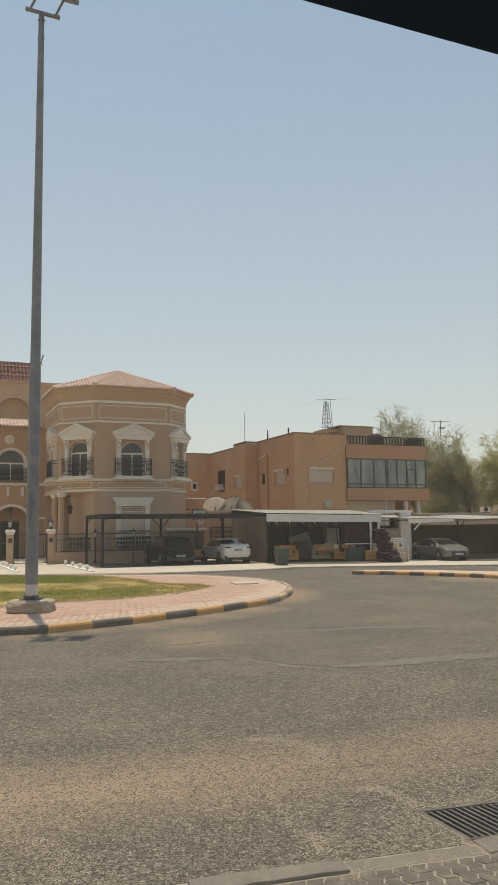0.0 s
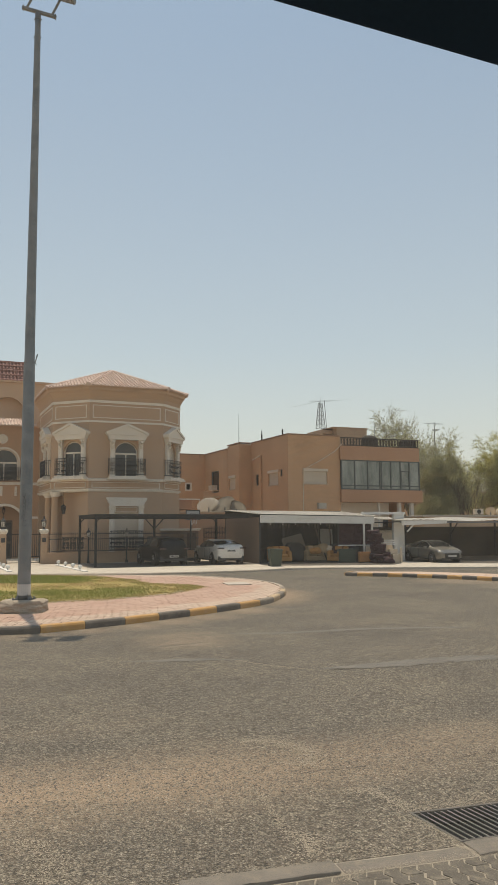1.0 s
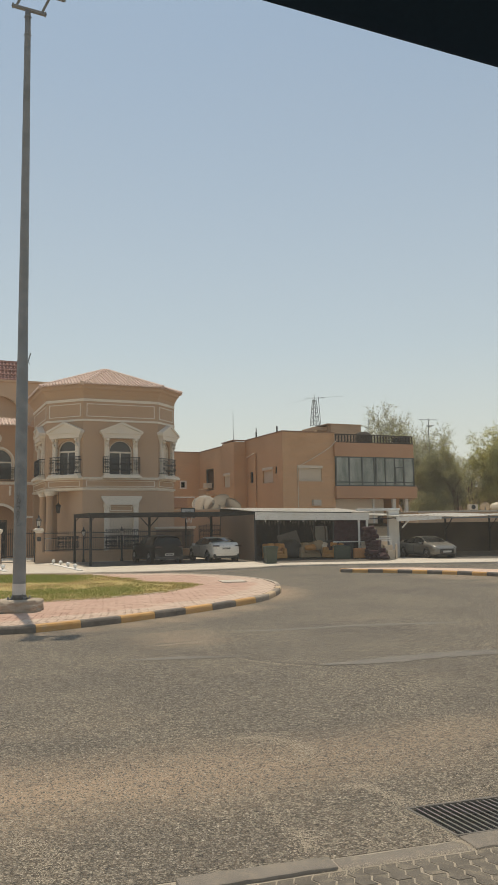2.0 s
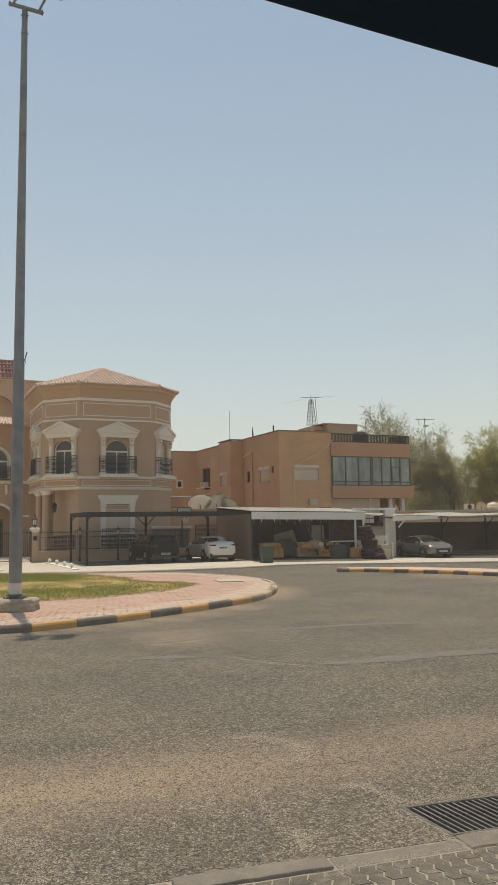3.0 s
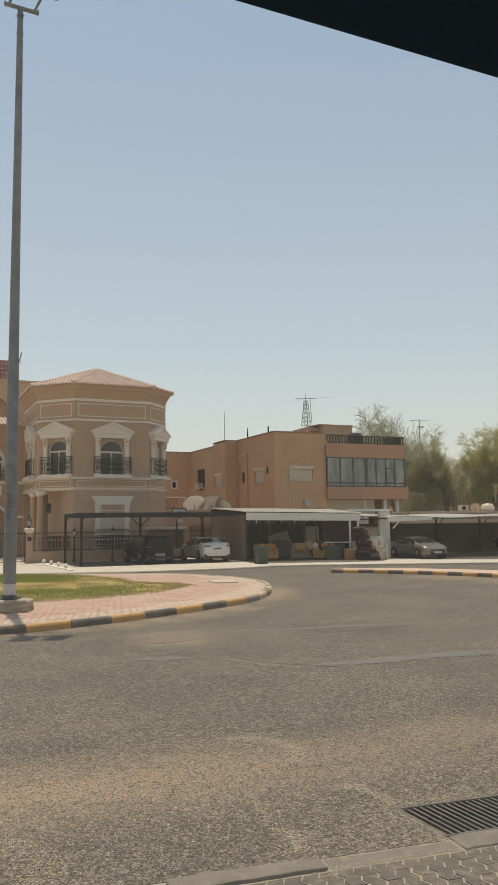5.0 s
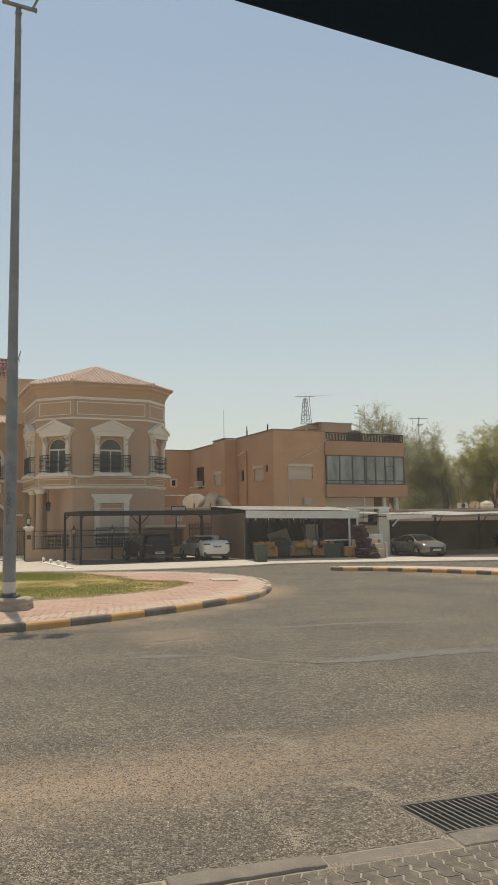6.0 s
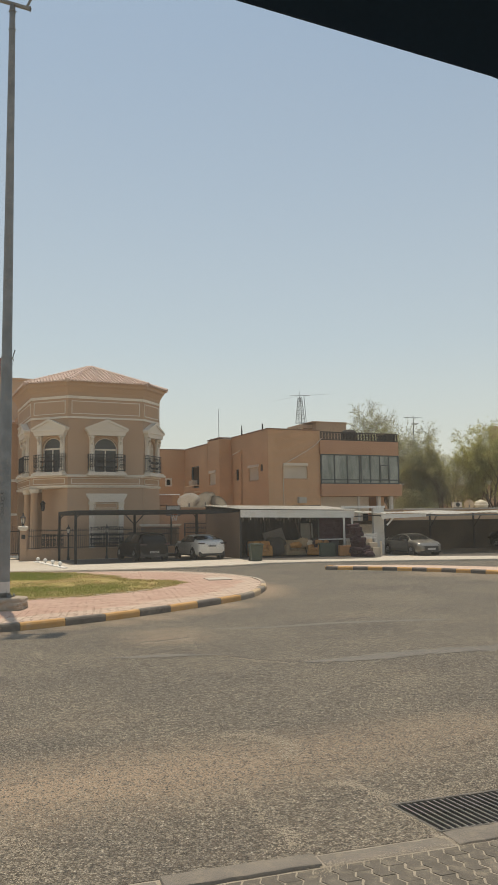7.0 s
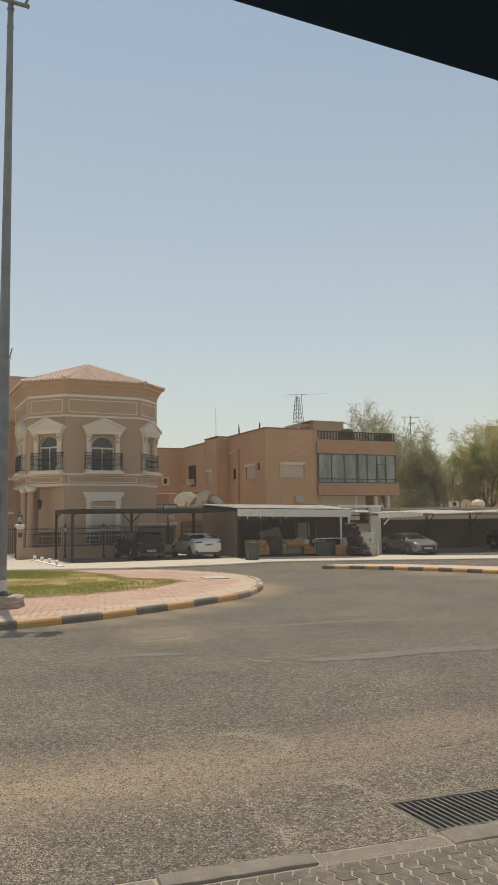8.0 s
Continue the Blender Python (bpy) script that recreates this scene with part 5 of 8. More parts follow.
shutter(1.3, 3.26, 5.28, 6.36, Matrix())
shutter(3.39, 5.21, 5.27, 6.37, L1)
shutter(0.35, 1.75, 5.2, 6.3, L2)
for fm, q in ((L1, (5.55, 5.95, 5.85, 6.4)), (L1, (0.9, 1.5, 5.4, 6.3)), (L3, (1.6, 3.6, 5.1, 7.0)), (pose(0, 15.2, 0), (-2.93, -2.29, 5.36, 6.11))):
    bm = BM()
    box(bm, q[0], q[1], 0.16, 0.18, q[2], q[3])
    win = part("window", bm, GLASS, house, m=fm.copy())
    bm = BM()
    t = 0.13 if q[0] < -2 else 0.07
    for r in ((q[0], q[1], q[2], q[2] + t), (q[0], q[1], q[3] - t, q[3]), (q[0], q[0] + t, q[2] + t, q[3] - t), (q[1] - t, q[1], q[2] + t, q[3] - t)):
        box(bm, r[0], r[1], -0.03 if q[0] < -2 else 0.08, 0.17, r[2], r[3])
    part("frame", bm, TRIM if q[0] < -2 else ALU, win, m=fm.copy())
# window air conditioner with a small barred balcony
for z in (5.35,):
    bm = BM()
    box(bm, 1.9, 2.75, -0.35, 0.3, z, z + 0.42, 0.02)
    for i in range(6):
        box(bm, 1.95, 2.7, -0.365, -0.35, z + 0.05 + i * 0.055, z + 0.075 + i * 0.055)
    part("air_conditioner", bm, SHUTTER, house, "window air conditioner", m=L3.copy())
bm = BM()
for z in (4.75, 5.25):
    tube(bm, [(1.3, 0, z), (1.3, -0.6, z), (3.9, -0.6, z), (3.9, 0, z)], 0.025, 4)
for i in range(20):
    cyl(bm, (1.3 + i * 0.137, -0.6, 4.75), (1.3 + i * 0.137, -0.6, 5.25), 0.014, n=4)
box(bm, 1.3, 3.9, -0.62, 0, 4.62, 4.74)
part("balcony", bm, STUCCO_PALE, house, "small balcony with barred rail", m=L3.copy())
# pipes down the side wall
for x, z0, z1, r in ((2.14, 3.0, 7.75, 0.07), (0.35, 3.0, 7.6, 0.04)):
    bm = BM()
    tube(bm, [(x, -0.08, z0), (x, -0.08, z1)], r, 8)
    for z in (4.0, 5.5, 7.0):
        box(bm, x - r - 0.02, x + r + 0.02, -0.09, 0, z, z + 0.05)
    part("downpipe", bm, BRICK, house, m=L1.copy())
bm = BM()
tube(bm, [(0.35, -0.08, 7.5), (2.14, -0.08, 7.75)], 0.035, 6)
part("pipe_link", bm, SHUTTER, house, m=L1.copy())
for x, z0, z1 in ((1.3, 8.98, 9.85), (5.2, 8.98, 9.2)):
    bm = BM()
    cyl(bm, (x, 0.4, 8.4), (x, 0.4, z1), 0.035, n=6)
    cyl(bm, (x, 0.4, z0 + 0.1), (x, 0.4, z0 + 0.55), 0.06, n=6)
    part("roof_pipe", bm, IRON, house, m=L1.copy())
# hanging cable over the front
bm = BM()
tube(bm, [(4.45, -0.2, 8.35), (4.0, -0.1, 7.85), (3.2, -0.06, 7.35), (2.2, -0.05, 6.8), (1.45, -0.06, 6.42)], 0.028, 5)
tube(bm, [(1.2, -0.05, 6.4), (1.22, -0.05, 3.2)], 0.03, 5)
part("cable", bm, SHUTTER, house, "pale cable across the brickwork")

# the glazed bay
BY = -0.18
bm = BM()
box(bm, 4.3, 11.45, BY, 0.6, 7.15, 8.12, 0.01)
part("bay_lintel", bm, STUCCO_RED, house)
bm = BM()
box(bm, 4.32, 11.58, BY - 0.12, 2.0, 3.95, 4.88, 0.01)
part("bay_slab", bm, STUCCO_RED, house)
bm = BM()
box(bm, 4.4, 11.3, BY + 0.9, 1.2, 4.88, 7.15)
part("bay_blinds", bm, surf("grey_blind", (0.20, 0.22, 0.20), (0.26, 0.28, 0.255), 0.85, big=1.5, small=20), house, "drawn grey-green blinds behind the glass")
BX0, BX1 = 4.42, 11.42
MUL = [0.0, 0.163, 0.327, 0.482, 0.505, 0.625, 0.75, 0.87, 1.0]
bay = thing("bay_window", Matrix(), "wide green-tinted bay window in dark aluminium", "")
del bay["label"]
bay.parent = house
bm = BM()
for q in MUL:
    x = BX0 + q * (BX1 - BX0)
    box(bm, x - 0.045, x + 0.045, BY + 0.02, BY + 0.14, 4.88, 7.15)
for z in (4.88, 5.15, 7.06):
    box(bm, BX0, BX1, BY + 0.025, BY + 0.13, z, z + 0.09)
xa, xb = BX0 + 0.75 * 7, BX0 + 0.87 * 7
box(bm, xa, xb, BY - 0.01, BY + 0.1, 6.32, 6.40)
box(bm, xa, xb, BY - 0.01, BY + 0.1, 5.17, 5.27)
box(bm, xa, xa + 0.08, BY - 0.01, BY + 0.1, 5.27, 6.32)
box(bm, xb - 0.08, xb, BY - 0.01, BY + 0.1, 5.27, 6.32)
part("frame", bm, ALU, bay)
for a, b in zip(MUL, MUL[1:]):
    bm = BM()
    box(bm, BX0 + a * 7 + 0.045, BX0 + b * 7 - 0.045, BY + 0.07, BY + 0.08, 4.97, 7.06)
    ob = part("pane", bm, GLASS_GREEN, bay)
# recess under the bay
bm = BM()
wall(bm, 4.38, 9.6, 0, 3.95, 1.5, 1.7, [(4.9, 6.7, 1.6, 3.1, False), (9.0, 9.6, 0, 2.6, False)])
part("recess_wall", bm, TRIM, house)
bm = BM()
box(bm, 4.9, 6.7, 1.6, 1.63, 1.6, 3.1)
box(bm, 9.0, 9.6, 1.65, 1.68, 0, 2.6)
part("recess_glass", bm, GLASS, house)
for x, r in ((7.95, 0.07), (9.85, 0.13), (11.0, 0.13)):
    bm = BM()
    box(bm, x - r, x + r, 0.3, 0.3 + 2 * r, 0, 3.95, 0.01)
    part("post", bm, WHITE, house)
# openwork iron railing on the bay roof, with rings between the bars
bm = BM()
box(bm, 4.4, 11.45, BY + 0.05, BY + 0.11, 8.22, 8.28)
box(bm, 4.4, 11.45, BY + 0.04, BY + 0.12, 8.80, 8.88)
n = 26
for i in range(n + 1):
    x = 4.45 + i * 6.95 / n
    box(bm, x - 0.028, x + 0.028, BY + 0.055, BY + 0.105, 8.28, 8.80)
    if i < n:
        cx = x + 3.475 / n
        for za, zb in ((8.30, 8.52), (8.54, 8.78)):
            tube(bm, [(cx + 0.085 * math.cos(q), BY + 0.08, (za + zb) / 2 + 0.10 * math.sin(q)) for q in (k * math.pi / 5 for k in range(11))], 0.02, 4)
part("roof_railing", bm, surf("brown_block", (0.045, 0.036, 0.028), (0.075, 0.06, 0.048), 0.8), house, "dark openwork iron roof railing")
part("parapet_upstand", box(BM(), 4.4, 11.45, BY + 0.02, BY + 0.16, 8.12, 8.22), STUCCO_RED, house)
bm = BM()
lathe(bm, [(0.62, 0), (0.64, 0.1), (0.64, 0.8), (0.56, 1.0), (0.36, 1.12), (0.1, 1.16)], 20, pose(7.6, 1.0, 8.08))
part("roof_drum", bm, SHADE_DARK_GREY, house, "dark covered water drum behind the railing", smooth=True)
bm = BM()
box(bm, 10.35, 11.4, BY + 0.3, BY + 1.2, 8.2, 8.83, 0.03)
part("roof_box", bm, IRON, house, "dark equipment box behind the railing")
bm = BM()
box(bm, 2.35, 3.0, -0.32, 0.0, 3.42, 3.86, 0.02)
lathe(bm, [(0.15, 0.0), (0.16, 0.012), (0.02, 0.014)], 16, pose(2.6, -0.32, 3.64, 90, 0, 0))
part("condenser", bm, CONCRETE, house, "dusty grey air conditioner condenser on the wall")
# roof room and lattice mast
ROOF_RENDER = surf("dusty_brown_render", (0.34, 0.235, 0.155), (0.41, 0.29, 0.195), 0.9, big=0.8, small=20, dirt=(0.30, 0.24, 0.18))
part("roof_room", box(BM(), 6.95, 9.85, 5.0, 8.0, 8.2, 10.3), ROOF_RENDER, house)
part("roof_room_slab", box(BM(), 6.6, 9.92, 4.93, 8.07, 10.3, 10.38, 0.02), ROOF_RENDER, house)
part("stair_head", box(BM(), 5.75, 6.94, 5.6, 8.0, 9.85, 10.15, 0.02), ROOF_RENDER, house)
part("stair_head_wall", box(BM(), 5.77, 6.94, 7.6, 7.9, 8.2, 9.85), SHADE_DARK_GREY, house)
part("stair_head_post", box(BM(), 5.77, 5.97, 5.62, 5.82, 8.2, 9.85), STUCCO_PALE, house)
mast = thing("lattice_mast", HM @ pose(6.3, 6.6, 10.4), "small steel lattice mast with television aerials", "antenna mast")
for k in range(4):
    a = math.pi / 4 + k * math.pi / 2
    bm = BM()
    cyl(bm, (0.42 * math.cos(a), 0.42 * math.sin(a), 0), (0.17 * math.cos(a), 0.17 * math.sin(a), 2.2), 0.025, n=5)
    part("leg", bm, GALV, mast)
bm = BM()
for j in range(6):
    z0, z1 = j * 0.366, (j + 1) * 0.366
    r0, r1 = 0.42 - 0.1136 * z0, 0.42 - 0.1136 * z1
    for k in range(4):
        a, b = math.pi / 4 + k * math.pi / 2, math.pi / 4 + (k + 1) * math.pi / 2
        cyl(bm, (r0 * math.cos(a), r0 * math.sin(a), z0), (r0 * math.cos(b), r0 * math.sin(b), z0), 0.016, n=4)
        cyl(bm, (r0 * math.cos(a), r0 * math.sin(a), z0), (r1 * math.cos(b), r1 * math.sin(b), z1), 0.014, n=4)
part("lattice", bm, GALV, mast)


def aerial(x, y, z, turn, n, L):
    bm = BM()
    m = pose(x, y, z, 0, 0, turn)
    cyl(bm, m @ Vector((-L / 2, 0, 0)), m @ Vector((L / 2, 0, 0)), 0.018, n=5)
    for i in range(n):
        xx = -L / 2 + L * i / (n - 1)
        w = 0.32 - 0.14 * i / n
        cyl(bm, m @ Vector((xx, -w, 0)), m @ Vector((xx, w, 0)), 0.01, n=4)
    return bm


bm = aerial(0, 0, 2.35, -20, 8, 1.7)
cyl(bm, (0, 0, 2.0), (0, 0, 2.7), 0.02, n=5)
part("aerial", bm, GALV, mast)
bm = BM()
cyl(bm, (0.75, 0.3, 0), (0.5, 0.2, 2.5), 0.025, n=5)
part("stay", bm, GALV, mast)
bm = BM()
for p in ((-3.3, -0.5, 1.5), (3.2, 0.6, 2.75)):
    tube(bm, [(0, 0, 2.35), p], 0.007, 3)
part("wire", bm, GALV, mast)
whip = thing("whip_antenna", HM @ pose(-0.55, 8.2, 8.45), "thin upright whip antenna on the roof", "antenna")
bm = BM()
cyl(bm, (0, 0, 0), (0, 0, 3.05), 0.03, 0.016, n=6)
part("rod", bm, GALV, whip)
whip2 = thing("whip_antenna", HM @ pose(10.0, 4.0, 8.15), "thin upright whip antenna on the roof", "antenna")
bm = BM()
cyl(bm, (0, 0, 0), (0, 0, 2.6), 0.03, 0.016, n=6)
part("rod", bm, GALV, whip2)

# open shed with a white roof ------------------------------------------
SM = pose(0.95, 45.2, PZ, 0, 0, 10)
shed = thing("open_shed", SM, "open storage shed with white corrugated roof", "shed")
SL, SD = 6.75, 6.4
bm = BM()
box(bm, 0, 0.12, 0.1, SD, 0, 2.62, m=pose(0, 0, 0, 0, 0, 8.5))     # splayed, square to the carport
part("side_wall", bm, SHADE_BROWN, shed, "brown rendered side wall with shade put into its colour")
bm = BM()
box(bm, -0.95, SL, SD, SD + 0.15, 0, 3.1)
part("back_wall", bm, SHADE_DARK_GREY, shed)
# thin near-black floor and side sheet, added to carry the shed's inner shade
part("shade_floor_slab", box(BM(), 0.13, SL, 0.25, SD, 0.004, 0.02), SHADE_DARK_GREY, shed)
part("side_shade_sheet", box(BM(), SL - 0.03, SL, 1.2, SD, 0.3, 2.5), SHADE_DARK_GREY, shed)
bm = BM()
n = 96
prev = None
for i in range(n + 1):
    x = -0.1 + (SL + 0.25) * i / n
    dz = 0.022 * math.cos(i * math.pi)
    a, b = bm.verts.new((x, -0.12, 2.82 - 0.13 * x / SL + dz)), bm.verts.new((x - 0.97 * (1 - i / n), SD + 0.25, 3.16 - 0.1 * x / SL + dz))
    if prev:
        bm.faces.new((prev[0], a, b, prev[1]))
    prev = (a, b)
bmesh.ops.solidify(bm, geom=bm.faces[:], thickness=0.015)
part("corrugated_roof", bm, SHEET, shed, "white corrugated sheet roof")
bm = BM()
upright(bm, [(0.05, 2.32), (SL + 0.1, 2.22), (SL + 0.1, 2.63), (0.05, 2.76)], -0.06, -0.02)
part("fascia", bm, SHEET, shed, "white sheet fascia")
for x in (0.06, 2.0, 4.2, SL - 0.5, SL):
    bm = BM()
    py = 2.4 if 1 < x < 5 else 0.02
    box(bm, x - 0.05, x + 0.05, py, py + 0.1, 0, 2.6 - 0.1 * x / SL)
    part("post", bm, IRON if x < SL - 0.6 else WHITE, shed)
for y in (1.4, 2.9, 4.4):
    bm = BM()
    box(bm, 0.1, SL, y, y + 0.08, 2.58, 2.68, m=pose(0, 0, 0.06 * y - 0.08))
    part("purlin", bm, IRON, shed)
bm = BM()
for i in range(5):
    cyl(bm, (0.75 + i * 0.75, 0.5, 2.18), (0.75 + i * 0.75, 0.5, 2.33), 0.025, n=6)
part("hanging_lamps", bm, WHITE, shed)

portal = thing("white_portal", pose(7.3, 47.6, PZ, 0, 0, 10), "white rendered gateway with a flat beam", "gateway")
bm = BM()
box(bm, -0.1, 2.55, -0.2, 0.25, 2.78, 2.92, 0.01)
part("beam", bm, WHITE, portal)
for x0, x1 in ((1.83, 2.5),):
    bm = BM()
    box(bm, x0, x1, -0.12, 0.2, 0, 2.78, 0.01)
    part("pier", bm, WHITE, portal)
gw = thing("yard_wall", pose(6.4, 50.4, PZ, 0, 0, 14), "low cream rendered yard wall behind the gateway", "wall")
part("wall_body", box(BM(), 0, 3.6, 0, 0.2, 0, 1.75), TRIM, gw)
part("wall_coping", box(BM(), -0.03, 3.63, -0.03, 0.23, 1.75, 1.82, 0.01), CONCRETE, gw)

# parking canopy on the other side
# dark floor sheet run out to where the shade ends; shade is in its colour
bm = BM()
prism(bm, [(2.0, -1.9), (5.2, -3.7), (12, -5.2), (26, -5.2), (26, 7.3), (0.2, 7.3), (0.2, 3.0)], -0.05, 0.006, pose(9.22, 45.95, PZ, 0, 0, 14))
tagged(part("parking_floor", bm, FORECOURT, None, "dark floor of the parking canopy with shade put into its colour"), "", "yard", "", "structure")
KM = pose(9.22, 45.95, PZ, 0, 0, 14)
canopy = thing("parking_canopy", KM, "long low parking canopy with a white sheet roof", "canopy")
KL = 26.0
bm = BM()
n = 130
prev = None
for i in range(n + 1):
    x = KL * i / n
    dz = 0.02 * math.cos(i * math.pi)
    sag = 0.04 * math.sin(x * 1.1)
    a, b = bm.verts.new((x, 0, 2.42 + dz + sag - 0.004 * x)), bm.verts.new((x, 7.3, 2.66 + dz + sag - 0.004 * x))
    if prev:
        bm.faces.new((prev[0], a, b, prev[1]))
    prev = (a, b)
bmesh.ops.solidify(bm, geom=bm.faces[:], thickness=0.012)
part("sheet_roof", bm, SHEET, canopy)
bm = BM()
upright(bm, [(0.0, 2.12), (2.9, 2.22), (2.9, 2.4), (0.0, 2.4)], -0.03, 0.0)
part("fascia", bm, SHEET, canopy)
for i in range(8):
    x = 0.15 + i * 3.4
    bm = BM()
    box(bm, x - 0.05, x + 0.05, 6.9, 7.0, 0, 2.5)
    part("post", bm, IRON, canopy)
    bm = BM()
    tube(bm, [(x, 6.95, 1.5), (x, 6.0, 2.3), (x, 0.1, 2.33)], 0.035, 6)
    part("arm", bm, IRON, canopy)
bm = BM()
tube(bm, [(0.5, 0.3, 1.75), (1.1, 0.3, 2.35)], 0.05, 6)
part("strut", bm, WHITE, canopy)
bm = BM()
box(bm, 0, KL, 0.12, 0.18, 2.25, 2.33)
part("front_pipe", bm, GALV, canopy)
# wall colour taken near-black to hold the deep shade under the canopy
bm = BM()
box(bm, -0.3, KL, 7.4, 7.65, 0, 2.02)
tagged(part("boundary_wall", bm, surf("dusty_shade_render", (0.058, 0.046, 0.034), (0.098, 0.079, 0.058), 0.92, big=0.5, small=20, dirt=(0.05, 0.042, 0.033)), None, "dusty rendered boundary wall with deep shade put into its colour", m=KM.copy()), "", "wall", "", "structure")

# cars -----------------------------------------------------------------
def paint_mat(name, col, metal=0.2, dusty=0.35, coat=0.6, spec=0.5):
    m, t, b = nodes_of(name)
    pos = t.nodes.new("ShaderNodeNewGeometry").outputs["Position"]
    n = noise_of(t, pos, 3.0, 6.0, 0.65)
    c = mixc(t, ramp(t, n, 0.45, 0.9), col, (0.36, 0.30, 0.22))
    c = mixc(t, dusty, col, c)
    t.links.new(c, b.inputs["Base Color"])
    b.inputs["Metallic"].default_value = metal
    b.inputs["Roughness"].default_value = 0.32
    b.inputs["Coat Weight"].default_value = coat
    b.inputs["Specular IOR Level"].default_value = spec
    b.inputs["Coat Roughness"].default_value = 0.12
    return m


CAR_GLASS = glass_mat("tinted_car_glass", (0.016, 0.017, 0.017), 0.1, 0.22)
RED_LAMP = glass_mat("red_lamp", (0.045, 0.008, 0.008), 0.15)
CLEAR_LAMP = glass_mat("clear_lamp", (0.24, 0.24, 0.23), 0.15)
CHROME = surf("alloy", (0.42, 0.42, 0.42), (0.5, 0.5, 0.5), 0.3, 0.9, big=5, small=60, bump=0)
PLATE = surf("plate_white", (0.40, 0.385, 0.355), (0.48, 0.46, 0.42), 0.6)


# side outlines from tail to nose: share of the length, share of the height
CAR_FORMS = {
    "fastback": dict(top=((0, .60), (.012, .70), (.035, .765), (.07, .79), (.12, .815), (.18, .87), (.28, .955), (.38, .993), (.48, 1.0), (.55, .985), (.62, .92), (.735, .715), (.77, .695), (.85, .655), (.93, .595), (.975, .52), (1, .42)),
                     belt=((0, .58), (.035, .70), (.1, .725), (.3, .70), (.55, .675), (.735, .66), (.85, .62), (.95, .55), (1, .40)), rear=(.085, .27), screen=(.575, .73), side=(.16, .70)),
    "coupe": dict(top=((0, .57), (.012, .69), (.04, .735), (.075, .755), (.2, .865), (.33, .957), (.43, .995), (.5, 1.0), (.56, .985), (.64, .90), (.745, .70), (.78, .685), (.87, .645), (.94, .585), (.975, .51), (1, .42)),
                  belt=((0, .55), (.04, .665), (.1, .69), (.3, .68), (.55, .66), (.745, .645), (.87, .61), (.95, .545), (1, .40)), rear=(.10, .36), screen=(.575, .74), side=(.17, .71)),
    "crossover": dict(top=((0, .60), (.008, .78), (.025, .86), (.06, .945), (.11, .985), (.3, 1.0), (.46, .995), (.54, .97), (.61, .90), (.71, .70), (.75, .685), (.87, .65), (.95, .595), (.982, .51), (1, .42)),
                      belt=((0, .58), (.02, .655), (.1, .67), (.5, .65), (.71, .645), (.88, .605), (.96, .54), (1, .40)), rear=(.014, .075), screen=(.56, .705), side=(.075, .68)),
}
CAR_WIDTH = ((0, .72), (.01, .84), (.04, .92), (.12, .975), (.25, 1.0), (.72, 1.0), (.82, .985), (.91, .935), (.96, .85), (.985, .74), (1, .60))
CAR_FLOOR = ((0, .26), (.02, .20), (.1, .17), (.25, .15), (.75, .14), (.9, .15), (.97, .17), (1, .22))


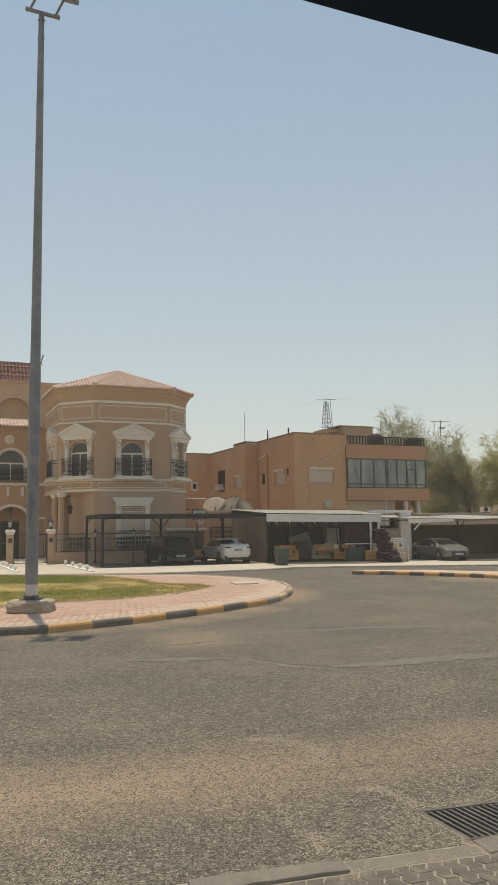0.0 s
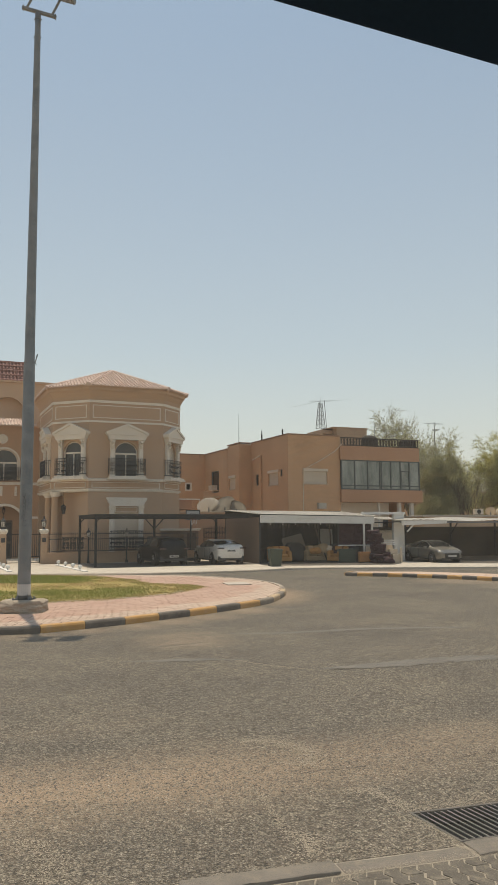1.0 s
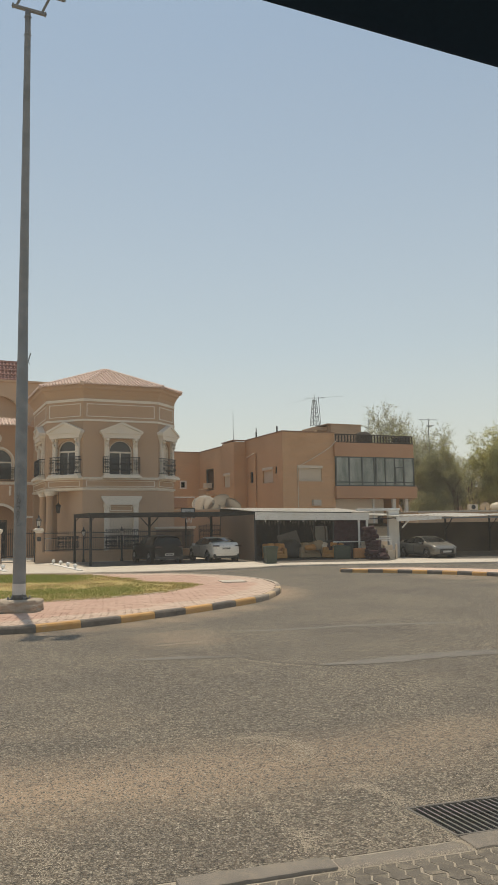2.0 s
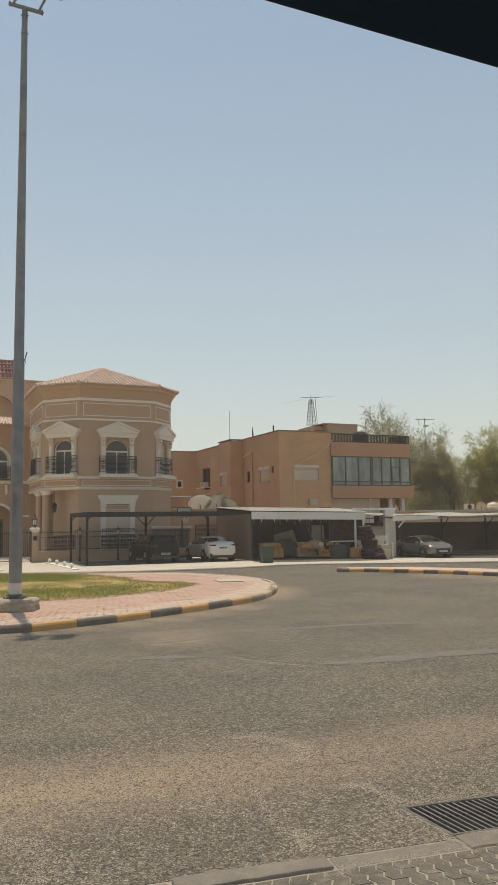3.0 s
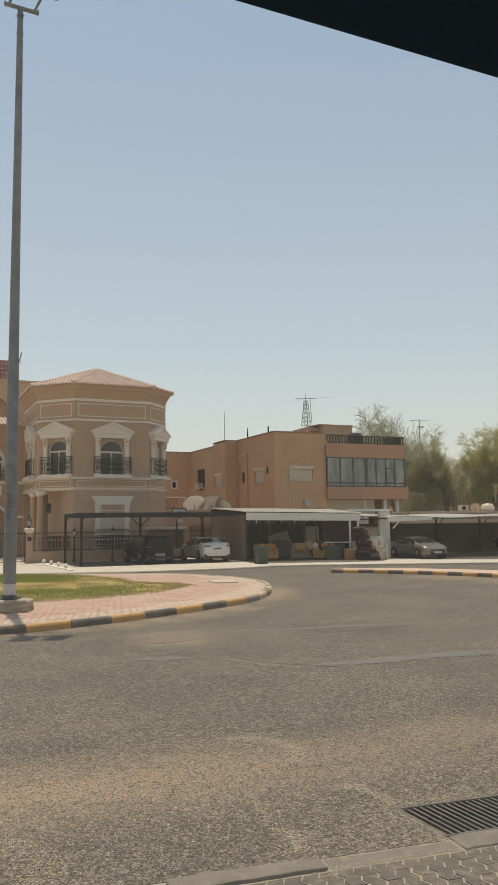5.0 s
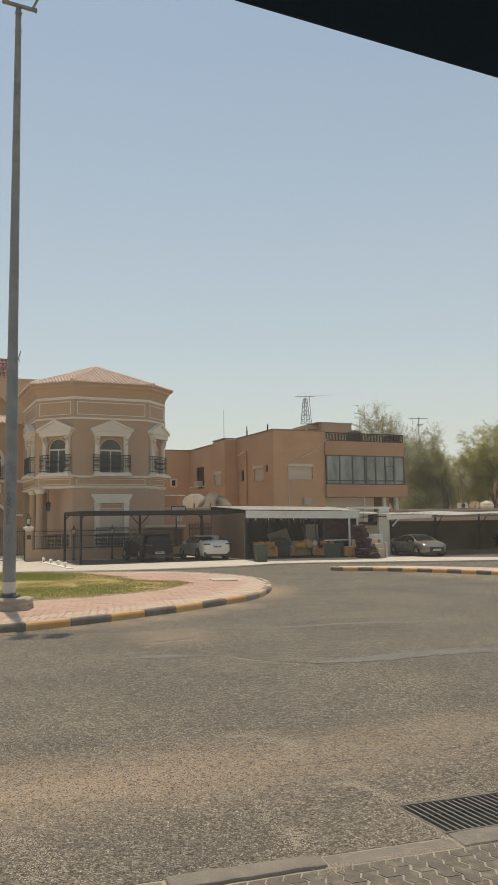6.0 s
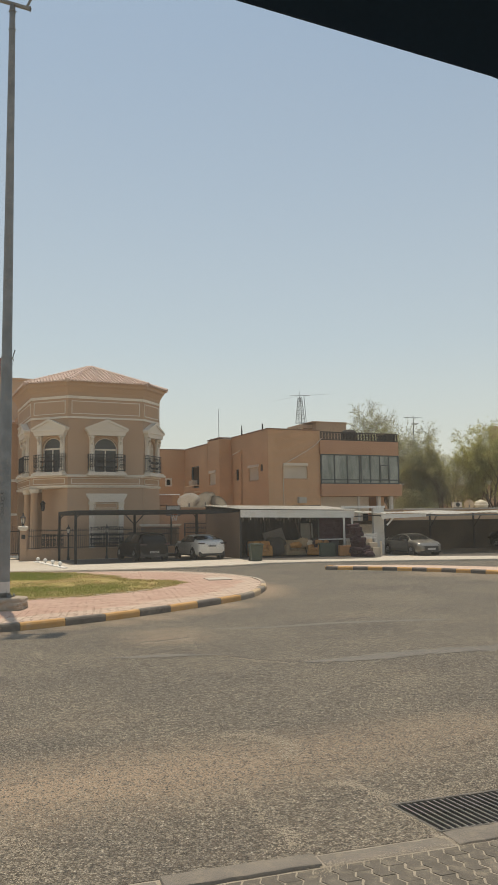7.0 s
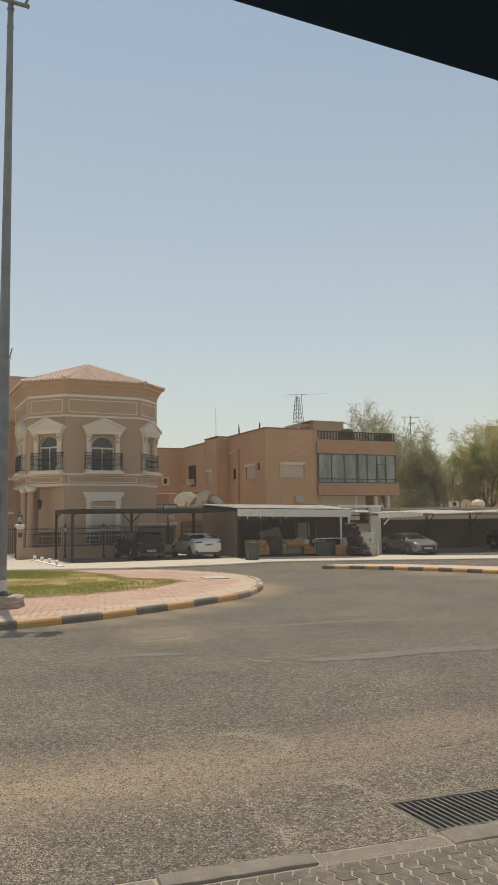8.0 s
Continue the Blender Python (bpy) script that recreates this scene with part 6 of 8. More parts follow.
def car(name, m, label, L, W, H, paint, form, nose=0.0, lamp_z=0.555, lamp_h=0.07, plate_z=0.50):
    """One shell lofted from tail to nose; panes, roof and pillars are the shell's own faces. Its front is at +x."""
    root = thing(name, m, label, "car", "parked cars")
    X = lambda s: (s - 0.5) * L
    f = CAR_FORMS[form]
    along = lambda table, s: float(np.interp(s, [p[0] for p in table], [p[1] for p in table]))
    eased = lambda table, s: (along(table, s - .012) + 2 * along(table, s) + along(table, s + .012)) / 4
    (g0, g1), (w0, w1), (d0, d1) = f["rear"], f["screen"], f["side"]
    mid = (d0 + d1) / 2 + .03
    rear_door = d0 + (mid - d0) * .32
    ss = sorted({0, .004, .012, .022, .035, .05, .97, .985, .993, 1, g0, g1, w0, w1, d0, d1, mid - .012, mid + .012, rear_door - .006, rear_door + .006, *[k / 30 for k in range(2, 29)]})
    ss = [a for k, a in enumerate(ss) if k == 0 or a - ss[k - 1] > .0035]
    rings = []
    for s in ss:
        w, b, t, bl = along(CAR_WIDTH, s) * W / 2, along(CAR_FLOOR, s) * H, eased(f["top"], s) * H, eased(f["belt"], s) * H
        t = max(t, bl + .012 * H)
        q = min(1.0, (t - bl) / (.33 * H))
        rail = w * (.90 - .20 * q)
        half = [(0, b), (w * .86, b), (w * .965, b + .10 * (bl - b)), (w, b + .45 * (bl - b)), (w * .985, b + .70 * (bl - b)), (w * .995, b + .76 * (bl - b)), (w * .955, bl - .012 * H), (w * .94, bl),
                (rail + (w * .94 - rail) * .45, bl + .55 * (t - bl)), (rail, t - .045 * H * q), (rail * .86, t - .010 * H * q), (rail * .5, t), (0, t + .008 * H)]
        rings.append([Vector((X(s), y, z)) for y, z in half] + [Vector((X(s), -y, z)) for y, z in half[-2:0:-1]])
    n = len(rings[0])
    zones = {"body": [], "side_window": [], "windscreen": [], "rear_window": [], "window_trim": []}
    for i in range(len(rings) - 1):
        c = (ss[i] + ss[i + 1]) / 2
        for k in range(n):
            r = min(k, n - 1 - k)
            zone = "body"
            if r in (7, 8) and d0 < c < d1 and max(rings[i][9].z, rings[i + 1][9].z) > eased(f["belt"], c) * H + .05 * H:
                zone = "window_trim" if abs(c - mid) < .012 or abs(c - rear_door) < .006 else "side_window"
            elif r >= 10 and w0 < c < w1:
                zone = "windscreen"
            elif r >= 9 and g0 < c < g1:
                zone = "rear_window"
            zones[zone].append((rings[i][k], rings[i][(k + 1) % n], rings[i + 1][(k + 1) % n], rings[i + 1][k]))
    zones["body"] += [tuple(rings[0][::-1]), tuple(rings[-1])]
    for zone, quads in zones.items():
        bm = BM()
        for q in quads:
            bm.faces.new([bm.verts.new(v) for v in q])
        bmesh.ops.remove_doubles(bm, verts=bm.verts[:], dist=0.0004)
        part(zone, bm, paint if zone == "body" else IRON if zone == "window_trim" else CAR_GLASS, root, "" if zone in ("body", "window_trim") else "dark tinted glass", smooth=True)
    belt = .655 * H
    r3 = w1
    for sy in (-1, 1):
        # mirror
        bm = BM()
        box(bm, -0.09, 0.07, -0.1, 0.1, -0.06, 0.07, 0.04, m=pose(X(r3 - .06), sy * (.5 * W + .06), belt + .03))
        part("mirror", bm, paint, root)
        # handles and a crease along the side
        for s in (mid + .045, mid - .13):
            bm = BM()
            box(bm, -0.1, 0.1, -0.012, 0.012, -0.015, 0.015, 0.008, m=pose(X(s), sy * .497 * W, .56 * H))
            part("door_handle", bm, paint, root)
        for s in (mid, r3 - .015, rear_door - .01):
            bm = BM()
            box(bm, -0.006, 0.006, -0.004, 0.004, .26 * H, .64 * H, m=pose(X(s), sy * .499 * W, 0))
            part("door_seam", bm, IRON, root)
        bm = BM()
        box(bm, X(.24), X(.77), -0.012, 0.012, .145 * H, .20 * H, 0.008, m=pose(0, sy * .488 * W, 0))
        part("sill_trim", bm, IRON, root)
        # wheels
        for s in (.185, .805):
            R = .232 * H if H < 1.6 else .222 * H
            bm = BM()
            cyl(bm, (X(s), sy * (.5 * W - .20), R), (X(s), sy * (.5 * W + .004), R + .01), R + .055, n=28)
            part("wheel_arch", bm, IRON, root)
            bm = BM()
            mm = pose(X(s), sy * (.5 * W - .195), R, -90 * sy, 0, 0)
            lathe(bm, [(R * .62, 0.0), (R * .96, 0.01), (R, .05), (R, .17), (R * .96, .205), (R * .68, .212), (R * .66, .18)], 28, mm)
            wh = part("wheel", bm, RUBBER, root)
            bm = BM()
            lathe(bm, [(R * .66, .17), (R * .67, .205), (R * .60, .207), (R * .58, .175), (.02, .165)], 24, mm)
            for k in range(7):
                box(bm, .02, R * .62, -.028, .028, .17, .2, m=mm @ pose(0, 0, 0, 0, 0, k * 360 / 7))
            lathe(bm, [(.05, .17), (.05, .206), (.03, .21)], 12, mm)
            part("rim", bm, CHROME, wh)
        # lamps
        bm = BM()
        box(bm, -0.05, 0.30, -0.24, 0.13, -lamp_h, lamp_h, min(0.03, lamp_h * 0.6), m=pose(X(0.012), sy * .365 * W, lamp_z * H, 0, 0, -sy * 16))
        part("tail_lamp", bm, RED_LAMP, root)
        bm = BM()
        box(bm, -0.30, 0.07, -0.17, 0.10, -0.05, 0.06, 0.03, m=pose(X(0.962), sy * .375 * W, (.455 + nose) * H, 0, 8, sy * 30))
        part("headlight", bm, CLEAR_LAMP, root)
    bm = BM()
    box(bm, -0.02, 0.05, -.43 * W, .43 * W, .16 * H, .33 * H, 0.02, m=pose(X(0.006), 0, 0))
    part("rear_valance", bm, IRON, root)
    bm = BM()
    box(bm, -0.012, 0.01, -0.26, 0.26, -0.06, 0.06, 0.004, m=pose(X(0.0) - 0.012, 0, plate_z * H))
    pl = part("number_plate", bm, PLATE, root)
    bm = BM()
    for k in range(6):
        box(bm, -0.016, -0.012, -0.2 + k * 0.07, -0.15 + k * 0.07, -0.03, 0.03, m=pose(X(0.0) - 0.012, 0, plate_z * H))
    part("plate_bars", bm, IRON, pl)
    bm = BM()
    box(bm, -0.03, 0.03, -.27 * W, .27 * W, .20 * H, .43 * H, 0.02, m=pose(X(1.0) - .008, 0, nose * .4 * H))
    part("grille", bm, IRON, root)
    bm = BM()
    box(bm, -0.01, 0.01, -0.26, 0.26, -0.055, 0.055, 0.004, m=pose(X(1.0) + 0.03, 0, (.28 + nose) * H))
    part("front_plate", bm, PLATE, root)
    bm = BM()
    box(bm, -0.05, 0.03, -.40 * W, .40 * W, .15 * H, .21 * H, 0.02, m=pose(X(0.985), 0, 0))
    part("front_lip", bm, IRON, root)
    return root


WHITE_PAINT = paint_mat("white_car_paint", (0.66, 0.62, 0.555), 0.0, coat=0.25)
BLACK_PAINT = paint_mat("black_car_paint", (0.006, 0.006, 0.006), 0.0, 0.03, 0.05, 0.15)
GREY_PAINT = paint_mat("grey_car_paint", (0.155, 0.145, 0.122), 0.4)
car("white_car", pose(-1.45, 46.6, PZ, 0, 0, 111), "dusty white fastback sedan parked under the carport", 4.6, 1.78, 1.38, WHITE_PAINT, "fastback", 0.0, 0.655, 0.035, 0.55)
car("black_car", pose(-4.62, 45.4, PZ, 0, 0, 114), "black crossover parked under the carport", 4.4, 1.82, 1.53, BLACK_PAINT, "crossover", 0.02, 0.60, 0.04, 0.33)
car("grey_car", pose(11.2, 47.0, PZ, 0, 0, -73), "dusty grey fastback sedan parked before the canopy", 4.35, 1.68, 1.24, GREY_PAINT, "coupe", 0.03, 0.6, 0.04)
car("dark_car", pose(19.6, 51.2, PZ, 0, 0, -62), "dark sedan in the shade of the canopy", 4.7, 1.84, 1.45, BLACK_PAINT, "fastback")

# wheeled bin ----------------------------------------------------------
wb = thing("wheeled_bin", pose(1.72, 42.2, 0.0, 0, 0, 12), "dark green plastic wheeled bin at the roadside", "bin")
bm = BM()
lathe(bm, [(0.36, 0.07), (0.37, 0.12), (0.46, 0.86), (0.47, 0.90)], 4, pose(0, 0, 0, 0, 0, 45))
part("tub", bm, BIN_GREEN, wb)
bm = BM()
box(bm, -0.36, 0.36, -0.38, 0.36, 0.90, 0.955, 0.02)
box(bm, -0.30, 0.30, -0.30, 0.30, 0.95, 0.985, 0.02)
part("lid", bm, BIN_GREEN, wb)
bm = BM()
tube(bm, [(-0.3, 0.36, 0.9), (-0.3, 0.46, 0.93), (0.3, 0.46, 0.93), (0.3, 0.36, 0.9)], 0.02, 6)
part("handle", bm, BIN_GREEN, wb)
for sx in (-1, 1):
    bm = BM()
    cyl(bm, (sx * 0.24, 0.28, 0.1), (sx * 0.31, 0.28, 0.1), 0.1, n=14)
    part("wheel", bm, RUBBER, wb)
bm = BM()
box(bm, -0.31, 0.31, -0.28, 0.1, 0.0, 0.08, 0.02)
part("foot", bm, BIN_GREEN, wb)

# stored furniture in the shed -----------------------------------------
ORANGE = surf("orange_fabric", (0.44, 0.21, 0.06), (0.52, 0.27, 0.09), 0.9, big=2, small=40, bump=0.3)
TAN = surf("tan_fabric", (0.36, 0.26, 0.15), (0.44, 0.33, 0.20), 0.9, big=2, small=40, bump=0.3)
MAROON = surf("patterned_carpet", (0.055, 0.012, 0.016), (0.012, 0.010, 0.014), 0.95, big=11, small=34, bump=0.5, dist=0.02, dirt=(0.20, 0.115, 0.105))
GREYCLOTH = surf("grey_cloth", (0.045, 0.042, 0.038), (0.08, 0.075, 0.066), 0.95, big=2, small=30, bump=0.3)
DARKWOOD = surf("dark_wood", (0.05, 0.032, 0.02), (0.09, 0.055, 0.035), 0.6, big=2, small=40, bump=0.2)


def soft_box(bm, x0, x1, y0, y1, z0, z1, r, m=None):
    b2 = BM()
    box(b2, x0, x1, y0, y1, z0, z1)
    bmesh.ops.bevel(b2, geom=b2.edges[:], offset=r, segments=3, affect='EDGES', profile=0.5)
    me = bpy.data.meshes.new("tmp")
    b2.to_mesh(me)
    b2.free()
    if m is not None:
        me.transform(m)
    bm.from_mesh(me)
    bpy.data.meshes.remove(me)
    return bm


def sofa(m, w, material, label, seats=2):
    s = thing("sofa", m, label, "sofa", "stored sofas")
    bm = soft_box(BM(), 0, w, 0, 0.85, 0.08, 0.34, 0.05)
    part("base", bm, material, s)
    bm = soft_box(BM(), 0, w, 0.62, 0.9, 0.3, 0.92, 0.1)
    part("backrest", bm, material, s, smooth=True)
    for x in (0.0, w - 0.24):
        part("armrest", soft_box(BM(), x, x + 0.24, 0.0, 0.85, 0.2, 0.68, 0.1), material, s, smooth=True)
    for k in range(seats):
        a = 0.25 + k * (w - 0.5) / seats
        part("seat_cushion", soft_box(BM(), a, a + (w - 0.52) / seats, -0.02, 0.65, 0.33, 0.5, 0.06), material, s, smooth=True)
        part("back_cushion", soft_box(BM(), a, a + (w - 0.52) / seats, 0.42, 0.66, 0.48, 0.95, 0.09), material, s, smooth=True)
    for x in (0.08, w - 0.08):
        for y in (0.08, 0.75):
            part("leg", cyl(BM(), (x, y, 0), (x, y, 0.1), 0.03, n=8), DARKWOOD, s)
    return s


sofa(SM @ pose(0.75, 0.75, 0), 1.35, ORANGE, "worn orange fabric two-seat sofa in the shed")
sofa(SM @ pose(3.05, 1.2, 0, 0, 0, 6), 1.8, TAN, "tan fabric sofa heaped with cloth in the shed", 3)
sofa(SM @ pose(4.2, 0.9, 0, 0, 0, -55), 1.0, ORANGE, "small orange armchair turned aside in the shed", 1)


def heap(name, m, sx, sy, sz, material, label, category, seed=0, n=3):
    """A draped heap: a rounded lump with folds."""
    bm = BM()
    bmesh.ops.create_icosphere(bm, subdivisions=n, radius=1.0)
    for v in bm.verts:
        k = noise.noise(v.co * 1.8 + Vector((seed, 0, 0))) * 0.3 + noise.noise(v.co * 5 + Vector((0, seed, 0))) * 0.12
        v.co *= 1 + k
        v.co = Vector((v.co.x * sx, v.co.y * sy, max(0, (v.co.z * 0.8 + 0.55)) * sz))
    ob = part(name, bm, material, None, label, smooth=True)
    ob.matrix_world = m
    return tagged(ob, "", category)


heap("folded_cloth", SM @ pose(4.05, 1.35, 0.5), 0.5, 0.35, 0.42, TAN, "heap of tan cloth lying on the sofa", "cloth", 3)
heap("covered_goods", SM @ pose(2.55, 2.0, 0), 0.75, 0.5, 0.85, GREYCLOTH, "grey covered heap of stored goods", "covered goods", 5)
heap("covered_goods", SM @ pose(5.2, 1.6, 0.0), 0.9, 0.6, 0.8, GREYCLOTH, "dark covered heap of stored goods", "covered goods", 9)

heap("covered_goods", SM @ pose(5.35, 0.95, 0.0), 0.75, 0.35, 0.95, MAROON, "heap of dark red patterned carpets in the shed", "carpet heap", 21)
heap("pillow", SM @ pose(4.45, 1.15, 0.55), 0.24, 0.18, 0.3, SHUTTER, "pale cushion lying on the stored sofa", "cushion", 31)
heap("folded_cloth", SM @ pose(3.55, 0.95, 0.5), 0.34, 0.25, 0.26, ORANGE, "crumpled orange cloth lying on the stored sofa", "cloth", 33)
curtain = thing("strip_curtain", SM @ pose(0.3, 0.75, 1.98), "row of dull strips hanging below the shed roof", "curtain")
STRIP = surf("dull_strip", (0.07, 0.062, 0.05), (0.13, 0.115, 0.095), 0.9)
part("rod", cyl(BM(), (0, 0, 0.5), (6.0, 0, 0.5), 0.015, n=6), IRON, curtain)
for i in range(34):
    if random.random() < 0.8:
        part("strip", box(BM(), i * 0.175, i * 0.175 + random.uniform(0.05, 0.1), -0.012, 0.012, random.uniform(0.0, 0.15), 0.49), STRIP, curtain)

mat_ = thing("mattress", SM @ pose(4.2, 2.2, 0, -8, 0, 0), "pale mattress standing on end in the shed", "mattress")
part("pad", soft_box(BM(), 0, 0.85, 0, 0.2, 0, 1.95, 0.06), surf("pale_fabric", (0.26, 0.25, 0.23), (0.32, 0.31, 0.28), 0.9), mat_)
lean = thing("leaning_board", SM @ pose(2.2, 1.9, 0, -14, -14, 12), "grey board leaning in the shed", "board")
part("board", box(BM(), 0, 1.35, 0, 0.05, 0.0, 1.45, 0.01), surf("grey_board", (0.13, 0.12, 0.105), (0.18, 0.165, 0.145), 0.8), lean)
for x, z in ((0.5, 1.9), (1.3, 2.1), (2.4, 1.7), (5.7, 2.0)):
    rack = thing("storage_rack", SM @ pose(x, 4.6, 0), "dark metal storage rack full of goods", "rack", "storage racks")
    for a in (0, 1.0):
        for b in (0, 0.5):
            part("post", box(BM(), a - 0.02, a + 0.02, b - 0.02, b + 0.02, 0, z), IRON, rack)
    for k in range(3):
        part("shelf", box(BM(), -0.02, 1.02, -0.02, 0.52, 0.4 + k * 0.6, 0.43 + k * 0.6), IRON, rack)
        crate = part("crate", box(BM(), 0.1, 0.8, 0.05, 0.45, 0.432 + k * 0.6, 0.432 + k * 0.6 + random.uniform(0.2, 0.42), 0.02), random.choice((GREYCLOTH, DARKWOOD, SHADE_DARK_GREY)), rack)

# unseen black sheet, added to stand in for the shade behind the furniture
shade_sheet = thing("tarpaulin", SM @ pose(0.25, 2.9, 0), "added black sheet that darkens the back of the shed", "tarpaulin")
bm = BM()
n = 40
g = [[bm.verts.new((6.3 * i / n, 0.07 * math.sin(i * 0.9) + 0.05 * noise.noise(Vector((i * .4, j, 7))), 0.75 + 0.12 * noise.noise(Vector((i * .25, 1, 3))) * (6 - j) / 6 + 1.85 * j / 6)) for j in range(7)] for i in range(n + 1)]
for i in range(n):
    for j in range(6):
        bm.faces.new((g[i][j], g[i + 1][j], g[i + 1][j + 1], g[i][j + 1]))
part("sheet", bm, surf("shade_black", (0.012, 0.011, 0.010), (0.02, 0.018, 0.016), 0.8), shade_sheet, smooth=True)
part("rod", cyl(BM(), (0, 0, 2.6), (6.3, 0, 2.6), 0.02, n=6), IRON, shade_sheet)

# frame with a dark net at the shed's open end
net = thing("screen_frame", SM @ pose(4.75, 0.3, 0.95), "white framed screen hung with dark red cloth", "screen")
for q in ((0, 2.1, 0, 0.06), (0, 2.1, 1.42, 1.48), (0, 0.06, 0.06, 1.42), (2.02, 2.1, 0.06, 1.42)):
    part("frame_bar", box(BM(), q[0], q[1], 0, 0.05, q[2], q[3]), WHITE if q[0] > 1 or q[2] == 0 else IRON, net)
bm = BM()
n = 14
g = [[bm.verts.new((0.06 + 1.96 * i / n, 0.03 + 0.05 * noise.noise(Vector((i * .6, j * .5, 2))), 0.06 + 1.36 * j / n)) for j in range(n + 1)] for i in range(n + 1)]
for i in range(n):
    for j in range(n):
        bm.faces.new((g[i][j], g[i + 1][j], g[i + 1][j + 1], g[i][j + 1]))
part("net", bm, MAROON, net, "dark red patterned cloth")
for k, (x, z0, L) in enumerate(((4.3, 0.0, 1.3), (4.55, 0.0, 1.5), (4.65, 0.0, 0.9))):
    b = thing("timber_length", SM @ pose(x, 1.0, 0), "loose length of dark timber leaning in the shed", "timber", "timber lengths")
    part("length", box(BM(), -0.03, 0.03, -0.03, 0.03, 0, 2.0, 0.005, m=pose(0, 0, 0, -10, 18 * (k - 1), 0)), DARKWOOD, b)

# carpets, cabinet, crates and steps before the portal
for x, y, top in ((7.5, 45.3, 1.85), (7.74, 45.2, 1.5), (7.94, 45.05, 0.95), (8.12, 44.95, 0.5), (7.7, 44.8, 0.45), (7.95, 44.72, 0.3)):
    z = PZ
    while z < top:
        w_, d_, h_ = random.uniform(0.34, 0.6), random.uniform(0.3, 0.5), random.uniform(0.15, 0.3)
        c = thing("folded_carpet", pose(x + random.uniform(-0.1, 0.1), y + random.uniform(-0.08, 0.08), z, random.uniform(-5, 5), random.uniform(-9, 9), random.uniform(-35, 35)), "folded dark red patterned carpet in a heap", "carpet", "folded carpets")
        bm = soft_box(BM(), -w_ / 2, w_ / 2, -d_ / 2, d_ / 2, 0, h_, 0.045)
        bmesh.ops.subdivide_edges(bm, edges=bm.edges[:], cuts=2, use_grid_fill=True)
        for v in bm.verts:
            v.co += v.co.normalized() * 0.05 * noise.noise(v.co * 7 + Vector((x, z, 0)))
        part("fold", bm, MAROON, c, smooth=True)
        z += h_ - 0.02
c = thing("rolled_carpet", pose(7.95, 45.8, PZ, 6, -8, 0), "rolled dark red patterned carpet standing on end", "carpet")
bm = BM()
lathe(bm, [(0.16, 0), (0.18, 0.03), (0.175, 1.86), (0.15, 1.9), (0.07, 1.89)], 14)
part("roll", bm, MAROON, c, smooth=True)
heap("carpet_pile", pose(8.2, 44.55, PZ), 0.32, 0.2, 0.25, MAROON, "folded dark red patterned carpets in a pile", "carpet", 12)
cab = thing("orange_cabinet", SM @ pose(5.72, -0.62, 0, 0, 0, -8), "orange wooden cabinet lying on its side", "cabinet")
OWOOD = surf("orange_wood", (0.42, 0.19, 0.06), (0.50, 0.25, 0.09), 0.5, big=1.5, small=30, bump=0.15)
part("carcass", box(BM(), 0, 0.85, 0.03, 0.55, 0.05, 0.62, 0.015), OWOOD, cab)
for z in (0.1, 0.37):
    part("drawer", box(BM(), 0.06, 0.79, 0.0, 0.03, z, z + 0.22, 0.01), OWOOD, cab)
for x in (0.05, 0.8):
    part("foot", box(BM(), x - 0.04, x + 0.04, 0.05, 0.5, 0, 0.05), DARKWOOD, cab)
chest = thing("dark_chest", SM @ pose(4.7, -0.05, 0, 0, 0, -4), "dark green covered chest", "chest")
part("box", soft_box(BM(), 0, 0.95, 0, 0.6, 0, 0.78, 0.04), BIN_GREEN, chest)
sheet = thing("leaning_board", SM @ pose(5.55, 0.15, 0, -10, 0, -4), "grey panel leaning on the chest", "board")
part("panel", box(BM(), -0.05, 0.42, 0, 0.04, 0, 0.9), GREYCLOTH, sheet)

steps = thing("white_steps", pose(8.35, 45.0, PZ, 0, 0, 12), "cream painted block steps with a slatted bench top", "steps")
CREAM = surf("cream_paint", (0.58, 0.47, 0.34), (0.66, 0.54, 0.40), 0.8, big=1.5, small=20)
for k, (x0, x1, h) in enumerate(((0.2, 0.72, 0.5), (0.1, 0.6, 0.78), (0.0, 0.4, 1.0))):
    part("step", box(BM(), x0, x1, 0.1 + k * 0.25, 0.36 + k * 0.25, 0, h, 0.02), CREAM, steps)
part("end_post", box(BM(), 0.62, 0.74, 0.0, 0.1, 0, 0.85, 0.02), CREAM, steps)
for k in range(3):
    part("slat", box(BM(), -0.25, 0.6, 0.36, 0.40, 1.0 + k * 0.11, 1.07 + k * 0.11, 0.01), WHITE, steps)
part("slat_post", box(BM(), -0.25, -0.19, 0.40, 0.46, 0.0, 1.3), WHITE, steps)
part("slat_post", box(BM(), 0.54, 0.6, 0.40, 0.46, 0.0, 1.3), WHITE, steps)

# low hut, tank and far buildings behind the boundary wall -------------
hut = thing("low_hut", pose(13.2, 57.5, PZ, 0, 0, 14), "low pale stucco hut behind the boundary wall", "hut")
part("hut_wall", box(BM(), 0, 16, 0, 3.0, 0, 2.75), STUCCO_PALE, hut)
part("hut_roof", box(BM(), -0.15, 16.15, -0.15, 3.15, 2.75, 2.87, 0.02), CONCRETE, hut)
tank = thing("water_tank", pose(19.9, 60.4, PZ + 2.87), "round pale fibreglass water tank on the hut roof", "water tank")
bm = BM()
lathe(bm, [(0.42, 0), (0.5, 0.1), (0.52, 0.25), (0.48, 0.42), (0.36, 0.54), (0.15, 0.58), (0.14, 0.63), (0.02, 0.64)], 20)
